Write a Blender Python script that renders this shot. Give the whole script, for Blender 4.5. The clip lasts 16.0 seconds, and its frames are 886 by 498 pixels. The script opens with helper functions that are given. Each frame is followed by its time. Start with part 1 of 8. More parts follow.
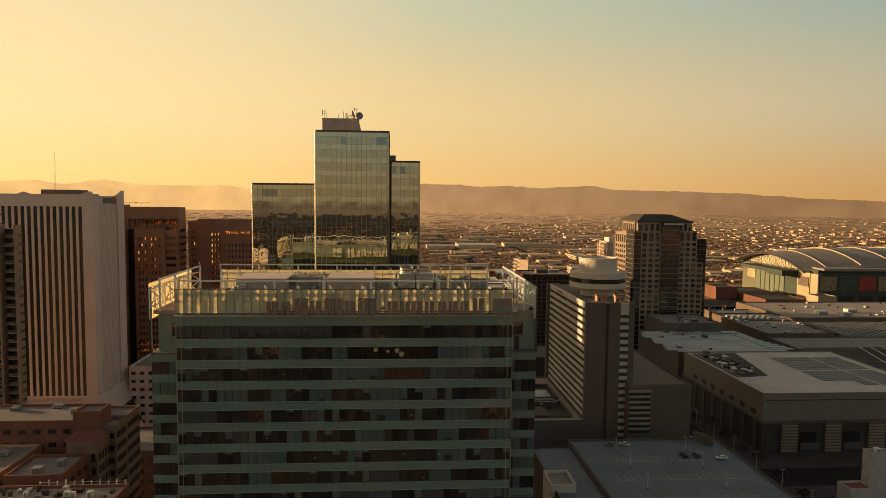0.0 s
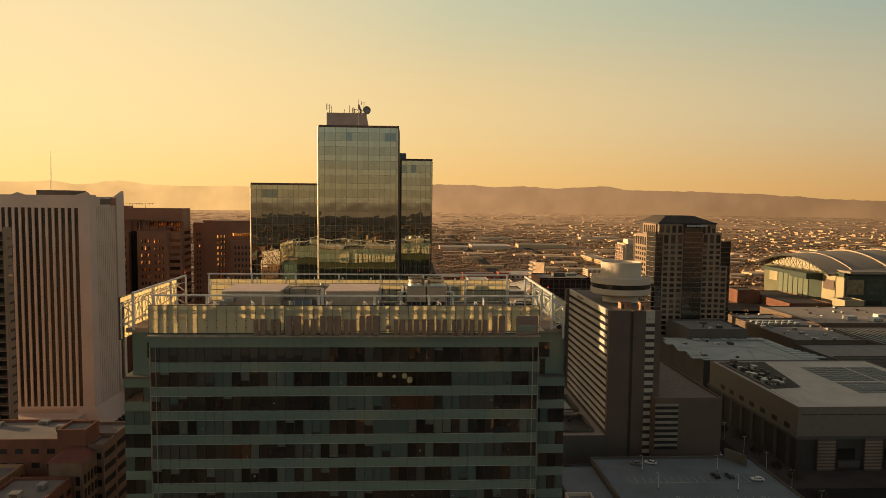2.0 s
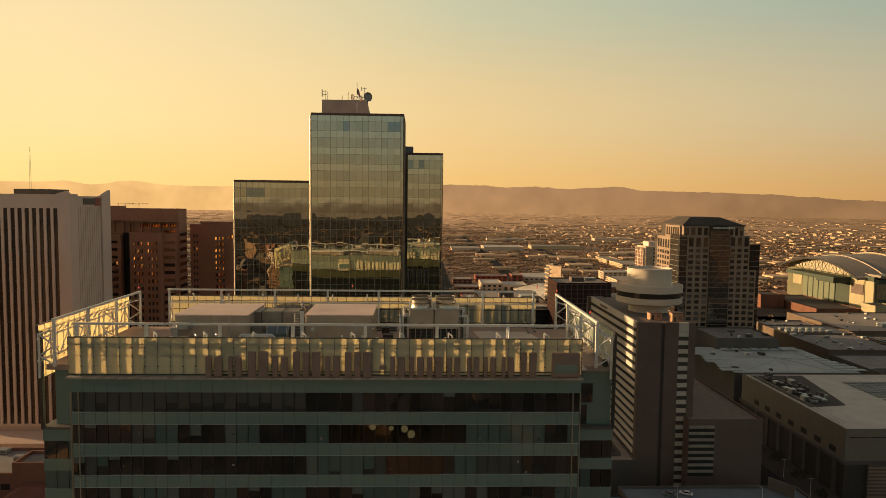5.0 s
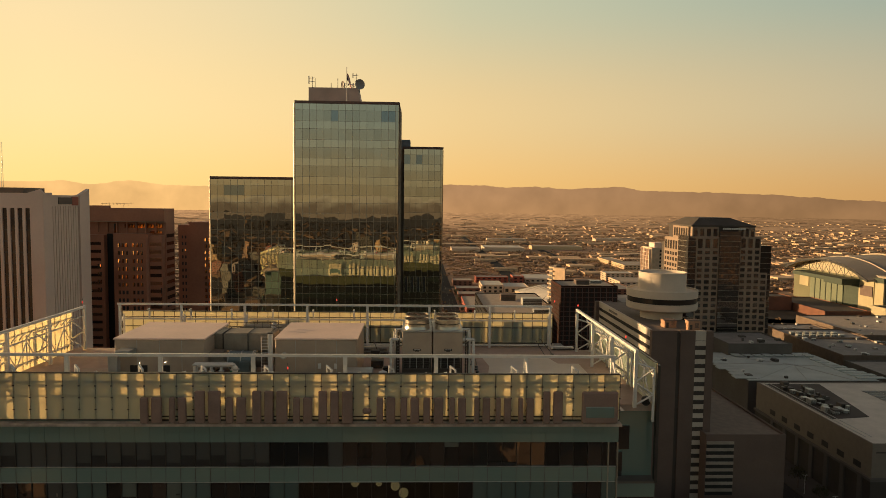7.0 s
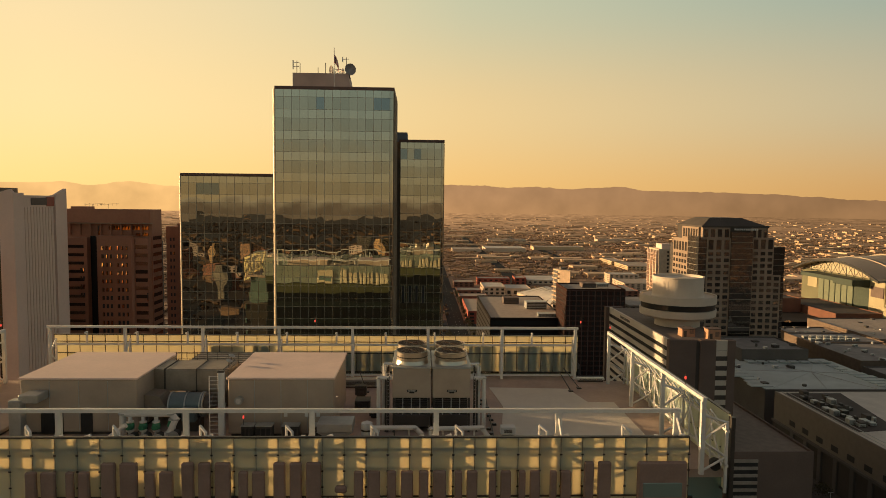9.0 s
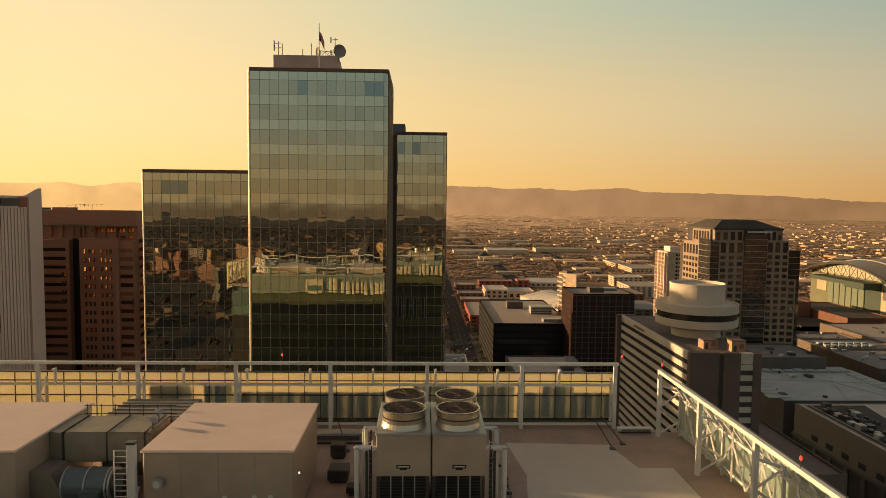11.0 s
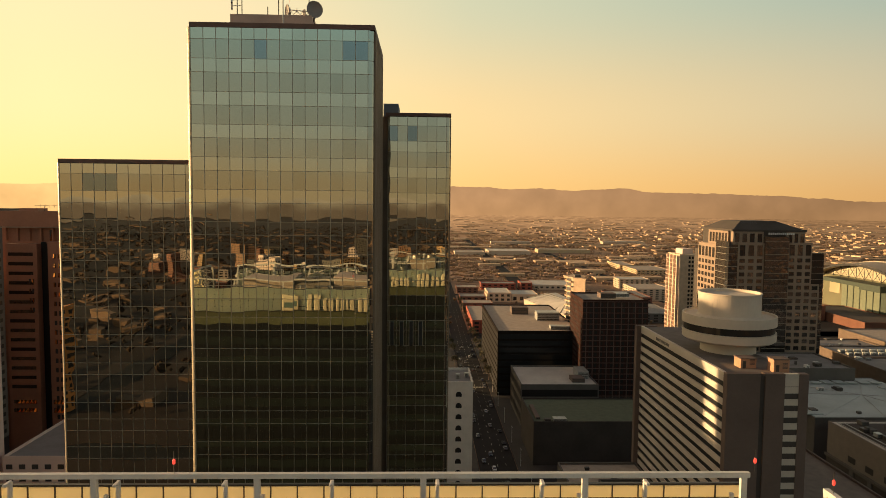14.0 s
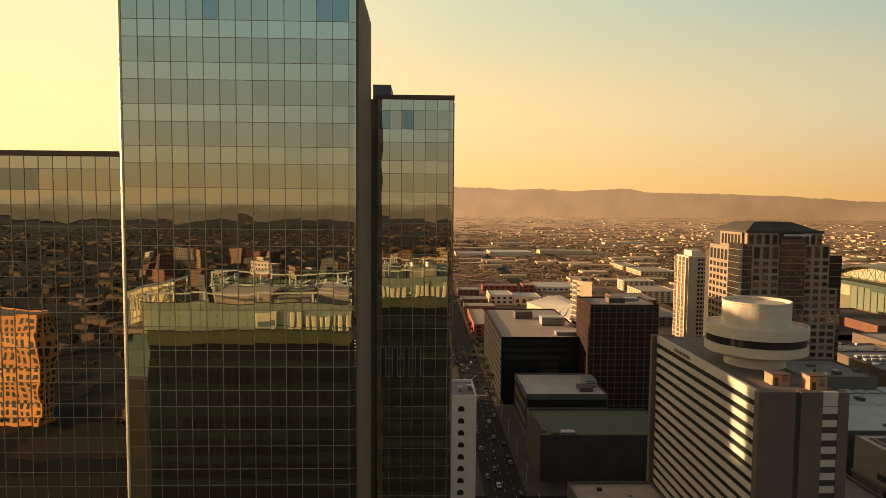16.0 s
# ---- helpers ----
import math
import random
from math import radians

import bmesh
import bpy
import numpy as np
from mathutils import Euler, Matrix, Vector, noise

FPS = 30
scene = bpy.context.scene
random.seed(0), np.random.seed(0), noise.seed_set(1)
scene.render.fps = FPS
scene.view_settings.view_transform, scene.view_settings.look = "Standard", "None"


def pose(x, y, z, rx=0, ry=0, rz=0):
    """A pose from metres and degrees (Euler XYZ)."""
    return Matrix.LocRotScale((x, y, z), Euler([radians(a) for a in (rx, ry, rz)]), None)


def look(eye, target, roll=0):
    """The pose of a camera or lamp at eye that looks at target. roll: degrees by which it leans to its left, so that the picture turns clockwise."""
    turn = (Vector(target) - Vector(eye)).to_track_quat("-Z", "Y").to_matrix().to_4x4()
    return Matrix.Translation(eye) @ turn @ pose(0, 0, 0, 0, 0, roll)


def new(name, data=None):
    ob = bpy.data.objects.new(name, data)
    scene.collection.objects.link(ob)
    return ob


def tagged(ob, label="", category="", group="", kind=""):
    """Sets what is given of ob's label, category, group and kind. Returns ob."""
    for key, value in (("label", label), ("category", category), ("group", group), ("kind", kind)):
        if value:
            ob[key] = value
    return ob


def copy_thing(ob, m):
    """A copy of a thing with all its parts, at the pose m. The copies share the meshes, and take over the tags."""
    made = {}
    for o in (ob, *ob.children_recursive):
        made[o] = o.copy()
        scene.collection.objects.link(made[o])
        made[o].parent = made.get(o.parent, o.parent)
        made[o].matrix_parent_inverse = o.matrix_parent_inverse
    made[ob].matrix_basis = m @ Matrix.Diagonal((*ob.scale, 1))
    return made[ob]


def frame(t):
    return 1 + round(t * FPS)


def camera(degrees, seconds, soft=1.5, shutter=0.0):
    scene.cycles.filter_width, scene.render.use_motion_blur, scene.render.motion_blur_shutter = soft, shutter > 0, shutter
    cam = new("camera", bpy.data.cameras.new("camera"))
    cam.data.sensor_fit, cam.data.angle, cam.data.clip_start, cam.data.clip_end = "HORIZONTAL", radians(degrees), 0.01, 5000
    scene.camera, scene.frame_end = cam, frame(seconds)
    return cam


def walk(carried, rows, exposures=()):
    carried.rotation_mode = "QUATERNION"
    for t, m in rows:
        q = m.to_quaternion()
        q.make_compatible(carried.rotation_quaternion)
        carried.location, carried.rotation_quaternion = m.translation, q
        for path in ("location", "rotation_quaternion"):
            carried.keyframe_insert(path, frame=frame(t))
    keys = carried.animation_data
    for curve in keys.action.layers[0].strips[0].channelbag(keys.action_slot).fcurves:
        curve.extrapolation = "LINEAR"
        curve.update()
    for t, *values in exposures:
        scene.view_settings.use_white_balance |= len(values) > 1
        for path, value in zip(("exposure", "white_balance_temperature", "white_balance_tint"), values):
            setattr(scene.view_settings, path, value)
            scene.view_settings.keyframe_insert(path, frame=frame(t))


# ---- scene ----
cam = camera(67.2, 16.0, soft=0.8)
PATH = [
    (0, (-0.755, -0.252, 118.935), (-0.61, 1.738, 118.792), 0.6),
    (0.5, (-0.54, 3.879, 119.013), (-0.398, 5.869, 118.87), 0.6),
    (1, (-0.306, 8.009, 119.1), (-0.18, 10.0, 118.957), 0.6),
    (1.5, (-0.06, 12.152, 119.181), (0.049, 14.143, 119.038), 0.6),
    (2, (0.209, 16.339, 119.215), (0.314, 18.331, 119.073), 0.6),
    (2.5, (0.415, 20.507, 119.218), (0.522, 22.499, 119.075), 0.6),
    (3, (0.619, 24.66, 119.208), (0.725, 26.652, 119.066), 0.6),
    (3.5, (0.838, 28.839, 119.214), (0.91, 30.832, 119.072), 0.6),
    (4, (1.06, 32.96, 119.225), (1.13, 34.954, 119.082), 0.6),
    (4.2, (1.14, 34.62, 119.222), (1.21, 36.614, 119.08), 0.7),
    (6.5, (1.821, 54.044, 118.994), (1.892, 56.038, 118.853), 0.6),
    (7, (1.918, 58.228, 118.958), (1.989, 60.222, 118.817), 0.7),
    (7.5, (2.042, 62.436, 118.899), (2.113, 64.43, 118.759), 0.7),
    (8, (2.117, 66.667, 118.877), (2.187, 68.661, 118.737), 0.6),
    (8.5, (2.278, 70.913, 118.862), (2.347, 72.906, 118.722), 0.7),
    (9, (2.389, 75.2, 118.824), (2.458, 77.194, 118.684), 0.6),
    (9.5, (2.462, 79.477, 118.799), (2.531, 81.471, 118.66), 0.7),
    (10, (2.582, 83.738, 118.78), (2.649, 85.732, 118.641), 0.6),
    (10.2, (2.639, 85.43, 118.788), (2.705, 87.424, 118.65), 0.6),
    (12.3, (2.903, 102.992, 118.703), (2.969, 104.987, 118.567), 0.7),
    (12.5, (2.941, 104.666, 118.702), (3.007, 106.661, 118.565), 0.7),
    (13, (3.075, 108.857, 118.702), (3.139, 110.852, 118.566), 0.7),
    (13.5, (3.169, 113.073, 118.681), (3.232, 115.067, 118.546), 0.6),
    (14, (3.245, 117.226, 118.606), (3.308, 119.221, 118.471), 0.6),
    (14.5, (3.31, 121.476, 118.605), (3.373, 123.471, 118.471), 0.6),
    (15, (3.422, 125.745, 118.616), (3.484, 127.739, 118.481), 0.6),
    (15.5, (3.563, 130.04, 118.64), (3.623, 132.035, 118.505), 0.6),
    (16, (3.619, 134.312, 118.677), (3.68, 136.306, 118.544), 0.5),
]
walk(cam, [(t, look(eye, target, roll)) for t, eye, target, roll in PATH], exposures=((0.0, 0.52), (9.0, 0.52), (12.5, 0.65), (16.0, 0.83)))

# ---- world, sun, exposure ----
SUN_LEFT, SUN_HIGH = 70.0, 6.0
world = bpy.data.worlds.new("evening_sky")
scene.world = world
world.use_nodes = True
wn, wl = world.node_tree.nodes, world.node_tree.links
sky = wn.new("ShaderNodeTexSky")
sky.sky_type = "NISHITA"
sky.sun_disc = False
sky.sun_elevation = radians(SUN_HIGH)
sky.sun_rotation = radians(-SUN_LEFT)
sky.air_density, sky.dust_density, sky.ozone_density, sky.altitude = 1.0, 1.5, 1.0, 300
# evening haze: a smooth veil, golden towards the sun and teal away from it, thinning upwards
way = wn.new("ShaderNodeTexCoord")
flat = wn.new("ShaderNodeVectorMath")
flat.operation = "MULTIPLY"
flat.inputs[1].default_value = (1, 1, 0)
unit = wn.new("ShaderNodeVectorMath")
unit.operation = "NORMALIZE"
near = wn.new("ShaderNodeVectorMath")
near.operation = "DOT_PRODUCT"
near.inputs[1].default_value = (-math.sin(radians(45)), math.cos(radians(45)), 0)
half = wn.new("ShaderNodeMath")
half.operation = "MULTIPLY_ADD"
half.inputs[1].default_value = half.inputs[2].default_value = 0.5
wl.new(way.outputs["Generated"], flat.inputs[0])
wl.new(flat.outputs[0], unit.inputs[0])
wl.new(unit.outputs[0], near.inputs[0])
wl.new(near.outputs["Value"], half.inputs[0])


def veil(stops):
    r = wn.new("ShaderNodeValToRGB")
    while len(r.color_ramp.elements) < len(stops):
        r.color_ramp.elements.new(0.5)
    for e, (at, c) in zip(r.color_ramp.elements, stops):
        e.position, e.color = at, (*c, 1)
    wl.new(half.outputs[0], r.inputs[0])
    return r.outputs[0]


low_veil = veil([(0.0, (0.36, 0.245, 0.13)), (0.15, (0.39, 0.27, 0.14)), (0.56, (0.63, 0.34, 0.12)), (0.83, (0.93, 0.55, 0.185)), (0.98, (1.1, 0.73, 0.26)), (1.0, (1.1, 0.74, 0.27))])
mid_veil = veil([(0.0, (0.27, 0.28, 0.23)), (0.15, (0.29, 0.3, 0.24)), (0.56, (0.54, 0.45, 0.28)), (0.83, (0.88, 0.62, 0.28)), (0.98, (1.06, 0.77, 0.35)), (1.0, (1.0, 0.73, 0.33))])
high_veil = veil([(0.0, (0.29, 0.41, 0.39)), (0.15, (0.3, 0.43, 0.4)), (0.56, (0.30, 0.40, 0.34)), (0.83, (0.60, 0.585, 0.38)), (0.98, (0.97, 0.74, 0.39)), (1.0, (0.98, 0.75, 0.4))])
top_veil = veil([(0.0, (0.115, 0.094, 0.094)), (1.0, (0.18, 0.142, 0.125))])
rise = wn.new("ShaderNodeSeparateXYZ")
wl.new(way.outputs["Generated"], rise.inputs[0])


def blend(a, b, z0, z1):
    r, m = wn.new("ShaderNodeMapRange"), wn.new("ShaderNodeMix")
    r.interpolation_type = "SMOOTHSTEP"
    r.inputs["From Min"].default_value, r.inputs["From Max"].default_value = z0, z1
    m.data_type = "RGBA"
    wl.new(rise.outputs["Z"], r.inputs["Value"])
    wl.new(r.outputs["Result"], m.inputs["Factor"])
    wl.new(a, m.inputs["A"])
    wl.new(b, m.inputs["B"])
    return m.outputs["Result"]


veils = blend(blend(blend(low_veil, mid_veil, 0.0, 0.14), high_veil, 0.12, 0.30), top_veil, 0.28, 0.6)
tinted, air = wn.new("ShaderNodeMix"), wn.new("ShaderNodeVectorMath")
air.operation = "SCALE"
air.inputs["Scale"].default_value = 0.12
wl.new(sky.outputs[0], air.inputs[0])
tinted.data_type = "RGBA"
tinted.inputs["Factor"].default_value = 0.88
wl.new(air.outputs[0], tinted.inputs["A"])
wl.new(veils, tinted.inputs["B"])
wl.new(tinted.outputs["Result"], wn["Background"].inputs["Color"])
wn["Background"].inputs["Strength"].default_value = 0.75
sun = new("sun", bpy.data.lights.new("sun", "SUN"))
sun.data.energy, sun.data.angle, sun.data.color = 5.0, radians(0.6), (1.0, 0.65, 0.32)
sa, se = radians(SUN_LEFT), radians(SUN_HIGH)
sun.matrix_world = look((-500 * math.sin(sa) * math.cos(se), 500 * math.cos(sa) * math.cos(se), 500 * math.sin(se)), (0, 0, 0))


# ---- materials ----
def material(name, color, rough=0.7, metal=0.0, vary=0.12, scale=0.4, fine=6.0, bump=0.15, each=0.0, second=None, mixat=0.55, spec=0.4):
    """A surface with stains at a large scale, grain at a fine one and a shade of its own for each piece."""
    m = bpy.data.materials.new(name)
    m.use_nodes = True
    n, l = m.node_tree.nodes, m.node_tree.links
    b = n["Principled BSDF"]
    b.inputs["Roughness"].default_value, b.inputs["Metallic"].default_value = rough, metal
    b.inputs["Specular IOR Level"].default_value = spec
    co = n.new("ShaderNodeTexCoord")
    big, small = n.new("ShaderNodeTexNoise"), n.new("ShaderNodeTexNoise")
    for t, s, d in ((big, scale, 5), (small, fine, 4)):
        t.inputs["Scale"].default_value, t.inputs["Detail"].default_value = s, d
        l.new(co.outputs["Object"], t.inputs["Vector"])
    ramp = n.new("ShaderNodeMapRange")
    ramp.inputs["From Min"].default_value, ramp.inputs["From Max"].default_value = mixat - 0.2, mixat + 0.2
    l.new(big.outputs["Fac"], ramp.inputs["Value"])
    two = n.new("ShaderNodeMix")
    two.data_type = "RGBA"
    c2 = second or tuple(c * (1 - 2 * vary) for c in color)
    two.inputs["A"].default_value, two.inputs["B"].default_value = (*color, 1), (*c2, 1)
    l.new(ramp.outputs["Result"], two.inputs["Factor"])
    hsv = n.new("ShaderNodeHueSaturation")
    l.new(two.outputs["Result"], hsv.inputs["Color"])
    grain = n.new("ShaderNodeMapRange")
    grain.inputs["To Min"].default_value, grain.inputs["To Max"].default_value = 1 - vary, 1 + vary
    l.new(small.outputs["Fac"], grain.inputs["Value"])
    value = grain.outputs["Result"]
    if each:
        info, geo = n.new("ShaderNodeObjectInfo"), n.new("ShaderNodeNewGeometry")
        add, frac, span, mul = n.new("ShaderNodeMath"), n.new("ShaderNodeMath"), n.new("ShaderNodeMapRange"), n.new("ShaderNodeMath")
        add.operation, frac.operation, mul.operation = "ADD", "FRACT", "MULTIPLY"
        l.new(info.outputs["Random"], add.inputs[0])
        l.new(geo.outputs["Random Per Island"], add.inputs[1])
        l.new(add.outputs[0], frac.inputs[0])
        l.new(frac.outputs[0], span.inputs["Value"])
        span.inputs["To Min"].default_value, span.inputs["To Max"].default_value = 1 - each, 1 + each
        l.new(span.outputs["Result"], mul.inputs[0])
        l.new(value, mul.inputs[1])
        value = mul.outputs[0]
    l.new(value, hsv.inputs["Value"])
    l.new(hsv.outputs["Color"], b.inputs["Base Color"])
    if bump:
        bp = n.new("ShaderNodeBump")
        bp.inputs["Strength"].default_value, bp.inputs["Distance"].default_value = bump, 0.05
        l.new(small.outputs["Fac"], bp.inputs["Height"])
        l.new(bp.outputs["Normal"], b.inputs["Normal"])
    return m


def mirror_glass(name, color, dark, wave=0.02, scale=0.25, rough=0.02, share=0.5, each=0.25):
    """Coated glass: a mirror of that colour over a dark body, with the slow waves of pressed panes."""
    m = bpy.data.materials.new(name)
    m.use_nodes = True
    n, l = m.node_tree.nodes, m.node_tree.links
    b = n["Principled BSDF"]
    b.inputs["Roughness"].default_value, b.inputs["Base Color"].default_value = 0.5, (*dark, 1)
    b.inputs["Specular IOR Level"].default_value = 0.2
    g = n.new("ShaderNodeBsdfGlossy")
    g.inputs["Roughness"].default_value = rough
    mix = n.new("ShaderNodeMixShader")
    mix.inputs["Fac"].default_value = share
    info, geo = n.new("ShaderNodeObjectInfo"), n.new("ShaderNodeNewGeometry")
    add, frac, span = n.new("ShaderNodeMath"), n.new("ShaderNodeMath"), n.new("ShaderNodeMapRange")
    add.operation, frac.operation = "ADD", "FRACT"
    l.new(info.outputs["Random"], add.inputs[0])
    l.new(geo.outputs["Random Per Island"], add.inputs[1])
    l.new(add.outputs[0], frac.inputs[0])
    l.new(frac.outputs[0], span.inputs["Value"])
    span.inputs["To Min"].default_value, span.inputs["To Max"].default_value = 1 - each, 1 + each
    hsv = n.new("ShaderNodeHueSaturation")
    hsv.inputs["Color"].default_value = (*color, 1)
    l.new(span.outputs["Result"], hsv.inputs["Value"])
    l.new(hsv.outputs["Color"], g.inputs["Color"])
    co, t, bp = n.new("ShaderNodeTexCoord"), n.new("ShaderNodeTexNoise"), n.new("ShaderNodeBump")
    t.inputs["Scale"].default_value, t.inputs["Detail"].default_value = scale, 0.6
    l.new(geo.outputs["Position"], t.inputs["Vector"])
    bp.inputs["Strength"].default_value, bp.inputs["Distance"].default_value = 1.0, wave
    l.new(t.outputs["Fac"], bp.inputs["Height"])
    l.new(bp.outputs["Normal"], g.inputs["Normal"])
    l.new(b.outputs[0], mix.inputs[1])
    l.new(g.outputs[0], mix.inputs[2])
    l.new(mix.outputs[0], n["Material Output"].inputs["Surface"])
    return m


def frosted(name, color):
    """Acid-etched glass that lets the light behind it through as a glow."""
    m = bpy.data.materials.new(name)
    m.use_nodes = True
    n, l = m.node_tree.nodes, m.node_tree.links
    b = n["Principled BSDF"]
    b.inputs["Roughness"].default_value, b.inputs["Base Color"].default_value = 0.25, (*color, 1)
    tr, mix = n.new("ShaderNodeBsdfTranslucent"), n.new("ShaderNodeMixShader")
    t, hsv, span = n.new("ShaderNodeTexNoise"), n.new("ShaderNodeHueSaturation"), n.new("ShaderNodeMapRange")
    t.inputs["Scale"].default_value = 0.6
    span.inputs["To Min"].default_value, span.inputs["To Max"].default_value = 0.86, 1.1
    hsv.inputs["Color"].default_value = (*color, 1)
    l.new(t.outputs["Fac"], span.inputs["Value"])
    l.new(span.outputs["Result"], hsv.inputs["Value"])
    l.new(hsv.outputs["Color"], tr.inputs["Color"])
    b.inputs["Base Color"].default_value = (0.42, 0.56, 0.6, 1)
    mix.inputs["Fac"].default_value = 0.7
    l.new(b.outputs[0], mix.inputs[1])
    l.new(tr.outputs[0], mix.inputs[2])
    l.new(mix.outputs[0], n["Material Output"].inputs["Surface"])
    return m


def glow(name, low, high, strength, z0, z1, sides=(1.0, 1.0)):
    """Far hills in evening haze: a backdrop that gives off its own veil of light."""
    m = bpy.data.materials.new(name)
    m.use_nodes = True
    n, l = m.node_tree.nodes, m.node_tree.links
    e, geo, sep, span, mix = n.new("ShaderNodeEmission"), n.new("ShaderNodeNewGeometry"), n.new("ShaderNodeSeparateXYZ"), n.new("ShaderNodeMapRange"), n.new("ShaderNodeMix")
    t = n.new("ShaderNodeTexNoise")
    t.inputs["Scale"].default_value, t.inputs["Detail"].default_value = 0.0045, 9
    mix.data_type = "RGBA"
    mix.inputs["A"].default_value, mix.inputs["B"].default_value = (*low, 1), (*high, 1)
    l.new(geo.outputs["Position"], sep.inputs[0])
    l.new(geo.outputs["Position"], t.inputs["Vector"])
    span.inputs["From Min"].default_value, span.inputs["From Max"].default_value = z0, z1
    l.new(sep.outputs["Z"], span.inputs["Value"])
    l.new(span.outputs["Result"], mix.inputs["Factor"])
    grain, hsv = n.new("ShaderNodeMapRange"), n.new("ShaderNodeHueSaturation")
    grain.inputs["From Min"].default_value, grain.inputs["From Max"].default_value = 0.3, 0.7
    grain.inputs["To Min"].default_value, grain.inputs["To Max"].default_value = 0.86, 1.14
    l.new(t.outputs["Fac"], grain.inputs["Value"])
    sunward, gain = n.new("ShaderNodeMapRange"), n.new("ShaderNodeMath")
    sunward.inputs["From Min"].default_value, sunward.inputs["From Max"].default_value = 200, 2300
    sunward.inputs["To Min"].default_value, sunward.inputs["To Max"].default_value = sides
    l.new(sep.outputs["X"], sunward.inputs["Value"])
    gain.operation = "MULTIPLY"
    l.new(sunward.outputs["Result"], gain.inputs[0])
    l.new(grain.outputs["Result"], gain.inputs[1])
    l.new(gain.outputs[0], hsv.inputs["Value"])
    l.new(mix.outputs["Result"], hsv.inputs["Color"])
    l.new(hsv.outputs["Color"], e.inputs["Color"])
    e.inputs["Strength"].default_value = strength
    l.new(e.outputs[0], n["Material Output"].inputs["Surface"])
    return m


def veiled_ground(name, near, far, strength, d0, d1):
    """The far plain as a backdrop: evening haze is in its emission, streaked like rows of roofs and trees, paler with
    distance, brighter sunward.
    """
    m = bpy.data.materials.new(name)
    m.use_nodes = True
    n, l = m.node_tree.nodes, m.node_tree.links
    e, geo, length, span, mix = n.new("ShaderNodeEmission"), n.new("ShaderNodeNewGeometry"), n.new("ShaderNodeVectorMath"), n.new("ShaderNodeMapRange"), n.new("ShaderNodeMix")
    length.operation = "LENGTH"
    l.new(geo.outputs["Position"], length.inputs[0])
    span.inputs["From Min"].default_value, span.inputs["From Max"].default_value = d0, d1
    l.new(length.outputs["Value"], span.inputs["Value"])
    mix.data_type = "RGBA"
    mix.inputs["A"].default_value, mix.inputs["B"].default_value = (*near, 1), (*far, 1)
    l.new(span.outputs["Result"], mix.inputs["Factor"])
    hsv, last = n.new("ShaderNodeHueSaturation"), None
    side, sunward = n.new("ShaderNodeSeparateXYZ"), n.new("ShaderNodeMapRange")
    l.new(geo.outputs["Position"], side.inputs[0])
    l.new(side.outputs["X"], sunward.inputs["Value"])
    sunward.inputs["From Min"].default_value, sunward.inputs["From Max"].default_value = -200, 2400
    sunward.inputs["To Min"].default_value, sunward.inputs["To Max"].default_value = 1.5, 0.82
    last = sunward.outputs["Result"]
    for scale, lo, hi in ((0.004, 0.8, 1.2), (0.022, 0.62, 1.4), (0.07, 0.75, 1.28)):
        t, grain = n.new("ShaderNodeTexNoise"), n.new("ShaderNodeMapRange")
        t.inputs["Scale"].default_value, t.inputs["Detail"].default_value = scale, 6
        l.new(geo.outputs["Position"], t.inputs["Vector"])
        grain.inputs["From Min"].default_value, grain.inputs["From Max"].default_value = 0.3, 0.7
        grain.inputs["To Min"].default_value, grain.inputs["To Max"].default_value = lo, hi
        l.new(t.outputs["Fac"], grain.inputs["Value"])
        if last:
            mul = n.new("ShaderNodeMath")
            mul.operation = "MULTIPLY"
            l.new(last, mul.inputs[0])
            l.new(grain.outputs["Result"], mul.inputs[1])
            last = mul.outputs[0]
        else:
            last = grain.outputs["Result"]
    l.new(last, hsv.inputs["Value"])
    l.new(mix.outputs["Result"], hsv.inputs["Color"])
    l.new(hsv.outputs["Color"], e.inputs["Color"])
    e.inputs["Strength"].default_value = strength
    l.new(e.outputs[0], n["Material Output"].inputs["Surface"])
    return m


ASPHALT = material("asphalt", (0.038, 0.035, 0.034), 0.9, vary=0.2, scale=0.05, fine=2.0, spec=0.12)
PAVING = material("concrete_paving", (0.075, 0.064, 0.055), 0.85, vary=0.15, scale=0.1, fine=1.5)
EARTH = material("dry_suburb_earth", (0.36, 0.215, 0.125), 0.95, vary=0.22, scale=0.012, fine=0.12, second=(0.24, 0.15, 0.092))
ROOF_GREY = material("grey_roof_membrane", (0.28, 0.255, 0.235), 0.8, vary=0.14, scale=0.15, fine=1.2)
ROOF_TAN = material("tan_roof_membrane", (0.43, 0.355, 0.285), 0.85, vary=0.1, scale=0.3, fine=2.0)
ROOF_WHITE = material("white_roof_coating", (0.6, 0.55, 0.48), 0.7, vary=0.1, scale=0.12, fine=1.0)
ROOF_BLUE = material("bluish_roof_coating", (0.16, 0.195, 0.22), 0.75, vary=0.12, scale=0.1, fine=1.0)
WHITE_STEEL = material("white_painted_steel", (0.72, 0.69, 0.64), 0.45, vary=0.08, scale=0.8, fine=8)
GALV = material("galvanised_sheet", (0.5, 0.5, 0.47), 0.45, metal=0.6, vary=0.12, scale=0.8, fine=5)
UNIT_PAINT = material("beige_unit_paint", (0.45, 0.36, 0.275), 0.55, vary=0.08, scale=0.5, fine=4)
UNIT_TOP = material("dusty_pink_unit_lid", (0.88, 0.67, 0.55), 0.7, vary=0.07, scale=0.25, fine=3)
BLACK = material("black_metal", (0.033, 0.031, 0.03), 0.5, vary=0.2)
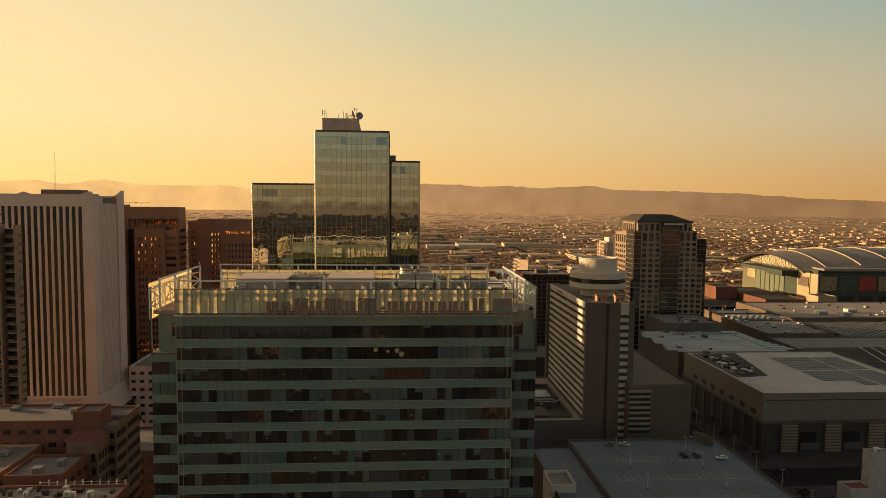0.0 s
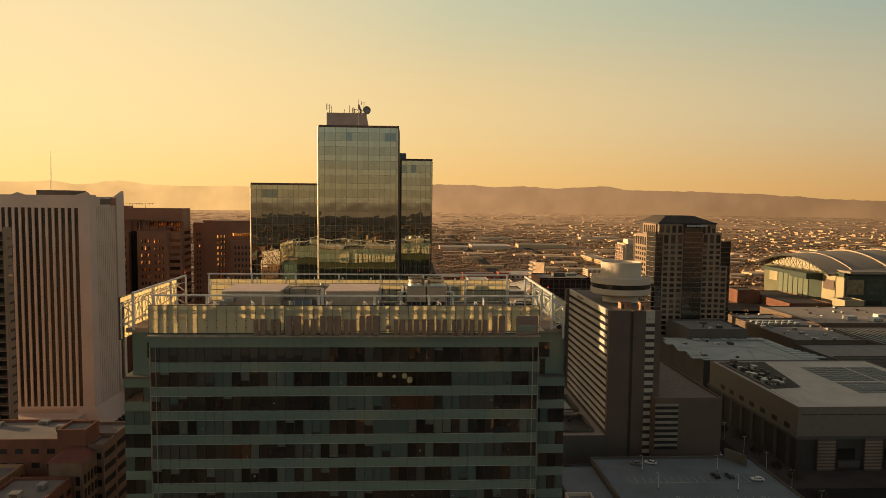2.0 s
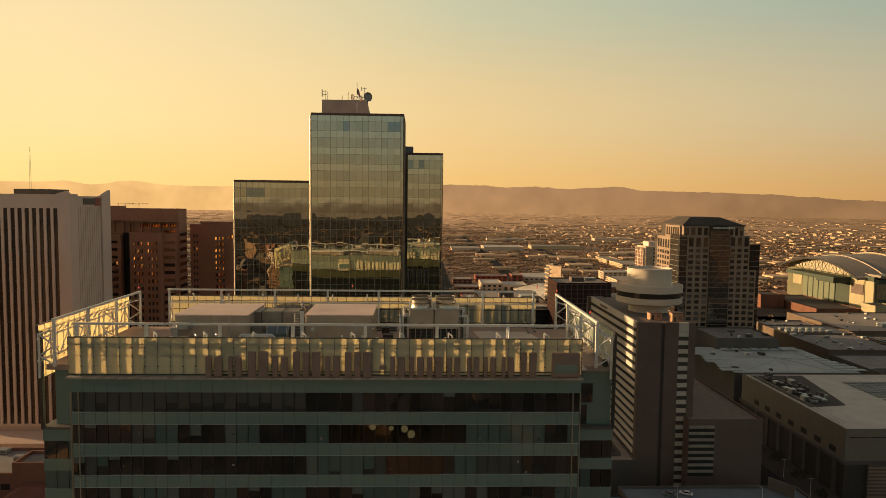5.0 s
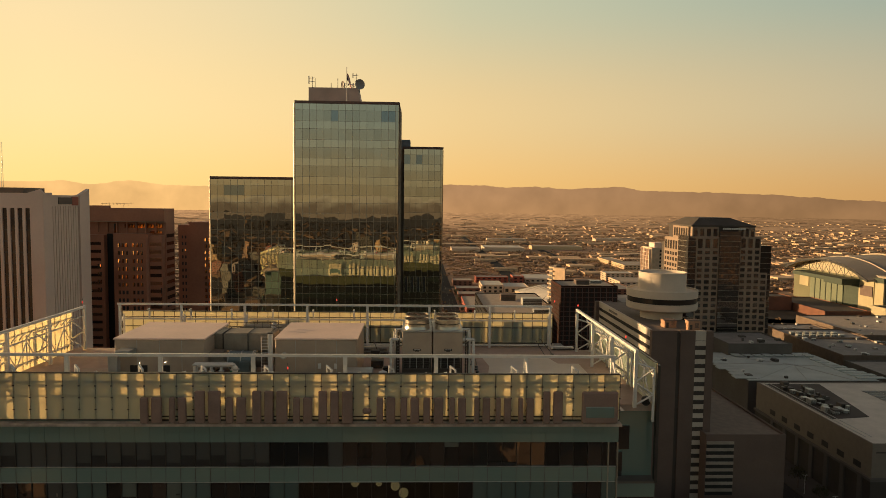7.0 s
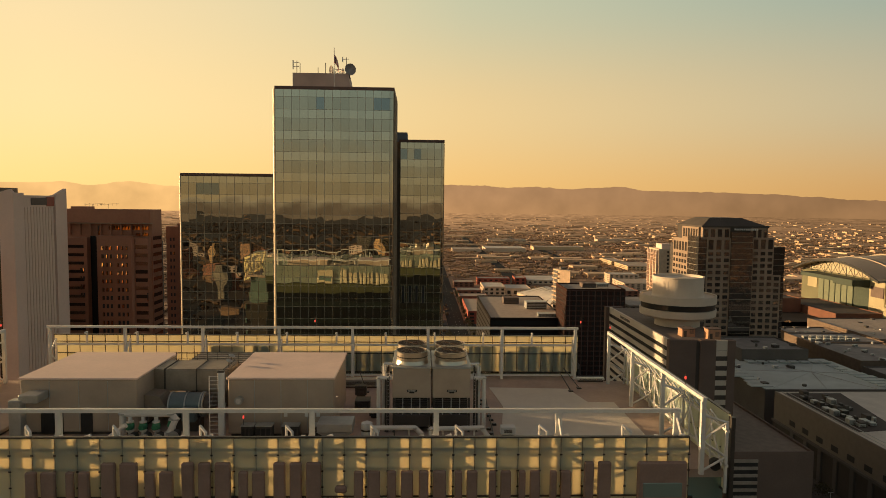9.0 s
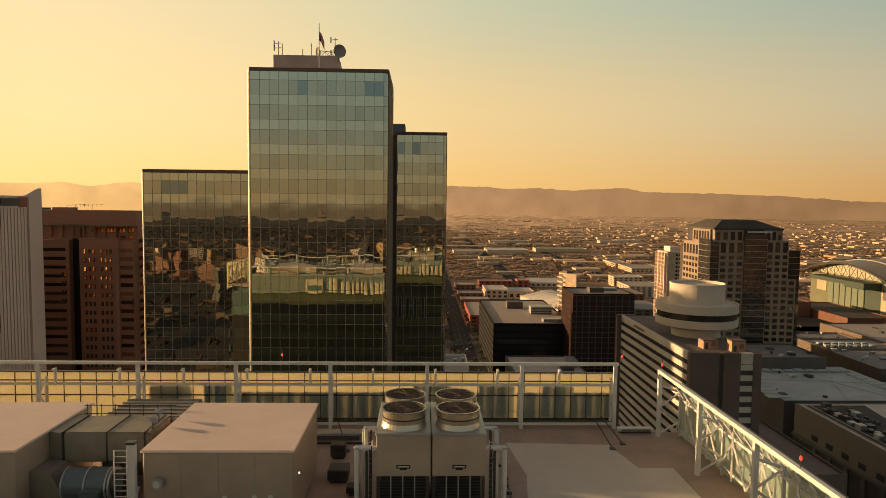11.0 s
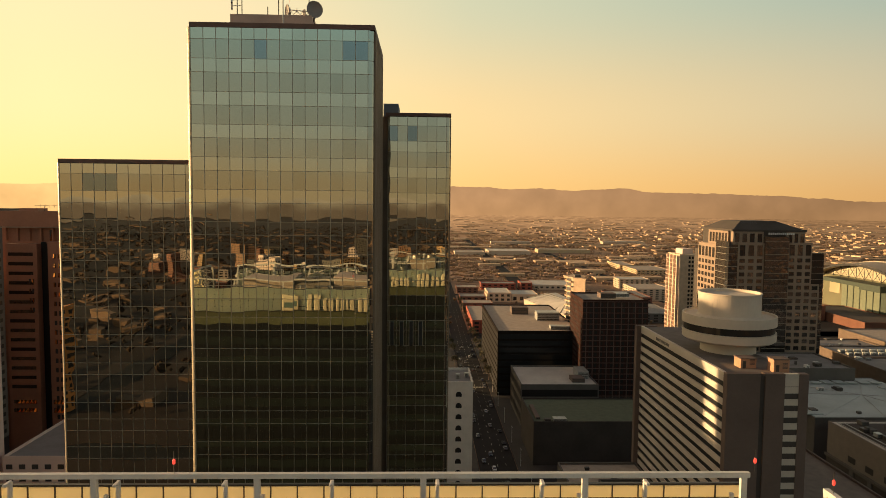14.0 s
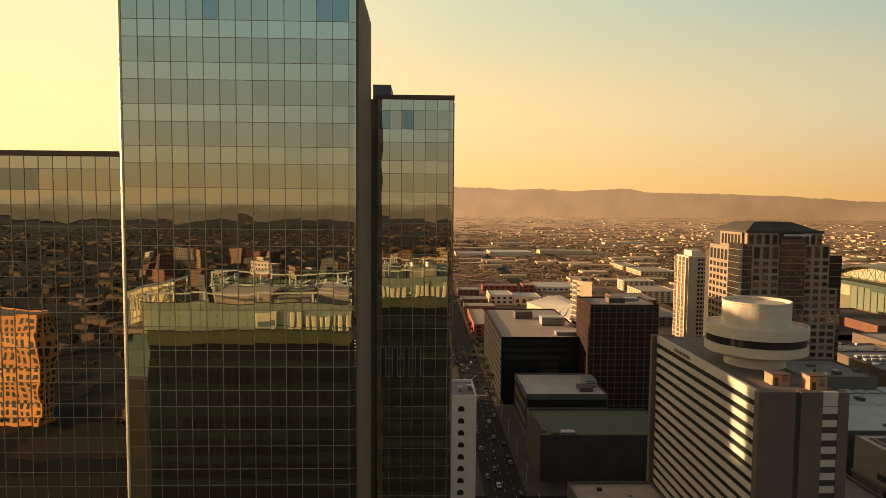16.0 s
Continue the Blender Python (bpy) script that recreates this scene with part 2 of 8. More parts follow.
DARK_STEEL = material("dark_mullion_metal", (0.1, 0.09, 0.08), 0.4, metal=0.5, vary=0.15)
MULLION = material("bronze_mullion", (0.42, 0.37, 0.29), 0.4, metal=0.4, vary=0.15, scale=0.2)
SIGN = material("weathered_copper_letter", (0.3, 0.2, 0.16), 0.5, vary=0.12, scale=0.8)
SCREEN = frosted("frosted_screen_glass", (0.99, 0.88, 0.62))
SPANDREL = mirror_glass("green_spandrel_glass", (0.62, 0.84, 0.8), (0.25, 0.36, 0.32), 0.01, 0.4, 0.1, 0.46, 0.14)
# On the office's back facade these darker glasses stand in for shade.
BACK_BAND = mirror_glass("deep_green_spandrel_glass", (0.4, 0.5, 0.48), (0.017, 0.023, 0.021), 0.01, 0.4, 0.1, 0.07, 0.1)
BACK_PANE = mirror_glass("black_vision_glass", (0.4, 0.42, 0.42), (0.011, 0.012, 0.013), 0.02, 0.4, 0.05, 0.07, 0.4)
VISION = mirror_glass("dark_vision_glass", (0.68, 0.68, 0.64), (0.014, 0.014, 0.014), 0.03, 0.35, 0.03, 0.25, 0.6)
GREY_BOX = mirror_glass("grey_shadow_box_glass", (0.55, 0.57, 0.55), (0.085, 0.084, 0.078), 0.01, 0.35, 0.08, 0.14, 0.25)
BLIND = mirror_glass("glass_with_drawn_blind", (0.5, 0.64, 0.63), (0.1, 0.14, 0.13), 0.02, 0.35, 0.05, 0.2, 0.6)
TOWER_BRIGHT = mirror_glass("pale_coated_tower_glass", (0.75, 0.78, 0.66), (0.006, 0.006, 0.006), 0.014, 0.3, 0.01, 0.68, 0.06)
TOWER_GLASS = mirror_glass("coated_tower_glass", (0.68, 0.7, 0.59), (0.006, 0.006, 0.006), 0.014, 0.3, 0.01, 0.62, 0.08)
TOWER_SIDE = material("ribbed_dark_bronze_wall", (0.16, 0.12, 0.085), 0.6, vary=0.15)
TOWER_RIB = material("pale_bronze_rib", (0.34, 0.255, 0.175), 0.6, vary=0.12, scale=0.2)
TOWER_CAP = material("red_brown_roof_cap", (0.17, 0.1, 0.08), 0.6, vary=0.12)
PENT = material("rose_penthouse_render", (0.62, 0.45, 0.37), 0.75, vary=0.1)
WHITE_STONE = material("pale_precast_concrete", (0.76, 0.585, 0.49), 0.75, vary=0.07, scale=0.05, fine=1.0)
DARK_GLASS = mirror_glass("dark_office_glass", (0.42, 0.42, 0.4), (0.022, 0.02, 0.019), 0.02, 0.3, 0.04, 0.16, 0.4)
BROWN_STONE = material("red_brown_granite", (0.38, 0.17, 0.103), 0.6, vary=0.14, scale=0.06, fine=1.0)
BROWN_GLASS = mirror_glass("copper_glass", (0.75, 0.42, 0.24), (0.03, 0.014, 0.01), 0.12, 0.5, 0.05, 0.33, 0.95)
HOTEL_BROWN = material("brown_ribbed_concrete", (0.17, 0.122, 0.1), 0.85, vary=0.1, scale=0.1, fine=1.5)
HOTEL_WHITE = material("cream_concrete_band", (0.62, 0.55, 0.46), 0.75, vary=0.07, scale=0.1, fine=1.5)
DRUM = material("cream_drum_render", (0.66, 0.56, 0.45), 0.75, vary=0.06, scale=0.1, fine=1.0)
BOA_STONE = material("grey_brown_granite", (0.33, 0.235, 0.165), 0.6, vary=0.12, scale=0.1, fine=1.0)
BRICK = material("red_brown_brick", (0.24, 0.1, 0.066), 0.85, vary=0.2, scale=0.2, fine=3.0, second=(0.17, 0.075, 0.052))
CONCRETE = material("grey_concrete", (0.13, 0.115, 0.1), 0.85, vary=0.12, scale=0.08, fine=1.0)
DARK_CONC = material("dark_brown_wall", (0.082, 0.068, 0.058), 0.85, vary=0.15, scale=0.1, fine=1.0)
SOLAR = material("solar_panel_glass", (0.075, 0.075, 0.08), 0.45, vary=0.1, scale=0.2, fine=2.0, each=0.15, bump=0, spec=0.5)
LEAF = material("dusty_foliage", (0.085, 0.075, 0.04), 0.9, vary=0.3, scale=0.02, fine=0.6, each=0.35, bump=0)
# Shaded version of LEAF: the shade sits in the colour.
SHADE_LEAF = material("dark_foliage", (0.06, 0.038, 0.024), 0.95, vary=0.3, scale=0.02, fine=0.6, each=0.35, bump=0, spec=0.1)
# Shade of the downtown towers is put into this ground colour.
SHADED_EARTH = material("dark_town_ground", (0.05, 0.028, 0.019), 0.95, vary=0.25, scale=0.01, fine=0.1)
# Distance haze is put into the leaf colour, much paler than LEAF.
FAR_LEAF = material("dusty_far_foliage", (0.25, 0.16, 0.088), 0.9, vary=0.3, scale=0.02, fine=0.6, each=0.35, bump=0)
BLIND_CLOTH = mirror_glass("window_with_pale_blind", (0.5, 0.55, 0.5), (0.14, 0.16, 0.14), 0.01, 0.3, 0.06, 0.2, 0.35)
HOUSES = material("sun_bleached_stucco", (0.47, 0.31, 0.19), 0.85, vary=0.1, scale=0.02, fine=0.3, each=0.5, bump=0)
WARE = material("pale_warehouse_sheet", (0.6, 0.41, 0.25), 0.8, vary=0.1, scale=0.02, fine=0.3, each=0.25, bump=0)


# ---- builders ----
def box(bm, x0, y0, z0, x1, y1, z1):
    """Adds one closed block to bm."""
    v = [bm.verts.new(p) for p in ((x0, y0, z0), (x1, y0, z0), (x1, y1, z0), (x0, y1, z0), (x0, y0, z1), (x1, y0, z1), (x1, y1, z1), (x0, y1, z1))]
    for f in ((3, 2, 1, 0), (4, 5, 6, 7), (0, 1, 5, 4), (1, 2, 6, 5), (2, 3, 7, 6), (3, 0, 4, 7)):
        bm.faces.new([v[i] for i in f])
    return v


def blocks(*boxes):
    bm = bmesh.new()
    for b in boxes:
        box(bm, *b)
    return bm


def rounded(bm, width=0.05, segments=1):
    bmesh.ops.bevel(bm, geom=list(bm.edges), offset=width, segments=segments, affect="EDGES")
    return bm


def prism(outline, z0, z1, top=None):
    """An upright solid over an outline that runs counter-clockwise; top: the outline at its upper end."""
    bm = bmesh.new()
    lo = [bm.verts.new((x, y, z0)) for x, y in outline]
    hi = [bm.verts.new((x, y, z1)) for x, y in (top or outline)]
    bm.faces.new(lo[::-1])
    bm.faces.new(hi)
    k = len(lo)
    for i in range(k):
        bm.faces.new((lo[i], lo[(i + 1) % k], hi[(i + 1) % k], hi[i]))
    return bm


def turned(cx, cy, rings, sides=48, cap=True):
    """A solid of revolution about an upright axis through (radius, z) rings."""
    bm = bmesh.new()
    rows = [[bm.verts.new((cx + r * math.cos(2 * math.pi * i / sides), cy + r * math.sin(2 * math.pi * i / sides), z)) for i in range(sides)] for r, z in rings]
    for a, b in zip(rows, rows[1:]):
        for i in range(sides):
            bm.faces.new((a[i], a[(i + 1) % sides], b[(i + 1) % sides], b[i]))
    if cap:
        bm.faces.new(rows[0][::-1])
        bm.faces.new(rows[-1])
    return bm


def bar(bm, a, b, r=0.1, sides=6):
    """A round bar from a to b."""
    a, b = Vector(a), Vector(b)
    d = b - a
    m = Matrix.Translation((a + b) / 2) @ d.to_track_quat("Z", "Y").to_matrix().to_4x4()
    bmesh.ops.create_cone(bm, cap_ends=True, segments=sides, radius1=r, radius2=r, depth=d.length, matrix=m)
    return bm


def beam(bm, a, b, w=0.15):
    """A square-section bar from a to b."""
    return bar(bm, a, b, w * 0.7071, 4)


def pipe(bm, points, r=0.12, sides=8):
    for a, b in zip(points, points[1:]):
        bar(bm, a, b, r, sides)
    for p in points[1:-1]:
        bmesh.ops.create_icosphere(bm, subdivisions=1, radius=r * 1.08, matrix=Matrix.Translation(p))
    return bm


def mesh(name, bm, mat):
    me = bpy.data.meshes.new(name)
    bm.to_mesh(me)
    bm.free()
    me.materials.append(mat)
    return me


def part(name, bm, mat, parent, label="", kind=""):
    ob = new(name, mesh(name, bm, mat))
    ob.parent = parent
    ob.matrix_parent_inverse = parent.matrix_basis.inverted()
    return tagged(ob, label, kind=kind)


def piece(name, me, parent, at, turn=None):
    """A piece that shares its mesh with others like it."""
    ob = new(name, me)
    ob.parent = parent
    ob.matrix_parent_inverse = parent.matrix_basis.inverted()
    ob.location = at
    if turn:
        ob.rotation_euler = turn
    return ob


def thing(name, at, label, category, group="", kind=""):
    ob = new(name)
    ob.empty_display_size = 1
    ob.location = at
    ob.matrix_basis = Matrix.Translation(at)
    return tagged(ob, label, category, group, kind)


def solid(name, bm, mat, label, category, group="", kind=""):
    return tagged(new(name, mesh(name, bm, mat)), label, category, group, kind)


def many(name, boxes, mat, parent=None, label="", category="", kind="stuff"):
    """Very many blocks (x0, y0, z0, x1, y1, z1) as one mesh, without bmesh."""
    b = np.asarray(boxes, dtype=float).reshape(-1, 6)
    pick = np.array([(0, 1, 2), (3, 1, 2), (3, 4, 2), (0, 4, 2), (0, 1, 5), (3, 1, 5), (3, 4, 5), (0, 4, 5)])
    verts = b[:, pick].reshape(-1, 3)
    quad = np.array([(3, 2, 1, 0), (4, 5, 6, 7), (0, 1, 5, 4), (1, 2, 6, 5), (2, 3, 7, 6), (3, 0, 4, 7)])
    faces = (np.arange(len(b))[:, None, None] * 8 + quad).reshape(-1, 4)
    me = bpy.data.meshes.new(name)
    me.from_pydata(verts.tolist(), [], faces.tolist())
    me.materials.append(mat)
    ob = new(name, me)
    if parent:
        ob.parent = parent
        ob.matrix_parent_inverse = parent.matrix_basis.inverted()
    return tagged(ob, label, category, kind=kind)


def roofed(ob, x0, y0, x1, y1, z, mat=None, wall=None, rim=0.9, thick=0.5):
    """A parapet's four sides and a roof sheet within them."""
    part("parapet", blocks((x0, y0, z - rim, x1, y0 + thick, z), (x0, y1 - thick, z - rim, x1, y1, z), (x0, y0 + thick, z - rim, x0 + thick, y1 - thick, z), (x1 - thick, y0 + thick, z - rim, x1, y1 - thick, z)), wall or CONCRETE, ob)
    part("roof", blocks((x0 + thick, y0 + thick, z - rim - 0.6, x1 - thick, y1 - thick, z - rim + 0.1)), mat or ROOF_GREY, ob)


def roof_box(x0, y0, z0, x1, y1, z1, mat=None, name="rooftop_unit", label="grey sheet-metal air handling unit on a flat roof"):
    """A roof-top machine: case, lid, kerb and a louvred side."""
    t = thing(name, ((x0 + x1) / 2, (y0 + y1) / 2, z0), label, "air handler", "machines on the roofs")
    part("casing", rounded(blocks((x0, y0, z0 + 0.2, x1, y1, z1)), 0.06), mat or GALV, t)
    part("kerb", blocks((x0 + 0.15, y0 + 0.15, z0, x1 - 0.15, y1 - 0.15, z0 + 0.2)), DARK_STEEL, t)
    n = 4
    h = (z1 - z0 - 0.6) / n
    part("louvre", blocks(*[(x0 + 0.3, y0 - 0.05, z0 + 0.4 + i * h, x1 - 0.3, y0 + 0.02, z0 + 0.4 + i * h + h * 0.5) for i in range(n)]), DARK_STEEL, t)
    return t


# ---- ground, roads, far hills ----
def ground_sheet():
    bm = bmesh.new()
    ring = [bm.verts.new((4880 * math.cos(math.radians(a)), 4880 * math.sin(math.radians(a)) + 60, -0.3)) for a in range(0, 360, 4)]
    bm.faces.new(ring)
    return solid("ground", bm, EARTH, "dry tan suburban ground reaching to the hills", "ground", kind="structure")


ground_sheet()
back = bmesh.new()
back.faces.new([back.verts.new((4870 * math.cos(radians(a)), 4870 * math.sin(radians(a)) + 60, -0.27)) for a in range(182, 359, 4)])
solid("ground", back, SHADED_EARTH, "town ground behind the towers, shade in its colour", "ground", kind="structure")
ROADS = [(30, 47, -700, 4300), (-64, -49, -700, 2600), (138, 160, -700, 2600), (-205, -188, -700, 2600), (300, 318, -600, 2600)]
CROSS = [(164, 182), (263, 281), (-30, -12), (384, 398), (560, 576), (700, 714), (980, 994), (1400, 1416), (2050, 2066), (2900, 2920)]
for x0, x1, y0, y1 in ROADS:
    solid("road", blocks((x0, y0, -0.25, x1, y1, 0.0)), ASPHALT, "dark asphalt street running between the blocks", "road", kind="structure")
for y0, y1 in CROSS:
    solid("road", blocks((-1500, y0, -0.246, 2500, y1, 0.004)), ASPHALT, "dark asphalt cross street", "road", kind="structure")
LINES = material("worn_road_paint", (0.6, 0.56, 0.45), 0.8, vary=0.2, scale=0.5)
many("road_marking", [(38.4, y, 0.004, 38.6, y + 3, 0.02) for y in range(285, 1200, 9)] + [(x, 541 + 0.0, 0.004, x + 0.5, 544, 0.02) for x in range(31, 46)] + [(34.5, y, 0.004, 34.65, y + 2, 0.02) for y in range(285, 900, 8)] + [(42.4, y, 0.004, 42.55, y + 2, 0.02) for y in range(285, 900, 8)], LINES, None, "worn white lane dashes on the asphalt", "road marking")
xs = sorted([-330, 460] + [v for r in ROADS for v in r[:2]])
ys = sorted([-160, 740] + [v for c in CROSS[:6] for v in c if -160 < v < 740])
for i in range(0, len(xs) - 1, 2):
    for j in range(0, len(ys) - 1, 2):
        # Rear and western blocks take the ground colour with shade in it.
        solid("pavement", rounded(blocks((xs[i] + 0.3, ys[j] + 0.3, -0.25, xs[i + 1] - 0.3, ys[j + 1] - 0.3, 0.16)), 0.05), SHADED_EARTH if ys[j] < (200 if xs[i] < -60 else 100) else PAVING, "grey concrete block pavement with a raised kerb", "pavement", kind="structure")


def hills(name, profile, dist, mat, label, seed, rough):
    """A far ridge: a strip of slopes whose crest follows bearings and rises."""
    noise.seed_set(seed)
    bm = bmesh.new()
    rows = []
    a0, a1 = profile[0][0], profile[-1][0]
    n = 420
    for i in range(n + 1):
        a = a0 + (a1 - a0) * i / n
        k = max(j for j in range(len(profile)) if profile[j][0] <= a + 1e-6)
        k = min(k, len(profile) - 2)
        w = (a - profile[k][0]) / (profile[k + 1][0] - profile[k][0])
        w = w * w * (3 - 2 * w)
        rise = profile[k][1] * (1 - w) + profile[k + 1][1] * w + rough * noise.noise((a * 1.7, seed, 0)) + rough * 0.5 * noise.noise((a * 5.1, seed, 3)) + rough * 0.3 * noise.noise((a * 13.0, seed, 6))
        col = []
        for s in range(9):
            f = s / 8
            d = dist + 90 * f + (26 * noise.noise((a * 1.5, f * 3, seed)) if 0 < s < 8 else 0)
            z = -2 + (118.7 + rise * dist + 2) * f ** 1.25
            col.append(bm.verts.new((d * math.sin(radians(a)), d * math.cos(radians(a)), z)))
        rows.append(col)
    for a, b in zip(rows, rows[1:]):
        for s in range(8):
            bm.faces.new((a[s], b[s], b[s + 1], a[s + 1]))
    return solid(name, bm, mat, label, "hills", kind="structure")


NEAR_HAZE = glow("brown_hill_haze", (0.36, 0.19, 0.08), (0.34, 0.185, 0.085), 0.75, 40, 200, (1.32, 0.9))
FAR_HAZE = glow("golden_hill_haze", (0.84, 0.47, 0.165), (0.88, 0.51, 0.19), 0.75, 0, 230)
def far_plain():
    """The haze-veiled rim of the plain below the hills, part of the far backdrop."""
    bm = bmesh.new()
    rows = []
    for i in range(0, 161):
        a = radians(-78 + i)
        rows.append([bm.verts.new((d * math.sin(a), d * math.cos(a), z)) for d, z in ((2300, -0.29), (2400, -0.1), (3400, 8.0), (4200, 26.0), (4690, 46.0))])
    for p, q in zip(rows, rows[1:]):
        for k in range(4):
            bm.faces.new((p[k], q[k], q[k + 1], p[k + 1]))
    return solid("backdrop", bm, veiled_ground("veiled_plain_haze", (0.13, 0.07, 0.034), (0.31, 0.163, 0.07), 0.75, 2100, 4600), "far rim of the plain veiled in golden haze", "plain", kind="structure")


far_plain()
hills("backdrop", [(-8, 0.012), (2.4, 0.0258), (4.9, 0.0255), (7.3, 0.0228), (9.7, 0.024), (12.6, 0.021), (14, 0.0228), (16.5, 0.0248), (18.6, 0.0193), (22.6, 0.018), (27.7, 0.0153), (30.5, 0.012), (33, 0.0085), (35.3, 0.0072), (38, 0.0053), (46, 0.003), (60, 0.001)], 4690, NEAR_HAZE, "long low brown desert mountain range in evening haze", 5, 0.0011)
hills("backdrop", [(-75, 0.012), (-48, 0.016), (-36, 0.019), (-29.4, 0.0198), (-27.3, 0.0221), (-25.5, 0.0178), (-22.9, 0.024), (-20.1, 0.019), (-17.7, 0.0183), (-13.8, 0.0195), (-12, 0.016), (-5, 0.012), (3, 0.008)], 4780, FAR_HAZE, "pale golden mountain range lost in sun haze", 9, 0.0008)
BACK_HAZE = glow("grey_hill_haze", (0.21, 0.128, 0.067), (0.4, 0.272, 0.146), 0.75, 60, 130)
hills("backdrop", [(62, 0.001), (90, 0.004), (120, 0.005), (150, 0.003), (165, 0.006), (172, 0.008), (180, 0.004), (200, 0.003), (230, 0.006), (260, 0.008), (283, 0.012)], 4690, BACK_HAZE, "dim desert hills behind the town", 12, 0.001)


# ---- the office tower that the camera crosses ----
FX0, FX1, FY0, FY1, ROOF = -39.2, 20.85, 119.6, 153.0, 98.3
WX0, WX1, WY0, WY1 = -45.4, 26.5, 124.6, 150.7
PERIOD, VIS = 3.83, 2.38
office = thing("office_tower", (-9, 136, 0), "green-glass office tower with frosted rooftop screens", "office tower")
ROOM = (-9.2, 6.0, 89.9, 92.75)
part("core", blocks((FX0 + 0.4, FY0 + 0.4, 0, FX1 - 0.4, FY1 - 0.4, ROOM[2]), (FX0 + 0.4, FY0 + 0.4, ROOM[2], ROOM[0], FY1 - 0.4, ROOM[3]), (ROOM[1], FY0 + 0.4, ROOM[2], FX1 - 0.4, FY1 - 0.4, ROOM[3]), (ROOM[0], FY0 + 7.0, ROOM[2], ROOM[1], FY1 - 0.4, ROOM[3]), (FX0 + 0.4, FY0 + 0.4, ROOM[3], FX1 - 0.4, FY1 - 0.4, ROOF - 0.5)), DARK_STEEL, office)
part("wing_core", blocks((WX0 + 0.4, WY0 + 0.4, 0, FX0 + 0.4, WY1 - 0.4, 89.5)), DARK_STEEL, office)
part("wing_core", blocks((FX1 - 0.4, WY0 + 0.4, 0, WX1 - 0.4, WY1 - 0.4, 89.5)), DARK_STEEL, office)
part("roof_slab", blocks((FX0, FY0, ROOF - 0.5, FX1, FY1, ROOF), (WX0 + 0.3, WY0 + 0.6, ROOF - 0.7, FX0 - 0.01, WY1, ROOF - 0.02), (FX1 + 0.01, WY0 + 0.6, ROOF - 0.7, WX1 - 0.3, WY1, ROOF - 0.02)), material("tan_gravel_roof", (0.46, 0.35, 0.28), 0.9, vary=0.12, scale=0.3, fine=2.5), office, "tan gravel-coated roof")
part("roof_patch", prism([(9.6, 123), (22.6, 123), (22.6, 142.4), (19.9, 142.4), (18.9, 147.4), (10.2, 147.9), (10.9, 141), (10.2, 136)], ROOF, ROOF + 0.03), material("white_roof_membrane", (0.66, 0.6, 0.5), 0.7, vary=0.06, scale=0.3, fine=2.0), office, "pale membrane patch")
front = part("front_facade", blocks((FX0 - 0.15, FY0 - 0.1, ROOF - 1.9, FX1 + 0.15, FY0 + 0.3, ROOF + 0.3)), SPANDREL, office, "pale green glass parapet band")
back = part("back_facade", blocks((FX0 - 0.15, FY1 - 0.3, ROOF - 1.9, FX1 + 0.15, FY1 + 0.1, ROOF + 0.3)), material("olive_parapet_glass", (0.1, 0.105, 0.055), 0.4, vary=0.1), office, "olive green glass parapet band")
part("roof_edge", blocks((FX0 - 0.2, FY0 - 0.95, ROOF - 0.12, FX1 + 0.2, FY0 - 0.1, ROOF + 0.1)), material("stained_pale_ledge", (0.5, 0.4, 0.33), 0.8, vary=0.25, scale=0.9, fine=5), front, "stained pale ledge under the sign")
COLS = 44
CW = (FX1 - FX0) / COLS
vis_me = mesh("vision_pane", blocks((0.03, 0, 0.04, CW - 0.03, 0.04, VIS - 0.04)), VISION)
bld_me = mesh("vision_pane", blocks((0.03, 0, 0.04, CW - 0.03, 0.04, VIS - 0.04)), BLIND)
# Brown pane body stands in for warm light in the windows.
WARM_PANE = mirror_glass("glass_before_a_wooden_room", (0.7, 0.55, 0.4), (0.085, 0.044, 0.026), 0.03, 0.35, 0.04, 0.22, 0.6)
wrm_me = mesh("vision_pane", blocks((0.03, 0, 0.04, CW - 0.03, 0.04, VIS - 0.04)), WARM_PANE)
gry_me = mesh("vision_pane", blocks((0.03, 0, 0.04, CW - 0.03, 0.04, VIS - 0.04)), GREY_BOX)
par_me = mesh("parapet_panel", blocks((0.015, -0.03, 0.015, CW - 0.015, 0.02, 0.98)), SPANDREL)
for c in range(COLS):
    for k in range(2):
        piece("parapet_panel", par_me, front, (FX0 + c * CW, FY0 - 0.12, ROOF - 1.9 + k * 0.87))
spa_me = mesh("spandrel_panel", blocks((0.01, 0, 0.02, CW - 0.01, 0.06, PERIOD - VIS - 0.02)), SPANDREL)
def clear_glass(name):
    """Thin tinted glass: mostly see-through, with a faint mirror."""
    m = bpy.data.materials.new(name)
    m.use_nodes = True
    n, l = m.node_tree.nodes, m.node_tree.links
    tr, g, mix = n.new("ShaderNodeBsdfTransparent"), n.new("ShaderNodeBsdfGlossy"), n.new("ShaderNodeMixShader")
    tr.inputs["Color"].default_value = (0.62, 0.68, 0.62, 1)
    g.inputs["Roughness"].default_value, g.inputs["Color"].default_value = 0.03, (0.6, 0.6, 0.55, 1)
    mix.inputs["Fac"].default_value = 0.2
    l.new(tr.outputs[0], mix.inputs[1])
    l.new(g.outputs[0], mix.inputs[2])
    l.new(mix.outputs[0], n["Material Output"].inputs["Surface"])
    return m


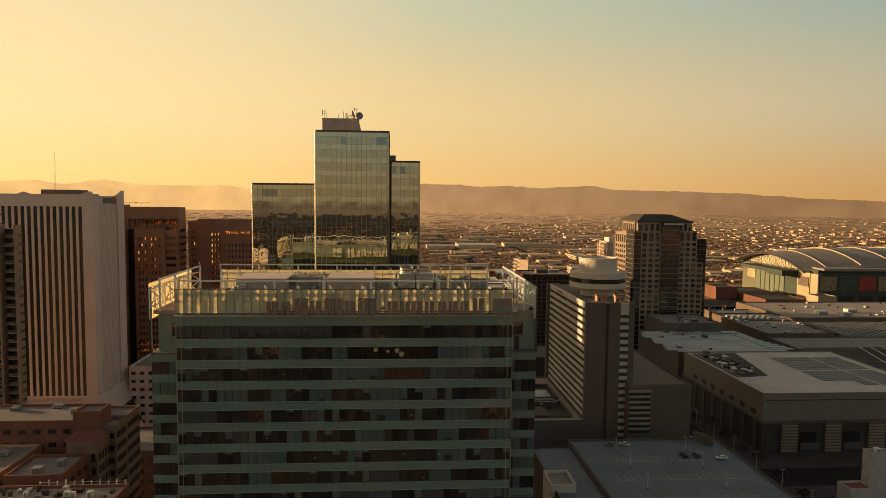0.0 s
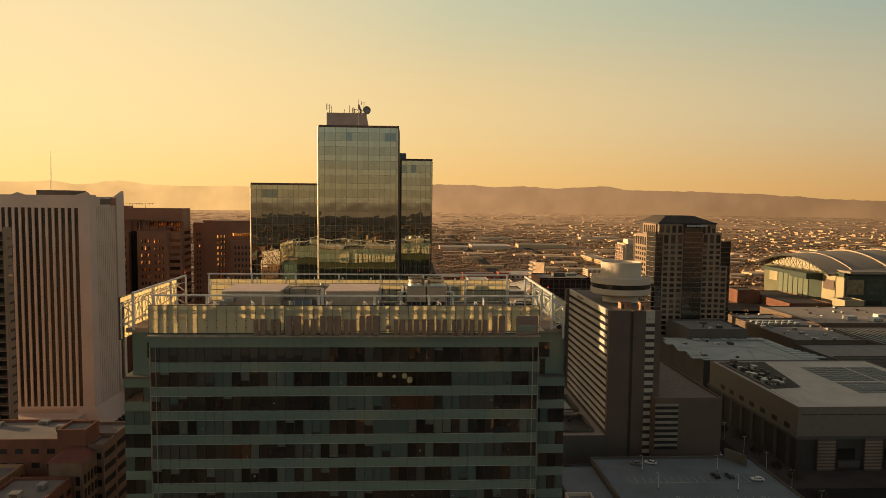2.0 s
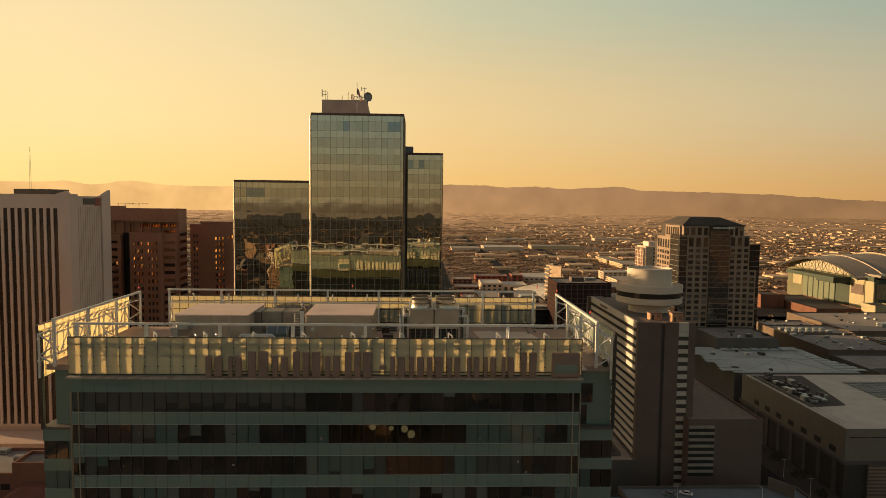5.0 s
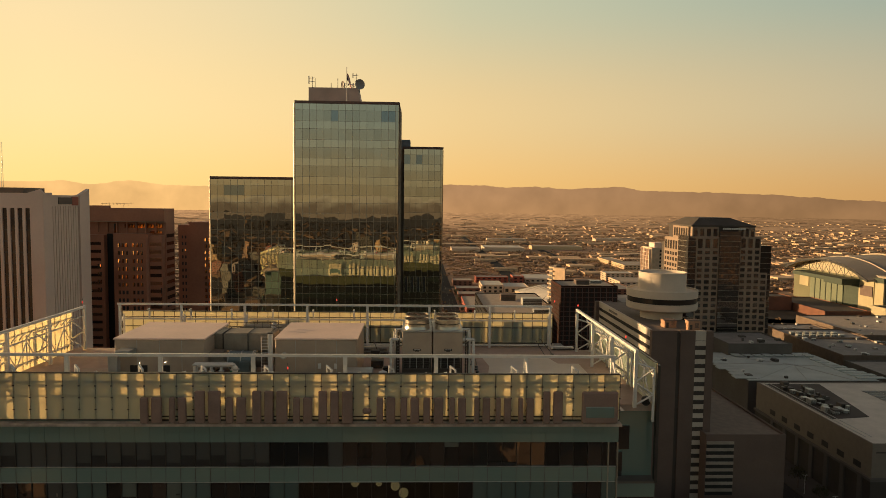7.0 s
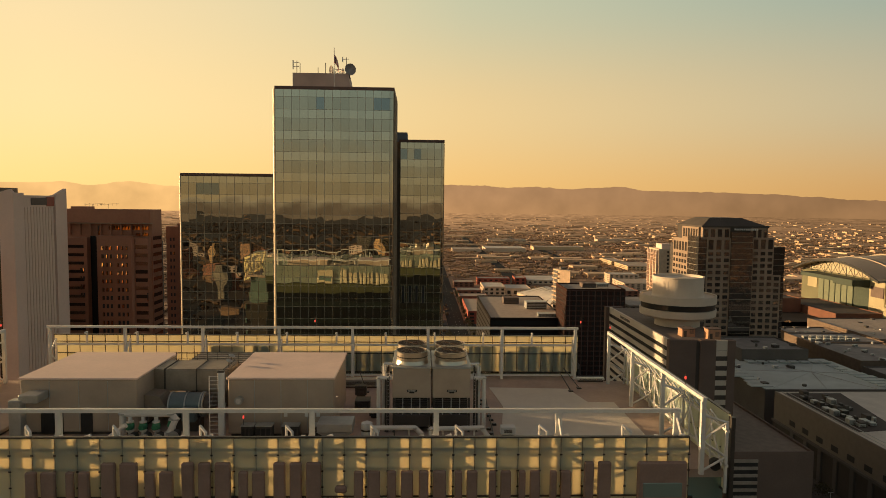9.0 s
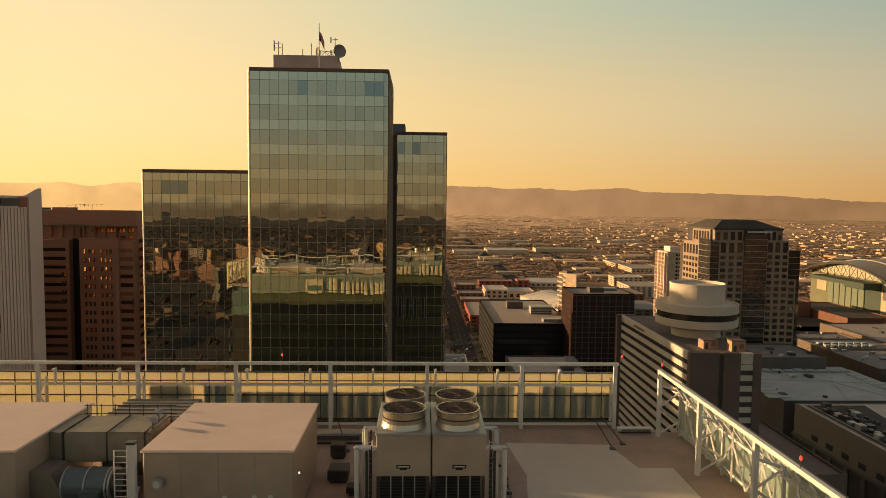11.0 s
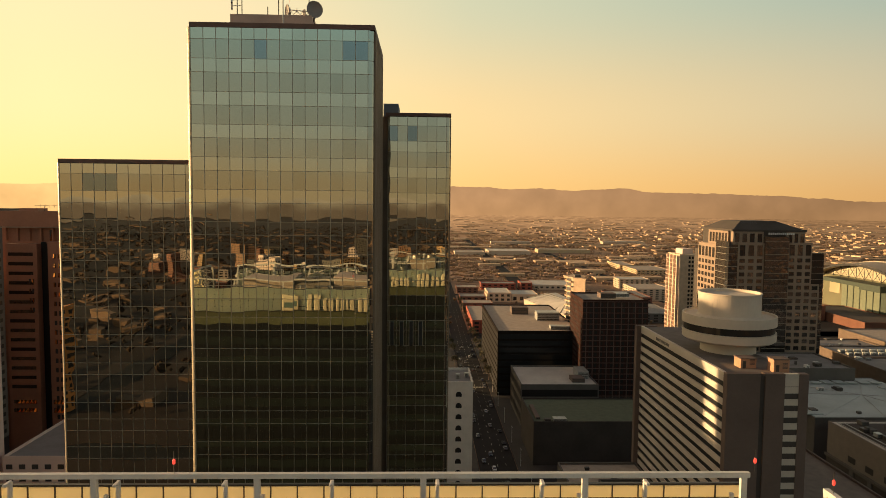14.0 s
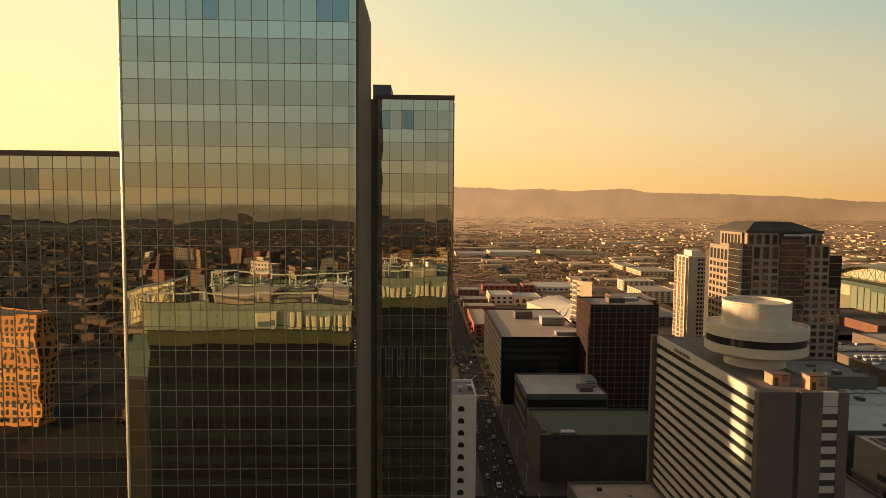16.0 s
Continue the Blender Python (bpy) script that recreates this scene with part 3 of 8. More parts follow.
clear_me = mesh("vision_pane", blocks((0.03, 0, 0.04, CW - 0.03, 0.04, VIS - 0.04)), clear_glass("clear_vision_glass"))
rng = random.Random(4)
low_v, low_b, low_s, back_s, low_c, low_d, low_k, back_v, low_g, low_w = [], [], [], [], [], [], [], [], [], []
NF = 24
for f in range(NF):
    zt = ROOF - 1.9 - f * PERIOD
    run, shut = 0, False
    for c in range(COLS):
        if run == 0:
            run, shut = rng.randint(1, 4), rng.random()
        run -= 1
        x = FX0 + c * CW
        tilt = (rng.gauss(0, 0.004), 0, rng.gauss(0, 0.004))
        kind_ = 2 if (f == 0 and c < 20) or shut > 0.86 else (3 if f and 0.82 < shut < 0.86 else (1 if shut < (0.26 if f else 0.08) else 0))
        if kind_ == 0 and rng.random() < (0.22 if f else 0.06):
            drop = rng.choice((0.5, 0.9, 1.4, 2.2, 2.3))
            low_c.append((x + 0.05, FY0 - 0.012, zt - drop, x + CW - 0.05, FY0 - 0.004, zt - 0.05))
        if (f == 0 and 6 < c < 20) or rng.random() < 0.14:
            low_d.append((x + 0.05, FY0 - 0.014, zt - VIS + 0.05, x + CW - 0.05, FY0 - 0.006, zt - VIS + rng.choice((0.4, 0.7, 1.1))))
        for _ in range(rng.choice((0, 0, 0, 1)) if f else 0):
            cx, cz, cw_ = x + rng.uniform(0.1, CW - 0.5), zt - VIS + rng.uniform(0.15, 1.5), rng.uniform(0.08, 0.4)
            (low_k if rng.random() < 0.5 else low_d).append((cx, FY0 - 0.013, cz, cx + cw_, FY0 - 0.005, cz + rng.uniform(0.05, 0.35)))
        if f < 6:
            room = f == 1 and ROOM[0] < x and x + CW < ROOM[1]
            piece("vision_pane", clear_me if room else (vis_me, bld_me, gry_me, wrm_me)[kind_], front, (x, FY0 + 0.02, zt - VIS), tilt)
            piece("spandrel_panel", spa_me, front, (x, FY0 - 0.08, zt - PERIOD), (rng.gauss(0, 0.002), 0, rng.gauss(0, 0.002)))
        else:
            (low_v, low_b, low_g, low_w)[kind_].append((x + 0.03, FY0, zt - VIS + 0.04, x + CW - 0.03, FY0 + 0.04, zt - 0.04))
            low_s.append((x + 0.01, FY0 - 0.08, zt - PERIOD + 0.02, x + CW - 0.01, FY0 + 0.02, zt - VIS - 0.02))
        back_v.append((x + 0.03, FY1 - 0.04, zt - VIS + 0.04, x + CW - 0.03, FY1, zt - 0.04))
        back_s.append((x + 0.01, FY1 - 0.02, zt - PERIOD + 0.02, x + CW - 0.01, FY1 + 0.08, zt - VIS - 0.02))
ledge_me = mesh("transom", blocks((FX0, -0.13, -0.03, FX1, 0.02, 0.03)), GALV)
joint_me = mesh("mullion", blocks((-0.02, -0.1, 5, 0.02, 0.02, ROOF - 1.9)), DARK_STEEL)
for f in range(NF - 1):
    piece("transom", ledge_me, front, (0, FY0, ROOF - 1.9 - f * PERIOD - VIS))
    piece("transom", ledge_me, front, (0, FY0, ROOF - 1.9 - f * PERIOD - PERIOD))
for c in range(1, COLS):
    piece("mullion", joint_me, front, (FX0 + c * CW, FY0, 0))
many("lower_pane_field", low_v, VISION, office)
many("lower_blind_field", low_b, BLIND, office)
many("lower_grey_field", low_g, GREY_BOX, office)
many("lower_warm_field", low_w, WARM_PANE, office)
many("window_blind_field", low_c, BLIND_CLOTH, office)
many("back_pane_field", back_v, BACK_PANE, office)
many("window_clutter_field", low_k, material("pale_things_in_windows", (0.3, 0.25, 0.19), 0.7, each=0.6), office)
many("window_desk_field", low_d, BLACK, office)
many("lower_spandrel_field", low_s, SPANDREL, office)
many("back_spandrel_field", back_s, BACK_BAND, office)
# the lounge behind the clear panes, with its globe lamps
WOOD = material("dark_wood_panel", (0.16, 0.08, 0.045), 0.6, vary=0.2, scale=0.6)
part("lounge_back_wall", blocks((ROOM[0] + 8.4, FY0 + 6.6, ROOM[2], ROOM[1], FY0 + 6.95, ROOM[3])), WOOD, office, "dark wood panelled lounge wall")
part("lounge_partition", blocks((3.4, FY0 + 1.2, ROOM[2], 5.9, FY0 + 1.4, ROOM[3])), WOOD, office)
GLOBE = glow("warm_globe_glow", (1.0, 0.66, 0.34), (1.0, 0.66, 0.34), 0.17, 0, 1)
for x, y, z, r_ in ((-4.15, 122.2, 91.35, 0.42), (-1.9, 123.4, 90.75, 0.3), (-0.2, 121.4, 91.35, 0.44), (0.62, 121.2, 90.75, 0.48)):
    gl = thing("pendant_lamp", (x, y, ROOM[3]), "pale glowing globe lamp hanging in a lounge", "lamp", "globe lamps in the lounge")
    bm = bmesh.new()
    bmesh.ops.create_icosphere(bm, subdivisions=3, radius=r_, matrix=Matrix.Translation((x, y, z)))
    part("globe", bm, GLOBE, gl)
    part("cord", bar(bmesh.new(), (x, y, z + r_), (x, y, ROOM[3]), 0.02, 6), BLACK, gl)
# corner columns of narrow panes on the front
for x0 in (FX0 - 0.15, FX1 - 0.85):
    col = part("corner_mullion", blocks((x0, FY0 - 0.16, 5, x0 + 0.12, FY0 + 0.1, ROOF - 1.9), (x0 + 0.9, FY0 - 0.16, 5, x0 + 1.0, FY0 + 0.1, ROOF - 1.9)), MULLION, office)
# wings at both ends
for side, (x0, x1) in (("west", (WX0, FX0 - 0.2)), ("east", (FX1 + 0.2, WX1))):
    wing = part("wing", blocks((x0 + 0.3, WY0 + 0.3, 0, x1 - 0.3, WY1 - 0.3, 90.2)), DARK_STEEL, office)
    part("recess", blocks((x0 + 1.0, WY0 + 1.2, 90.2, x1, WY1 - 1.0, ROOF - 0.7)), SPANDREL, office, "green glass set back under the roof edge")
    many("wing_spandrel_field", [(x0, WY0 - 0.05, ROOF - 1.9 - f * PERIOD - PERIOD, x1, WY0 + 0.3, ROOF - 1.9 - f * PERIOD - VIS) for f in range(1, NF)] + [((x0 if side == "west" else x1 - 0.3), WY0 + 0.3, ROOF - 1.9 - f * PERIOD - PERIOD, (x0 + 0.3 if side == "west" else x1), WY1, ROOF - 1.9 - f * PERIOD - VIS) for f in range(1, NF)], SPANDREL, wing)
    n = 4
    w = (x1 - x0) / n
    pv, pb = [], []
    for f in range(2, NF):
        zt = ROOF - 1.9 - f * PERIOD
        for c in range(n):
            (pb if rng.random() < 0.4 else pv).append((x0 + c * w + 0.04, WY0 + 0.05, zt - VIS, x0 + (c + 1) * w - 0.04, WY0 + 0.3, zt))
        for c in range(14):
            q = ((x0 + 0.05, WY0 + 0.3 + c * 1.55, zt - VIS, x0 + 0.3, WY0 + 1.8 + c * 1.55, zt) if side == "west" else (x1 - 0.3, WY0 + 0.3 + c * 1.55, zt - VIS, x1 - 0.05, WY0 + 1.8 + c * 1.55, zt))
            (pb if rng.random() < 0.35 else pv).append(q)
    many("wing_pane_field", pv, VISION, wing)
    many("wing_blind_field", pb, BLIND, wing)
    xo = x0 if side == "west" else x1
    part("ledge", blocks((x0 - 0.1, WY0 - 0.15, 90.2, x1 + 0.1, WY1, 90.5)), CONCRETE, office)
    part("corner_post", blocks((xo - 0.16, WY0 - 0.2, 90.3, xo + 0.16, WY0 + 0.3, 102.6)), DARK_STEEL, office, "tall dark corner blade")
    part("recess_window", blocks((x0 + (3.4 if side == "west" else 0.8), WY0 + 1.05, ROOF - 4.9, x0 + (5.6 if side == "west" else 3.0), WY0 + 1.25, ROOF - 2.4), (x0 + (4.2 if side == "west" else 1.5), WY0 + 1.05, 90.5, x0 + (5.2 if side == "west" else 2.3), WY0 + 1.25, 93.1)), VISION, office)


# ---- rooftop screens ----
def screen_run(name, length, z0, z1, label, spacing=1.47, outer=1):
    """A run of frosted panels along x from the origin: panes, posts, rails; outer=-1 puts the panes on the -y side."""
    t = thing(name, (0, 0, 0), label, "glass screen", "screens round the roof")
    n = round(length / spacing)
    w = length / n
    pane = mesh("pane", blocks((0.02, -0.02, z0, w - 0.02, 0.02, z1)), SCREEN)
    post = mesh("mullion", blocks((-0.055, 0.02, z0 - 0.1, 0.055, 0.3, z1 + 0.03)), DARK_STEEL) if outer < 0 else mesh("mullion", blocks((-0.03, 0.22, z0 - 0.1, 0.03, 0.3, z1 + 0.03)), DARK_STEEL)
    for i in range(n):
        piece("pane", pane, t, (i * w, 0, 0))
    for i in range(n + 1):
        piece("mullion", post, t, (i * w, 0, 0) if outer < 0 else (i * w, -0.32, 0))
    part("top_rail", blocks((0, -0.06, z1, length, 0.16, z1 + 0.1)), DARK_STEEL, t)
    part("middle_rail", blocks((0, 0.022 if outer < 0 else -0.16, z1 - (0.86 if outer < 0 else 0.78), length, 0.16 if outer < 0 else -0.022, z1 - 0.7)), DARK_STEEL, t)
    clips = mesh("pane_clip", rounded(blocks((-0.09, -0.03, -0.05, 0.09, 0.03, 0.05)), 0.015), DARK_STEEL)
    for i in range(n + 1):
        for k in (0.9, 2.0, 3.1):
            piece("pane_clip", clips, t, (i * w, -0.06 if outer < 0 else 0.06, z0 + k))
    part("lower_rail", blocks((0, 0.022 if outer < 0 else -0.12, z0 + 2.1, length, 0.12 if outer < 0 else -0.022, z0 + 2.2)), DARK_STEEL, t)
    part("bottom_rail", blocks((0, -0.06, z0 - 0.12, length, 0.16, z0)), DARK_STEEL, t)
    return t


def place(t, m):
    t.matrix_basis = m
    return t


place(screen_run("glass_screen", FX1 - FX0, 98.75, 103.0, "long frosted glass screen along the front roof edge", outer=-1), pose(FX0, 119.05, 0))
place(screen_run("glass_screen", 21.3 + 40.0, 98.75, 103.0, "long frosted glass screen along the back roof edge", outer=1), pose(-40.0, 153.3, 0))
place(screen_run("glass_screen", 26.0, 96.6, 102.75, "frosted glass screen along the side roof edge", outer=1), pose(26.4, 124.7, 0, 0, 0, 90))
place(screen_run("glass_screen", 26.0, 96.6, 103.3, "frosted glass screen along the side roof edge", outer=-1), pose(-45.7, 124.7, 0, 0, 0, 90))


def truss_post(parent, x, y, toward, z0=ROOF, z1=104.3):
    """A laced post of two uprights with diagonals."""
    bm = blocks((x - 0.16, y - 0.12, z0, x + 0.16, y + 0.12, z1))
    y2 = y + 1.25 * toward
    box(bm, x - 0.1, min(y2 - 0.1, y2 + 0.1), z0, x + 0.1, y2 + 0.1, z1 - 1.6)
    zs = [z0 + 0.3, z0 + 1.7, z0 + 3.0, z1 - 1.7]
    for i, (a, b) in enumerate(zip(zs, zs[1:])):
        p, q = (y, y2) if i % 2 == 0 else (y2, y)
        beam(bm, (x, p, a), (x, q, b), 0.13)
    if toward < 0 and x > 10:
        beam(bm, (x, y, z1 - 0.3), (x, y2, z1 - 1.6), 0.13)
    return part("post", bm, WHITE_STEEL, parent)


def flared_post(parent, x, y):
    """A flat white post plate with a foot that flares to one side."""
    bm = blocks((x - 0.19, y - 0.2, ROOF, x + 0.19, y - 0.13, 104.25))
    v = [(x - 0.19, ROOF + 3.2), (x - 0.19, ROOF + 4.6), (x - 0.34, ROOF + 3.9), (x - 0.62, ROOF + 3.3), (x - 0.62, ROOF + 3.0), (x - 0.19, ROOF + 3.0)]
    f = [bm.verts.new((px, y - 0.2, pz)) for px, pz in v]
    g = [bm.verts.new((px, y - 0.13, pz)) for px, pz in v]
    bm.faces.new(f)
    bm.faces.new(g[::-1])
    for i in range(6):
        bm.faces.new((f[i], f[(i + 1) % 6], g[(i + 1) % 6], g[i]))
    bmesh.ops.recalc_face_normals(bm, faces=bm.faces)
    return part("post_plate", bm, WHITE_STEEL, parent)


def rail_frame(name, posts, y, toward, label):
    t = thing(name, (posts[0], y, ROOF), label, "steel frame", "frames round the roof")
    for x in posts:
        truss_post(t, x, y, toward)
        if toward < 0:
            flared_post(t, x, y)
    part("top_rail", blocks((posts[0] - 0.3, y - 0.14, 104.16, posts[-1] + 0.3, y + 0.14, 104.42)), WHITE_STEEL, t)
    part("middle_rail", blocks((posts[0], y + toward * 1.25 - 0.07, 101.9, posts[-1], y + toward * 1.25 + 0.07, 102.15)), WHITE_STEEL, t)
    part("low_rail", blocks((posts[0], y - 0.1, ROOF + 0.35, posts[-1], y + 0.1, ROOF + 0.55)), WHITE_STEEL, t)
    return t


front_frame = rail_frame("roof_frame", [-39.0, -30.9, -22.26, -13.64, -4.99, 3.62, 12.22, 20.6], 120.9, -1, "white steel truss frame behind the front screen")
back_frame = rail_frame("roof_frame", [-39.6, -31.14, -22.4, -13.72, -5.3, 3.42, 12.03, 20.6], 151.6, 1, "white steel truss frame before the back screen")
for fr, y, tw in ((front_frame, 120.9, -1), (back_frame, 151.6, 1)):
    for i in range(10):
        x = -35.3 + i * 5.75 + (-0.75 if tw > 0 else 0)
        if tw < 0:
            part("hook_arm", pipe(bmesh.new(), [(x, y - 1.2, 101.9), (x, y - 1.2, 103.6), (x + 0.45, y - 1.55, 103.3), (x + 0.45, y - 1.55, 102.6)], 0.1, 6), WHITE_STEEL, fr)
        else:
            part("hook_arm", rounded(blocks((x - 0.1, y + 1.1, 101.9, x + 0.1, y + 1.35, 103.5), (x - 0.1, y + 0.7, 103.35, x + 0.1, y + 1.1, 103.5)), 0.03), WHITE_STEEL, fr)
    for i in range(8 if tw < 0 else 0):
        x = -37.6 + i * 8.05
        bm = bmesh.new()
        beam(bm, (x, y + tw * 1.3, 102.2), (x + 2.0, y + tw * 1.3, 103.0), 0.2)
        beam(bm, (x, y + tw * 1.3, 102.2), (x + 2.0, y + tw * 1.3, 101.0), 0.2)
        box(bm, x - 0.12, y + tw * 1.3 - 0.1, ROOF, x + 0.12, y + tw * 1.3 + 0.1, 103.0)
        part("brace", bm, WHITE_STEEL, fr)


def side_frame(x, outward, label):
    t = thing("roof_frame", (x, 149.2, ROOF), label, "steel frame", "frames round the roof")
    ys = [149.6, 141.1, 132.6, 124.2]
    for y in ys:
        bm = blocks((x - 0.16, y - 0.16, ROOF - 0.02, x + 0.16, y + 0.16, 104.2))
        xo = x + outward * 1.9
        box(bm, min(xo - 0.1, xo + 0.1), y - 0.1, 96.8, xo + 0.1, y + 0.1, 102.4)
        for a, b, p, q in ((102.9, 102.3, x, xo), (102.3, 100.9, xo, x), (100.9, 99.6, x, xo), (99.6, 98.5, xo, x)):
            beam(bm, (p, y, a), (q, y, b), 0.14)
        part("post", bm, WHITE_STEEL, t)
    part("top_rail", blocks((x - 0.15, ys[-1] - 0.3, 104.0, x + 0.15, ys[0] + 0.2, 104.3)), WHITE_STEEL, t)
    xo = x + outward * 1.9
    part("middle_rail", blocks((xo - 0.08, ys[-1] - 0.3, 101.6, xo + 0.08, ys[0], 101.8)), WHITE_STEEL, t)
    part("low_rail", blocks((xo - 0.08, ys[-1] - 0.3, 98.9, xo + 0.08, ys[0], 99.1)), WHITE_STEEL, t)
    for a, b in zip(ys, ys[1:]):
        for k in range(2):
            bm = bmesh.new()
            p, q = a + (b - a) * k / 2, a + (b - a) * (k + 1) / 2
            m = (p + q) / 2
            beam(bm, (xo - outward * 0.3, p, 98.9), (xo - outward * 0.3, m, 101.6), 0.12)
            beam(bm, (xo - outward * 0.3, q, 98.9), (xo - outward * 0.3, m, 101.6), 0.12)
            beam(bm, (xo - outward * 0.3, m, 98.7), (xo - outward * 0.3, m, 102.4), 0.12)
            part("brace", bm, WHITE_STEEL, t)
    for i in range(16):
        y = ys[0] - 0.9 - i * 1.55
        part("arm", beam(bmesh.new(), (xo - outward * 0.1, y, 102.0), (xo - outward * 0.7, y + 0.2, 102.9), 0.12), WHITE_STEEL, t)
    return t


side_frame(24.0, 1, "white steel side truss frame before a frosted screen")
side_frame(-43.5, -1, "white steel side truss frame before a frosted screen")

# brand sign: plain blocks in place of its letters, on both long sides
FRONT_SIGN = [(-23.3, -21.3), (-20.7, -19.1), (-18.4, -16.0), (-15.6, -13.7), (-13.2, -9.95), (-9.5, -7.7), (-7.2, -4.0), (-3.2, -2.3), (-1.9, -0.1), (0.3, 2.1), (2.4, 4.3), (4.8, 6.4), (7.1, 8.65), (9.1, 10.6), (11.2, 12.7), (13.5, 15.4), (17.1, 20.6)]
BACK_SIGN = [(-22.45, -18.9), (-17.3, -15.2), (-14.6, -12.8), (-12.4, -10.7), (-10.4, -8.9), (-8.4, -6.5), (-6.4, -4.3), (-4.0, -2.1), (-1.8, 0.2), (0.75, 1.35), (2.0, 5.1), (5.7, 7.7), (8.1, 10.9), (11.7, 13.7), (14.1, 16.5), (16.8, 19.1), (19.3, 20.9)]
BIG = ({2, 4, 6, 15, 16}, {0, 1, 10, 12, 14})


def sign(spans, big, dash, y0, y1, z, mat, label):
    t = thing("rooftop_sign", (-1, y0, z), label, "sign", "signs on the roof")
    for i, (a, b) in enumerate(spans):
        top = z + (3.0 if i in big else 2.4)
        lo = z + (0.9 if i == dash else 0)
        if i == dash or b - a > 3.3:
            part("sign_block", rounded(blocks((a + 0.05, y0, lo, b - 0.05, y1, z + 1.4 if i == dash else top)), 0.12), mat, t)
            if i != dash:
                part("plate_window", rounded(blocks((a + 0.4, min(y0, y1) - 0.03, lo + 0.55, b - 0.4, max(y0, y1) + 0.03, lo + 1.6)), 0.05), SPANDREL, t, "pale green window in the plate")
            continue
        n = 3 if b - a > 2.6 else 2
        w = (b - a) / n
        for k in range(n):
            bar_ = part("sign_block", rounded(blocks((a + k * w + 0.03, y0, lo, a + (k + 1) * w - (0.27 if k < n - 1 else 0.05), y1, top)), 0.08), mat, t)
            if y0 > 140:
                part("bar_back", blocks((a + k * w + 0.05, y0 - 0.03, lo + 0.02, a + (k + 1) * w - (0.29 if k < n - 1 else 0.07), y0 - 0.003, top - 0.02)), DARK_STEEL, bar_, "dark back of the bar")
    part("backing_rail", blocks((spans[0][0], y0 - 0.05 if y0 > 140 else y1, z + 0.5, spans[-1][1], y0 if y0 > 140 else y1 + 0.05, z + 0.62)), DARK_STEEL, t)
    return t


sign(FRONT_SIGN, BIG[0], 7, 118.35, 118.7, 98.55, SIGN, "row of large brown metal sign bars on a screen")
# Back bars carry the sunlit tone in their colour, unlike the brown front.
sign(BACK_SIGN, BIG[1], 9, 153.4, 153.62, 98.8, material("cream_sign_metal", (0.72, 0.62, 0.42), 0.5, vary=0.08, scale=0.8), "row of large metal sign bars, sunlight in their cream colour")


# ---- the mirror-glass tower ----
glass_tower = thing("glass_tower", (-15, 215, 0), "tall mirror-glass office tower with stepped wings", "office tower")
TALL, SHORT = 2.2, 1.556


def curtain(name, x0, x1, y, top, cols, parts_above, seed):
    """A glazed front towards -y: single panes above a height, joined ones below, with mullions and transoms."""
    wall = part(name, blocks((x0, y + 0.12, 0, x1, y + 0.5, top - 0.5)), BLACK, glass_tower)
    r = random.Random(seed)
    w = (x1 - x0) / cols
    meshes = {}
    for h in (1.3, TALL, SHORT):
        meshes[h] = mesh("pane", blocks((0.025, 0, 0.025, w - 0.025, 0.05, h - 0.025)), TOWER_GLASS if h == TALL else TOWER_BRIGHT)
    odd = mesh("pane", blocks((0.025, 0, 0.025, w - 0.025, 0.05, TALL - 0.025)), TOWER_GLASS_BLUE)
    z, rows, k = top - 0.55, [], 0
    while z > 3:
        h = 1.3 if k == 0 else (TALL if k % 2 else SHORT)
        rows.append((z - h, h))
        z -= h
        k += 1
    low = []
    for zz, h in rows:
        for c in range(cols):
            if zz > parts_above:
                me = odd if (h == TALL and zz > top - 12 and r.random() < (0.3 if zz > top - 5 else 0.08)) else meshes[h]
                piece("pane", me, wall, (x0 + c * w, y, zz), (r.gauss(0, 0.0009), 0, r.gauss(0, 0.0009)))
            else:
                low.append((x0 + c * w + 0.025, y, zz + 0.025, x0 + (c + 1) * w - 0.025, y + 0.05 , zz + h - 0.025))
    many("lower_panes", low, TOWER_GLASS, wall)
    up = mesh("mullion", blocks((-0.03, -0.05, 3, 0.03, 0.06, top - 0.5)), MULLION)
    for c in range(cols + 1):
        piece("mullion", up, wall, (x0 + c * w, y, 0))
    over = mesh("transom", blocks((x0, -0.035, -0.025, x1, 0.06, 0.025)), MULLION)
    for zz, h in rows:
        piece("transom", over, wall, (0, y, zz))
    return wall


TOWER_GLASS_BLUE = mirror_glass("bluish_tower_glass", (0.42, 0.52, 0.55), (0.02, 0.028, 0.036), 0.012, 0.3, 0.012, 0.6, 0.15)
MX0, MX1, MY, MTOP = -23.52, -3.18, 195.97, 139.1
LX0, LY, LTOP = -43.45, 204.9, 123.9
RX0, RX1, RY, RTOP = -1.81, 6.68, 215.0, 131.7
part("main_shaft", blocks((MX0 - 0.25, MY + 0.5, 0, MX1 + 0.68, 211.6, MTOP - 0.6), (MX0 - 0.2, 211.6, 0, MX1, 236, 128)), TOWER_SIDE, glass_tower, "dark bronze shaft")
part("left_shaft", blocks((LX0, LY + 0.5, 0, MX0 - 0.26, 236, LTOP - 0.5)), TOWER_SIDE, glass_tower)
part("right_shaft", blocks((RX0 - 0.9, RY + 0.5, 0, RX1 + 0.55, 236, RTOP - 0.5)), TOWER_SIDE, glass_tower)
curtain("main_front", MX0, MX1, MY, MTOP, 14, 98.0, 11)
curtain("left_front", LX0, LX0 + 13 * 1.455, LY, LTOP, 13, 90.0, 12)
curtain("right_front", RX0, RX1, RY, RTOP, 6, 80.0, 13)
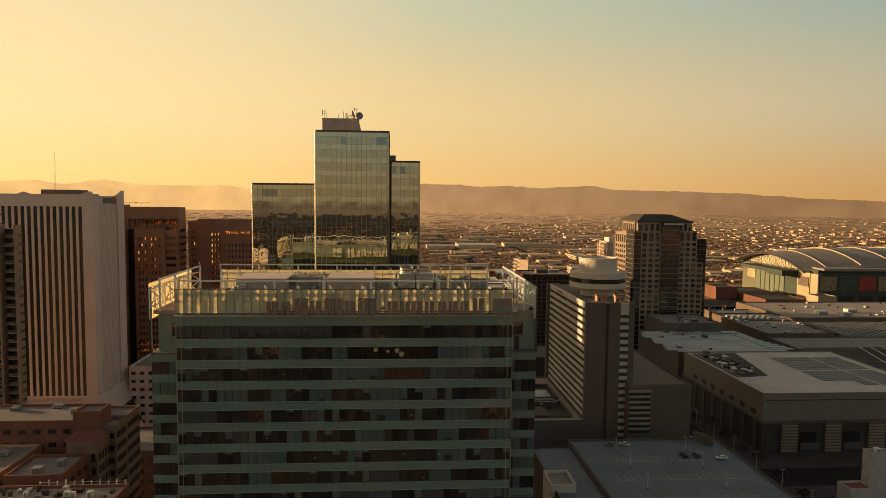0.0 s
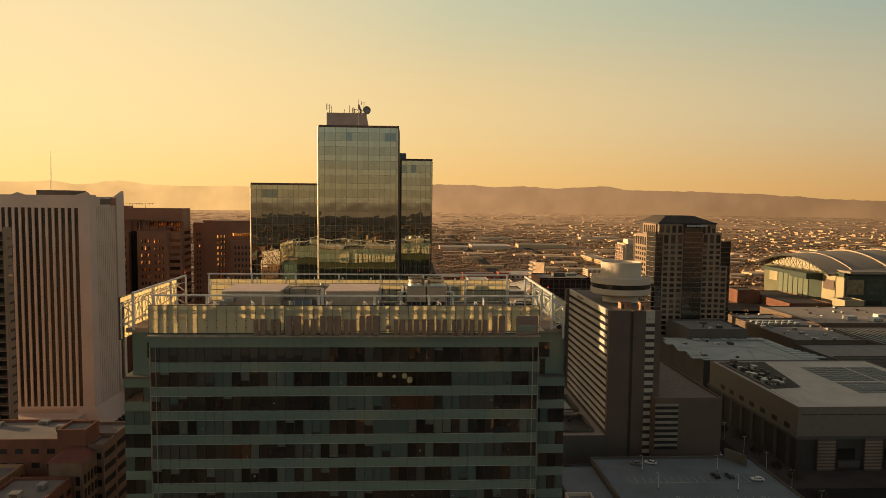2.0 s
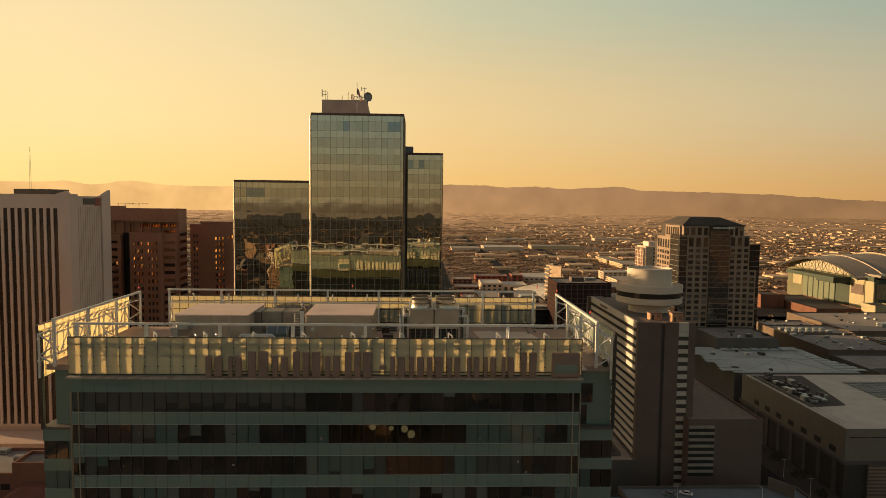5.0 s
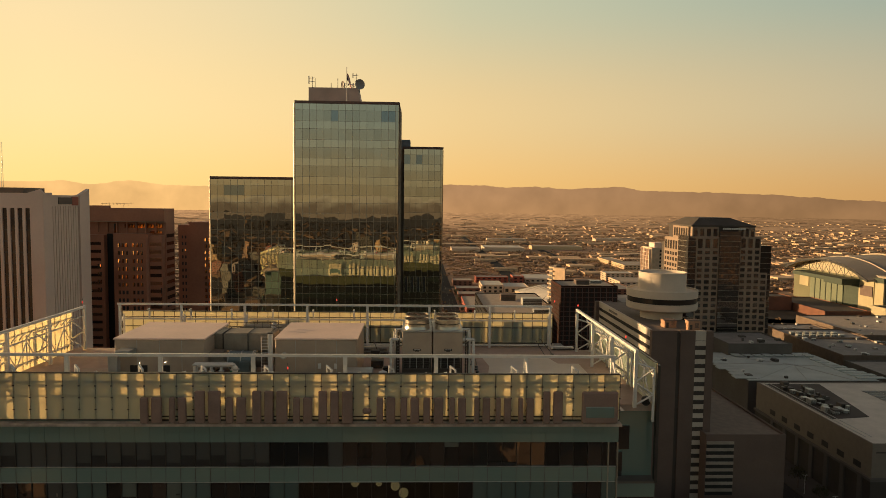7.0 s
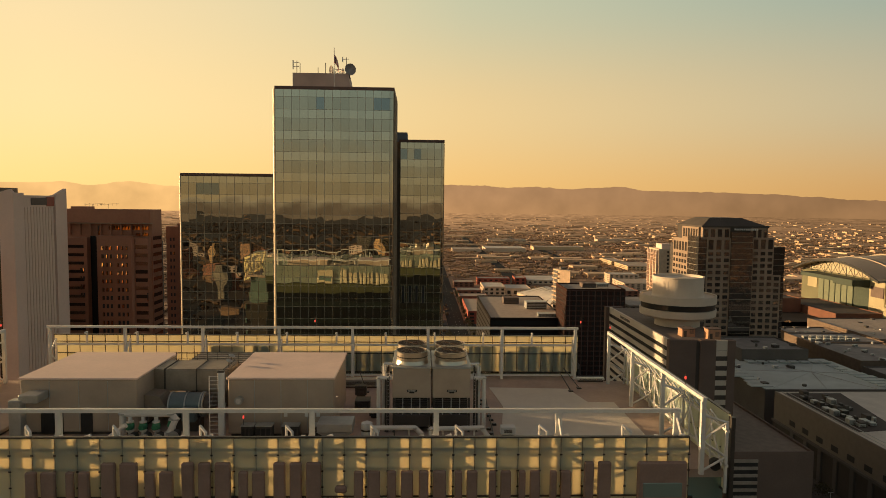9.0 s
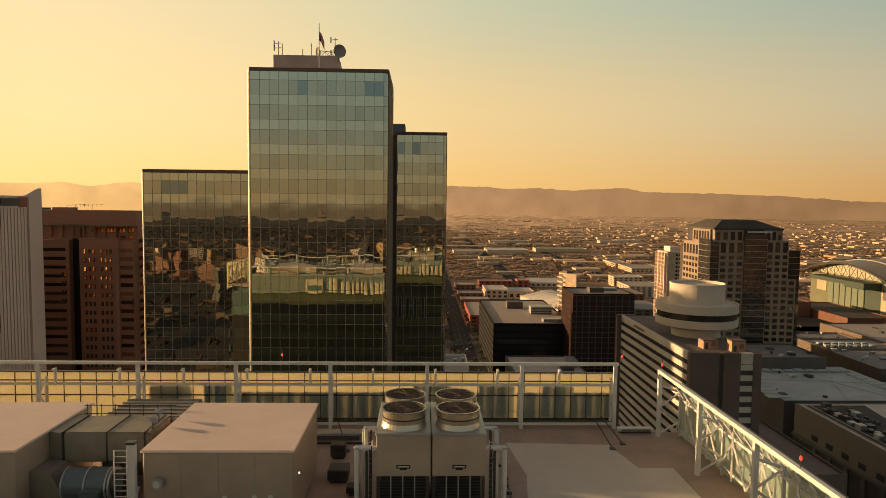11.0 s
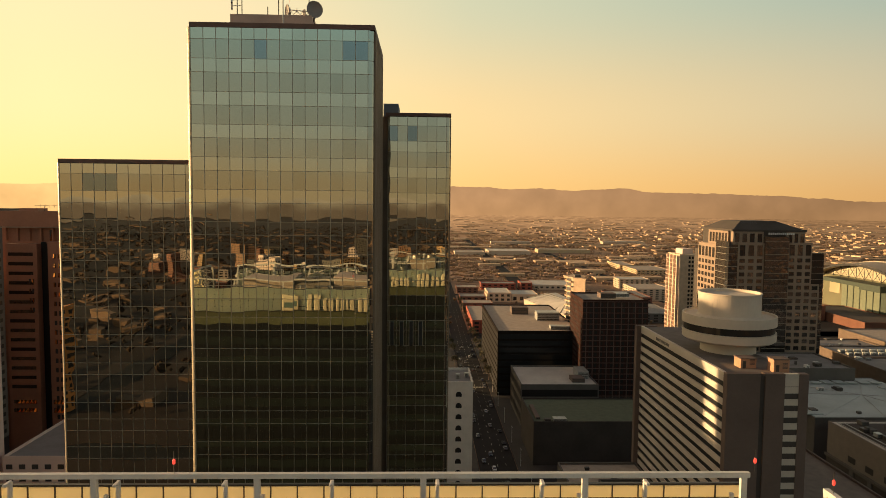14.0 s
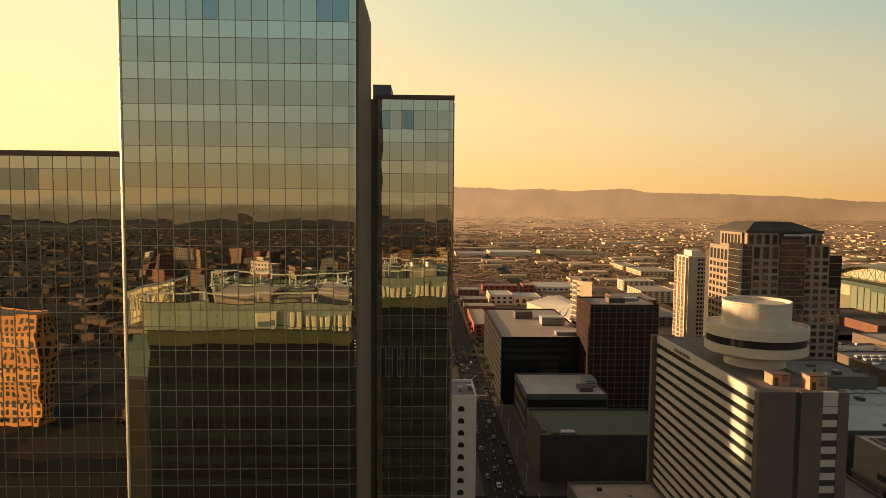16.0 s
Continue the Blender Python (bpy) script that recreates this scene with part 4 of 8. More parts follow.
# rounded glass corners, row by row, and fine ribs on the flank
def round_corner(x, y, top, s, r):
    """A quarter-round glass corner from the front's end at (x, y) back to the flank; s: which way it turns."""
    arc = [(x + s * r * math.sin(a), y + r * (1 - math.cos(a))) for a in (0, 0.4, 0.8, 1.2, math.pi / 2)]
    out = arc + [(x, y + r)]
    z, k = top - 0.55, 0
    while z > 3:
        h = 1.3 if k == 0 else (TALL if k % 2 else SHORT)
        bm = prism(out if s > 0 else out[::-1], z - h + 0.03, z - 0.03)
        if z > 60:
            part("corner_pane", bm, EDGE if s < 0 else TOWER_GLASS, glass_tower)
        else:
            bm.free()
        z, k = z - h, k + 1
    inner = [(x + s * (r - 0.03) * math.sin(a), y + 0.03 + (r - 0.03) * (1 - math.cos(a))) for a in (0, 0.4, 0.8, 1.2, math.pi / 2)] + [(x, y + r)]
    part("corner_strip", prism(inner if s > 0 else inner[::-1], 3, top - 0.5), MULLION, glass_tower)


EDGE = material("pale_gold_corner_metal", (0.68, 0.56, 0.38), 0.4, metal=0.2, vary=0.06)
round_corner(MX0, MY, MTOP, -1, 0.5)
round_corner(MX1, MY, MTOP, 1, 0.66)
round_corner(LX0, LY, LTOP, -1, 0.4)
round_corner(RX1, RY, RTOP, 1, 0.55)
rib = mesh("rib", blocks((0, 0, 3, 0.16, 0.3, MTOP - 0.7)), TOWER_RIB)
for i in range(19):
    piece("rib", rib, glass_tower, (MX1 + 0.68, MY + 0.9 + i * 0.78, 0))
rib2 = mesh("rib", blocks((0, 0, 3, 0.14, 0.3, RTOP - 0.7)), TOWER_RIB)
for i in range(24):
    piece("rib", rib2, glass_tower, (RX1 + 0.55, RY + 0.9 + i * 0.84, 0))
part("roof_cap", blocks((MX0 - 0.1, MY - 0.08, MTOP - 0.55, MX1 + 0.8, 211.8, MTOP)), TOWER_CAP, glass_tower, "red-brown roof edge")
part("roof_cap", blocks((LX0 - 0.1, LY - 0.08, LTOP - 0.5, MX0 - 0.2, 236, LTOP)), TOWER_CAP, glass_tower, "red-brown roof edge")
part("roof_cap", blocks((RX0 - 0.3, RY - 0.08, RTOP - 0.5, RX1 + 0.65, 236, RTOP)), TOWER_CAP, glass_tower, "red-brown roof edge")
part("penthouse", prism([(-23.4, 211.8), (-11.2, 211.8), (-11.2, 216.9), (-23.4, 216.9)], MTOP, 144.4, [(-23.4, 211.8), (-12.3, 211.8), (-12.3, 216.9), (-23.4, 216.9)]), PENT, glass_tower, "rose-brown rooftop penthouse")
part("penthouse_base", blocks((-23.3, 211.6, 127.9, -11.0, 217.1, MTOP)), TOWER_SIDE, glass_tower)
for i in range(4):
    part("louvre_slot", blocks((-1.35 + i * 1.415, RY - 0.08, 97.6, -0.85 + i * 1.415, RY + 0.02, 101.2)), BLACK, glass_tower)
    part("louvre_jamb", blocks((-1.45 + i * 1.415, RY - 0.09, 97.6, -1.36 + i * 1.415, RY + 0.02, 101.2), (-0.84 + i * 1.415, RY - 0.09, 97.6, -0.75 + i * 1.415, RY + 0.02, 101.2)), MULLION, glass_tower)
part("stair_head", blocks((-2.75, 219.5, 128, -0.5, 226, 133.65)), material("slate_blue_sheet", (0.16, 0.2, 0.24), 0.6), glass_tower, "slate-blue stair head")


def mast(x, y, z0, z1, label, arms=0, r=0.07):
    t = thing("antenna_mast", (x, y, z0), label, "antenna", "antennas on the tower")
    part("pole", bar(bmesh.new(), (x, y, z0), (x, y, z1), r), DARK_STEEL, t)
    for i in range(arms):
        z = z1 - 0.4 - i * 0.8
        part("aerial", bar(bmesh.new(), (x - 0.7, y, z), (x + 0.5, y, z + 0.1), 0.06), WHITE_STEEL, t)
        part("panel", blocks((x - 0.85, y - 0.1, z - 0.5, x - 0.65, y + 0.1, z + 0.5)), WHITE_STEEL, t)
    return t


mast(-22.75, 213, 144.4, 147.0, "thin mast with panel antennas on the penthouse", 2)
mast(-22.1, 213, 144.4, 146.6, "thin dark mast on the penthouse")
mast(-12.8, 213, 144.4, 147.8, "thin mast beside the dishes", 1)
mast(-12.3, 214, 144.4, 146.2, "short mast with crossed aerials", 1)
mast(-16.9, 212.4, 144.4, 146.6, "short rod on the penthouse edge")
mast(-18.4, 212.4, 144.4, 145.6, "short rod on the penthouse edge")
flag = thing("flagpole", (-13.3, 197.8, MTOP), "white flagpole with a striped flag hanging", "flagpole")
part("pole", bar(bmesh.new(), (-13.3, 197.8, MTOP), (-13.3, 197.8, 146.3), 0.07), WHITE_STEEL, flag)


def hanging(x0, x1, z0, z1, y, steps=10):
    bm = bmesh.new()
    rows = []
    for i in range(steps + 1):
        f = i / steps
        x = x0 + (x1 - x0) * f
        rows.append([bm.verts.new((x, y + 0.18 * math.sin(f * 9) + d, z - 1.7 * f * f)) for z in (z0, z1) for d in (-0.01, 0.01)])
    for a, b in zip(rows, rows[1:]):
        for i, j in ((0, 1), (1, 3), (3, 2), (2, 0)):
            bm.faces.new((a[i], a[j], b[j], b[i]))
    return bm


for i in range(7):
    part("stripe", hanging(-13.25, -12.5, 143.6 + i * 0.2, 143.6 + (i + 1) * 0.2, 197.8), material("flag_red" if i % 2 == 0 else "flag_white", (0.7, 0.07, 0.06) if i % 2 == 0 else (0.85, 0.8, 0.74), 0.8), flag)
part("canton", hanging(-13.26, -13.05, 144.4, 145.02, 197.77), material("flag_blue", (0.03, 0.04, 0.14), 0.8), flag)


def dish(x, y, z, r, yaw, label):
    t = thing("satellite_dish", (x, y, z), label, "satellite dish", "antennas on the tower")
    m = pose(x, y, z, 90, 0, yaw)
    bm = turned(0, 0, [(0.05, 0.0), (r * 0.5, 0.1 * r), (r * 0.85, 0.3 * r), (r, 0.42 * r), (r, 0.5 * r), (r * 0.8, 0.34 * r), (r * 0.4, 0.14 * r), (0.05, 0.06)], 24)
    bmesh.ops.transform(bm, matrix=m, verts=bm.verts)
    part("bowl", bm, material("dull_grey_dish", (0.36, 0.33, 0.31), 0.6), t)
    part("stand", bar(bmesh.new(), (x, y + 0.3, z - r - 0.6), (x, y + 0.3, z), 0.12), DARK_STEEL, t)
    return t


dish(-12.1, 212.6, 145.3, 1.15, 25, "round grey satellite dish on the roof edge")
dish(-15.6, 213.5, 145.4, 0.85, -60, "small grey dish on the penthouse roof")
dish(-14.0, 214.5, 145.4, 0.6, 120, "small grey dish on the penthouse roof")
lattice = thing("antenna_rack", (-14, 214, 144.4), "white lattice antenna frame on the penthouse", "antenna frame")
bm = bmesh.new()
for i in range(4):
    x = -15.6 + i * 0.9
    beam(bm, (x, 214, 144.4), (x, 214, 146.0 - 0.1 * i), 0.08)
    beam(bm, (x, 214, 144.5), (x + 0.9, 214, 145.6), 0.06)
    beam(bm, (x + 0.9, 214, 144.5), (x, 214, 145.6), 0.06)
beam(bm, (-15.8, 214, 145.7), (-11.9, 214, 145.4), 0.1)
part("frame", bm, WHITE_STEEL, lattice)


# ---- the striped white tower and its neighbours ----
white = thing("striped_tower", (-152, 315, 0), "pale concrete tower with dark vertical window strips", "office tower")
WTX0, WTX1, WTY0, WTY1, WT = -172.0, -131.6, 299.3, 331.0, 117.5
part("body", blocks((WTX0, WTY0 + 0.8, 0, WTX1, WTY1, WT - 1)), WHITE_STONE, white)
STRIP_GLASS = mirror_glass("brown_window_strip", (0.4, 0.36, 0.32), (0.04, 0.026, 0.02), 0.02, 0.3, 0.05, 0.14, 0.2)
fin = mesh("fin", blocks((-0.53, 0, 31.5, 0.53, 1.0, WT - 2.5)), WHITE_STONE)
strip = mesh("window_strip", blocks((-0.82, 0, 31.5, 0.82, 0.3, WT - 2.5)), STRIP_GLASS)
nst = 13
for i in range(nst):
    x = -168.6 + i * 2.66
    piece("window_strip", strip, white, (x, WTY0 + 0.5, 0))
    piece("fin", fin, white, (x + 1.33, WTY0, 0))
for z in range(35, 113, 4):
    part("floor_line", blocks((WTX0 + 1.5, WTY0 + 0.42, z, WTX1 - 4.9, WTY0 + 0.6, z + 0.5)), BLACK, white)
part("crown", blocks((WTX0, WTY0, WT - 2.5, WTX1 - 1.5, WTY0 + 1.3, WT + 2.8), (WTX0, WTY0, 30.5, WTX1 - 1.5, WTY0 + 1.3, 31.5)), WHITE_STONE, white)
part("corner_pier", blocks((WTX1 - 3.4, WTY0 - 0.3, 28, WTX1 + 0.6, WTY0 + 5.6, WT + 3)), WHITE_STONE, white)
part("flank_top", blocks((WTX1 - 0.5, WTY0 + 5.6, 115.6, WTX1 + 0.6, WTY1 - 7.4, WT + 2.2)), WHITE_STONE, white)
slot3 = mesh("flank_slot", blocks((0, 0, 22, 0.08, 0.42, 115.6)), BLACK)
rib3 = mesh("rib", blocks((0, 0, 22, 0.6, 1.36, 115.6)), WHITE_STONE)
for i in range(10):
    piece("rib", rib3, white, (WTX1, WTY0 + 5.95 + i * 1.8, 0))
    piece("flank_slot", slot3, white, (WTX1, WTY0 + 7.33 + i * 1.8, 0))
part("rear_blade", prism([(WTX1 - 1, WTY1 - 7.4), (WTX1 + 1.0, WTY1 - 7.4), (WTX1 + 1.0, WTY1 + 0.3), (WTX1 - 1, WTY1 + 0.3)], 10, WT + 2.4), WHITE_STONE, white, "plain rear corner pier")


def peak(axis, at, a, b, p, z0, z1):
    """A thin parapet gable that rises to a point at p along x or y."""
    lo = [(a, at), (b, at), (b, at + 1.2), (a, at + 1.2)] if axis == "x" else [(at, a), (at + 1.2, a), (at + 1.2, b), (at, b)]
    hi = [(p - 0.1, at), (p + 0.1, at), (p + 0.1, at + 1.2), (p - 0.1, at + 1.2)] if axis == "x" else [(at, p - 0.1), (at + 1.2, p - 0.1), (at + 1.2, p + 0.1), (at, p + 0.1)]
    part("pointed_corner", prism(lo, z0, z1, hi), WHITE_STONE, white)


peak("y", WTX1 - 0.2, WTY1 - 7.4, WTY1 + 0.3, WTY1 + 0.1, WT + 2.4, 122.4)
peak("x", WTY0 - 0.2, WTX1 - 5.4, WTX1 + 0.6, WTX1 - 0.6, WT + 2.7, 121.6)
peak("x", WTY0 - 0.2, WTX0 + 9.4, WTX0 + 15, WTX0 + 12, WT + 2.7, 121.2)
part("roof_house", blocks((WTX0 + 15, 308, WT - 1, WTX0 + 29, 322, 122.3)), CONCRETE, white)
part("flared_foot", prism([(WTX1 - 6, WTY0 - 8), (WTX1 + 14, WTY0 - 8), (WTX1 + 14, WTY1 + 6), (WTX1 - 6, WTY1 + 6)], 0, 31, [(WTX1 - 6, WTY0 - 0.5), (WTX1 + 1.2, WTY0 - 0.5), (WTX1 + 1.2, WTY1), (WTX1 - 6, WTY1)]), WHITE_STONE, white)
for r_ in range(3):
    for i in range(7):
        part("foot_window", blocks((WTX1 + 4.4 - r_ * 1.5 + 3, WTY0 + 3 + i * 4.0, 12 + r_ * 4.0, WTX1 + 7.4 - r_ * 1.5 + 2, WTY0 + 5.6 + i * 4.0, 14.4 + r_ * 4.0)), DARK_GLASS, white)
part("podium", blocks((WTX0 - 6, 285, 0, WTX1 - 3, 299, 29)), WHITE_STONE, white)
part("sign_panel", blocks((WTX1 + 0.6, WTY0 + 9.5, 116.4, WTX1 + 0.85, WTY0 + 19.0, 118.9)), material("dark_blue_grey_panel", (0.06, 0.055, 0.06), 0.5), white, "dark sign panel")
part("sign_panel", blocks((WTX1 + 0.6, WTY0 + 19.0, 115.9, WTX1 + 0.88, WTY0 + 23.6, 119.2)), material("dark_red_panel", (0.3, 0.06, 0.045), 0.5), white, "dark red sign shield")

curved = thing("balcony_tower", (-150, 250, 0), "pale residential tower with stacked rounded balconies", "apartment tower")
part("body", blocks((-170, 262, 0, -143.5, 266, 107)), BOA_STONE, curved)
def bowed(y_front, x0, x1, bow, z0, z1):
    """A slab whose front edge bows outwards between x0 and x1."""
    arc = [(x0 + (x1 - x0) * i / 8, y_front - bow * math.sin(math.pi * i / 8)) for i in range(9)]
    return prism(arc + [(x1, 262), (x0, 262)], z0, z1)


slab = mesh("balcony", bowed(259.4, -170, -148.2, 2.2, 0, 0.4), BOA_STONE)
slab2 = mesh("balcony", bowed(259.6, -146.8, -141.2, 0.9, 0, 0.4), BOA_STONE)
rail_glass = mirror_glass("smoked_rail_glass", (0.6, 0.55, 0.5), (0.1, 0.08, 0.065), 0.01, 0.4, 0.05, 0.25, 0.2)
railm = mesh("balcony_rail", bowed(259.3, -170, -148.2, 2.2, 0.4, 1.35), rail_glass)
railm2 = mesh("balcony_rail", bowed(259.5, -146.8, -141.2, 0.9, 0.4, 1.35), rail_glass)
hand = mesh("handrail", bowed(259.25, -170, -148.2, 2.25, 1.35, 1.45), HOTEL_WHITE)
winm = mesh("glazing", blocks((-169, 261.7, 0.5, -143, 261.9, 3.0)), DARK_GLASS)
for k in range(30):
    z = 8 + k * 3.3
    for me in (slab, slab2, railm, railm2, hand, winm):
        piece(me.name.split(".")[0], me, curved, (0, 0, z))
for x in (-141.6, -147.5, -158):
    part("pier", blocks((x - 0.35, 257.8, 0, x + 0.35, 262, 108.5)), BOA_STONE, curved)


# Strong orange mirror for the panes added to make window glints.
COPPER_GLINT = mirror_glass("bright_copper_glass", (1.0, 0.54, 0.23), (0.03, 0.014, 0.01), 0.03, 0.5, 0.1, 0.85, 0.35)
copper_rng = random.Random(23)


def angled_windows(parent, xs, y, zs, w, h, lit, turn=0.66):
    """Upright windows set in dark recesses, some with an added reflector pane turned towards the evening glow to glint.
    """
    hole = mesh("window_recess", blocks((0, -0.05, 0, w, 0.05, h)), BLACK)
    pane = mesh("window_pane", prism([(0, 0), (w * 0.66, -w * 0.66 * turn), (w * 0.66, 0.4), (0, 0.4)], 0.12, h - 0.12), COPPER_GLINT)
    for z in zs:
        for x in xs:
            piece("window_recess", hole, parent, (x, y, z))
            if copper_rng.random() < lit(z):
                piece("window_pane", pane, parent, (x + 0.1, y - 0.36, z), (-0.16 + copper_rng.gauss(0, 0.03), 0, copper_rng.gauss(0, 0.06)))


def glow_strip(parent, x0, x1, y, z0, z1, n):
    """A window band of added reflector panes, angled to glint with the western sky."""
    w = (x1 - x0) / n
    part("band_recess", blocks((x0, y - 0.04, z0, x1, y + 0.04, z1)), BLACK, parent)
    pane = mesh("band_pane", prism([(0, 0), (w * 0.97, -w * 0.57), (w * 0.97, 0.3), (0, 0.3)], 0.05, z1 - z0 - 0.05), COPPER_GLINT)
    for i in range(n):
        piece("band_pane", pane, parent, (x0 + i * w, y - 0.05, z0), (-0.13 - 0.0024 * (106 - z0) + copper_rng.gauss(0, 0.03), 0, copper_rng.gauss(0, 0.05)))


def stripe_rows(parent, x0, x1, y, z0, z1, pitch, h=1.7):
    many("window_strip", [(x0, y - 0.08, z, x1, y + 0.1, z + h) for z in np.arange(z0, z1, pitch)], BROWN_GLASS, parent)


big_red = thing("granite_tower", (-150, 405, 0), "red-brown granite tower with copper-tinted windows", "office tower", "brown granite towers")
part("shaft", blocks((-172, 401, 0, -126.6, 412.6, 113.8)), BROWN_STONE, big_red)
part("top_block", blocks((-172.2, 398.6, 107.4, -126.5, 401, 113.9)), BROWN_STONE, big_red)
part("top_ledge", blocks((-172.2, 398.2, 106.9, -126.4, 401, 107.25)), BOA_STONE, big_red)
for k in range(9):
    part("soffit_fin", blocks((-170 + k * 4.8, 399.4, 101.5, -169.5 + k * 4.8, 401, 106.9)), BROWN_STONE, big_red)
glow_strip(big_red, -147.2, -128.2, 400.9, 104.0, 105.8, 14)
glow_strip(big_red, -134.5, -128.4, 400.9, 101.2, 102.4, 5)
glow_strip(big_red, -152.5, -150.4, 400.9, 101.4, 106.0, 1)
left_bay = part("bay", blocks((-168, 396.2, 0, -155.4, 401, 100.4)), BROWN_STONE, big_red)
stripe_rows(left_bay, -167, -157, 396.2, 40, 96, 3.96, 1.4)
angled_windows(left_bay, [-158.8, -157.6], 396.15, [84.2, 80.2, 76.3, 72.3], 0.8, 1.7, lambda z: 0.6)
part("slot_glass", blocks((-155.4, 399.6, 0, -150.3, 400.2, 101)), BACK_PANE, big_red, "dark glass slot between bays")
main_bay = part("bay", prism([(-150.3, 395), (-134.4, 395), (-133.6, 396), (-133.6, 401), (-150.3, 401)], 0, 100.8), BROWN_STONE, big_red)
angled_windows(main_bay, [-148.2, -146.3, -144.4, -141.0, -139.0, -137.0], 394.98, [94.6 - 3.96 * k for k in range(19)], 1.05, 1.9, lambda z: 0.97 if z > 72 else (0.25 if z > 55 else 0.08))
part("bay_cornice", blocks((-150.5, 394.8, 100.8, -133.5, 401, 101.3)), BROWN_STONE, main_bay)
right_bay = part("bay", blocks((-133.5, 397, 0, -127.2, 401, 100.4)), BROWN_STONE, big_red)
stripe_rows(right_bay, -133.2, -127.6, 397, 12, 96, 3.96)
many("window_strip", [(-126.7, 401.6, z, -126.5, 411.8, z + 1.7) for z in np.arange(12, 100, 3.96)], BROWN_GLASS, right_bay)
glow_strip(right_bay, -128.0, -127.5, 396.95, 70.0, 74.0, 1)
for z in (34.6, 31.0):
    glow_strip(main_bay, -149.6, -135.0, 394.95, z - 1.0, z + 0.9, 9)
    glow_strip(left_bay, -166.5, -157, 396.1, z - 1.0, z + 0.5, 6)
part("roof_house", blocks((-166, 403, 113.8, -158, 410, 115.0)), BROWN_STONE, big_red)

small_red = thing("granite_tower", (-100, 430, 0), "shorter red-brown granite tower with copper windows", "office tower", "brown granite towers")
part("shaft", blocks((-122.3, 422.6, 0, -72, 440, 106.3)), BROWN_STONE, small_red)
side_bay = part("bay", blocks((-128.5, 423.4, 0, -122.3, 438, 104.9)), BROWN_STONE, small_red)
angled_windows(side_bay, [-126.6, -125.0], 423.3, [97.5 - 3.6 * k for k in range(14)], 0.8, 1.6, lambda z: 0.04)
angled_windows(small_red, [-114.2, -112.3, -110.4], 422.55, [96.0 - 3.43 * k for k in range(15)], 1.25, 1.9, lambda z: 0.95, 0.67)
glow_strip(small_red, -107, -90, 422.5, 97.0, 98.8, 12)
low_bay = part("bay", blocks((-105.3, 419.5, 0, -84, 422.6, 94.6)), BROWN_STONE, small_red)
angled_windows(low_bay, [-103.2 + 2.1 * k for k in range(9)], 419.45, [89.5 - 3.6 * k for k in range(12)], 0.95, 1.8, lambda z: 0.06)
part("roof_edge", blocks((-122.6, 422.3, 105.4, -71.8, 440.2, 106.5)), BROWN_STONE, small_red)


# ---- the banded hotel with its round top ----
hotel = thing("hotel", (97, 325, 0), "banded cream and brown hotel slab with round rooftop restaurant", "hotel")
HX0, HX1, HY0, HY1, HT = 85.2, 109.0, 290.3, 361.0, 74.0
part("slab", blocks((HX0 + 0.6, HY0 + 0.3, 0, HX1 - 3, HY1, HT - 0.6)), DARK_CONC, hotel)
band = mesh("cream_band", blocks((HX0, HY0 + 2.2, 0, HX0 + 0.9, HY1 - 0.2, 1.75)), HOTEL_WHITE)
wnd = mesh("window_band", blocks((HX0 + 0.35, HY0 + 2.2, 0, HX0 + 0.75, HY1 - 0.4, 1.55)), BACK_PANE)
for k in range(21):
    z = HT - 5.9 - k * 3.3
    piece("cream_band", band, hotel, (0, 0, z))
    piece("window_band", wnd, hotel, (0, 0, z + 1.75))
part("upper_wall", blocks((HX0, HY0 + 2.2, HT - 2.6, HX0 + 0.9, HY1 - 0.2, HT)), HOTEL_WHITE, hotel)
part("corner_pier", blocks((HX0 - 0.1, HY0, 0, HX0 + 9.0, HY0 + 2.2, HT + 0.1)), HOTEL_BROWN, hotel)
part("rear_pier", blocks((HX0 - 1.6, HY1 - 0.2, 0, HX0 + 6, HY1 + 2, HT)), HOTEL_BROWN, hotel)
part("recess", blocks((HX0 + 9, HY0 + 1.5, 0, HX0 + 10.3, HY0 + 2.5, HT - 1)), BLACK, hotel)
part("middle_pier", blocks((HX0 + 10.3, HY0 - 0.2, 0, HX0 + 15.6, HY0 + 2.2, HT + 0.1)), HOTEL_BROWN, hotel)
for k in range(22):
    z = HT - 5.3 - k * 3.3
    part("balcony_band", blocks((HX0 + 15.6, HY0 + 0.2, z, HX0 + 19.6, HY0 + 1.6, z + 1.75)), HOTEL_WHITE, hotel)
part("end_band", blocks((HX0 + 15.6, HY0 + 0.2, HT - 3.4, HX0 + 19.6, HY0 + 1.6, HT)), HOTEL_WHITE, hotel)
part("balcony_glazing", blocks((HX0 + 15.6, HY0 + 1.3, 0, HX0 + 19.6, HY0 + 1.7, HT - 3)), DARK_GLASS, hotel)
part("end_pier", blocks((HX0 + 19.6, HY0, 0, HX0 + 22.2, HY0 + 2.4, HT)), HOTEL_BROWN, hotel)
part("roof", blocks((HX0 + 0.9, HY0 + 2.2, HT - 0.6, HX1 - 3, HY1 - 0.2, HT - 0.35)), material("dark_tar_roof", (0.18, 0.15, 0.13), 0.9), hotel)
part("wall_lettering", blocks(*[(HX0 - 0.05, 332.6 + i * 1.15, HT - 1.9, HX0 + 0.02, 333.4 + i * 1.15, HT - 0.9) for i in range(11)]), DARK_STEEL, hotel, "row of small dark sign bars")
DX, DY = 99.8, 322.0
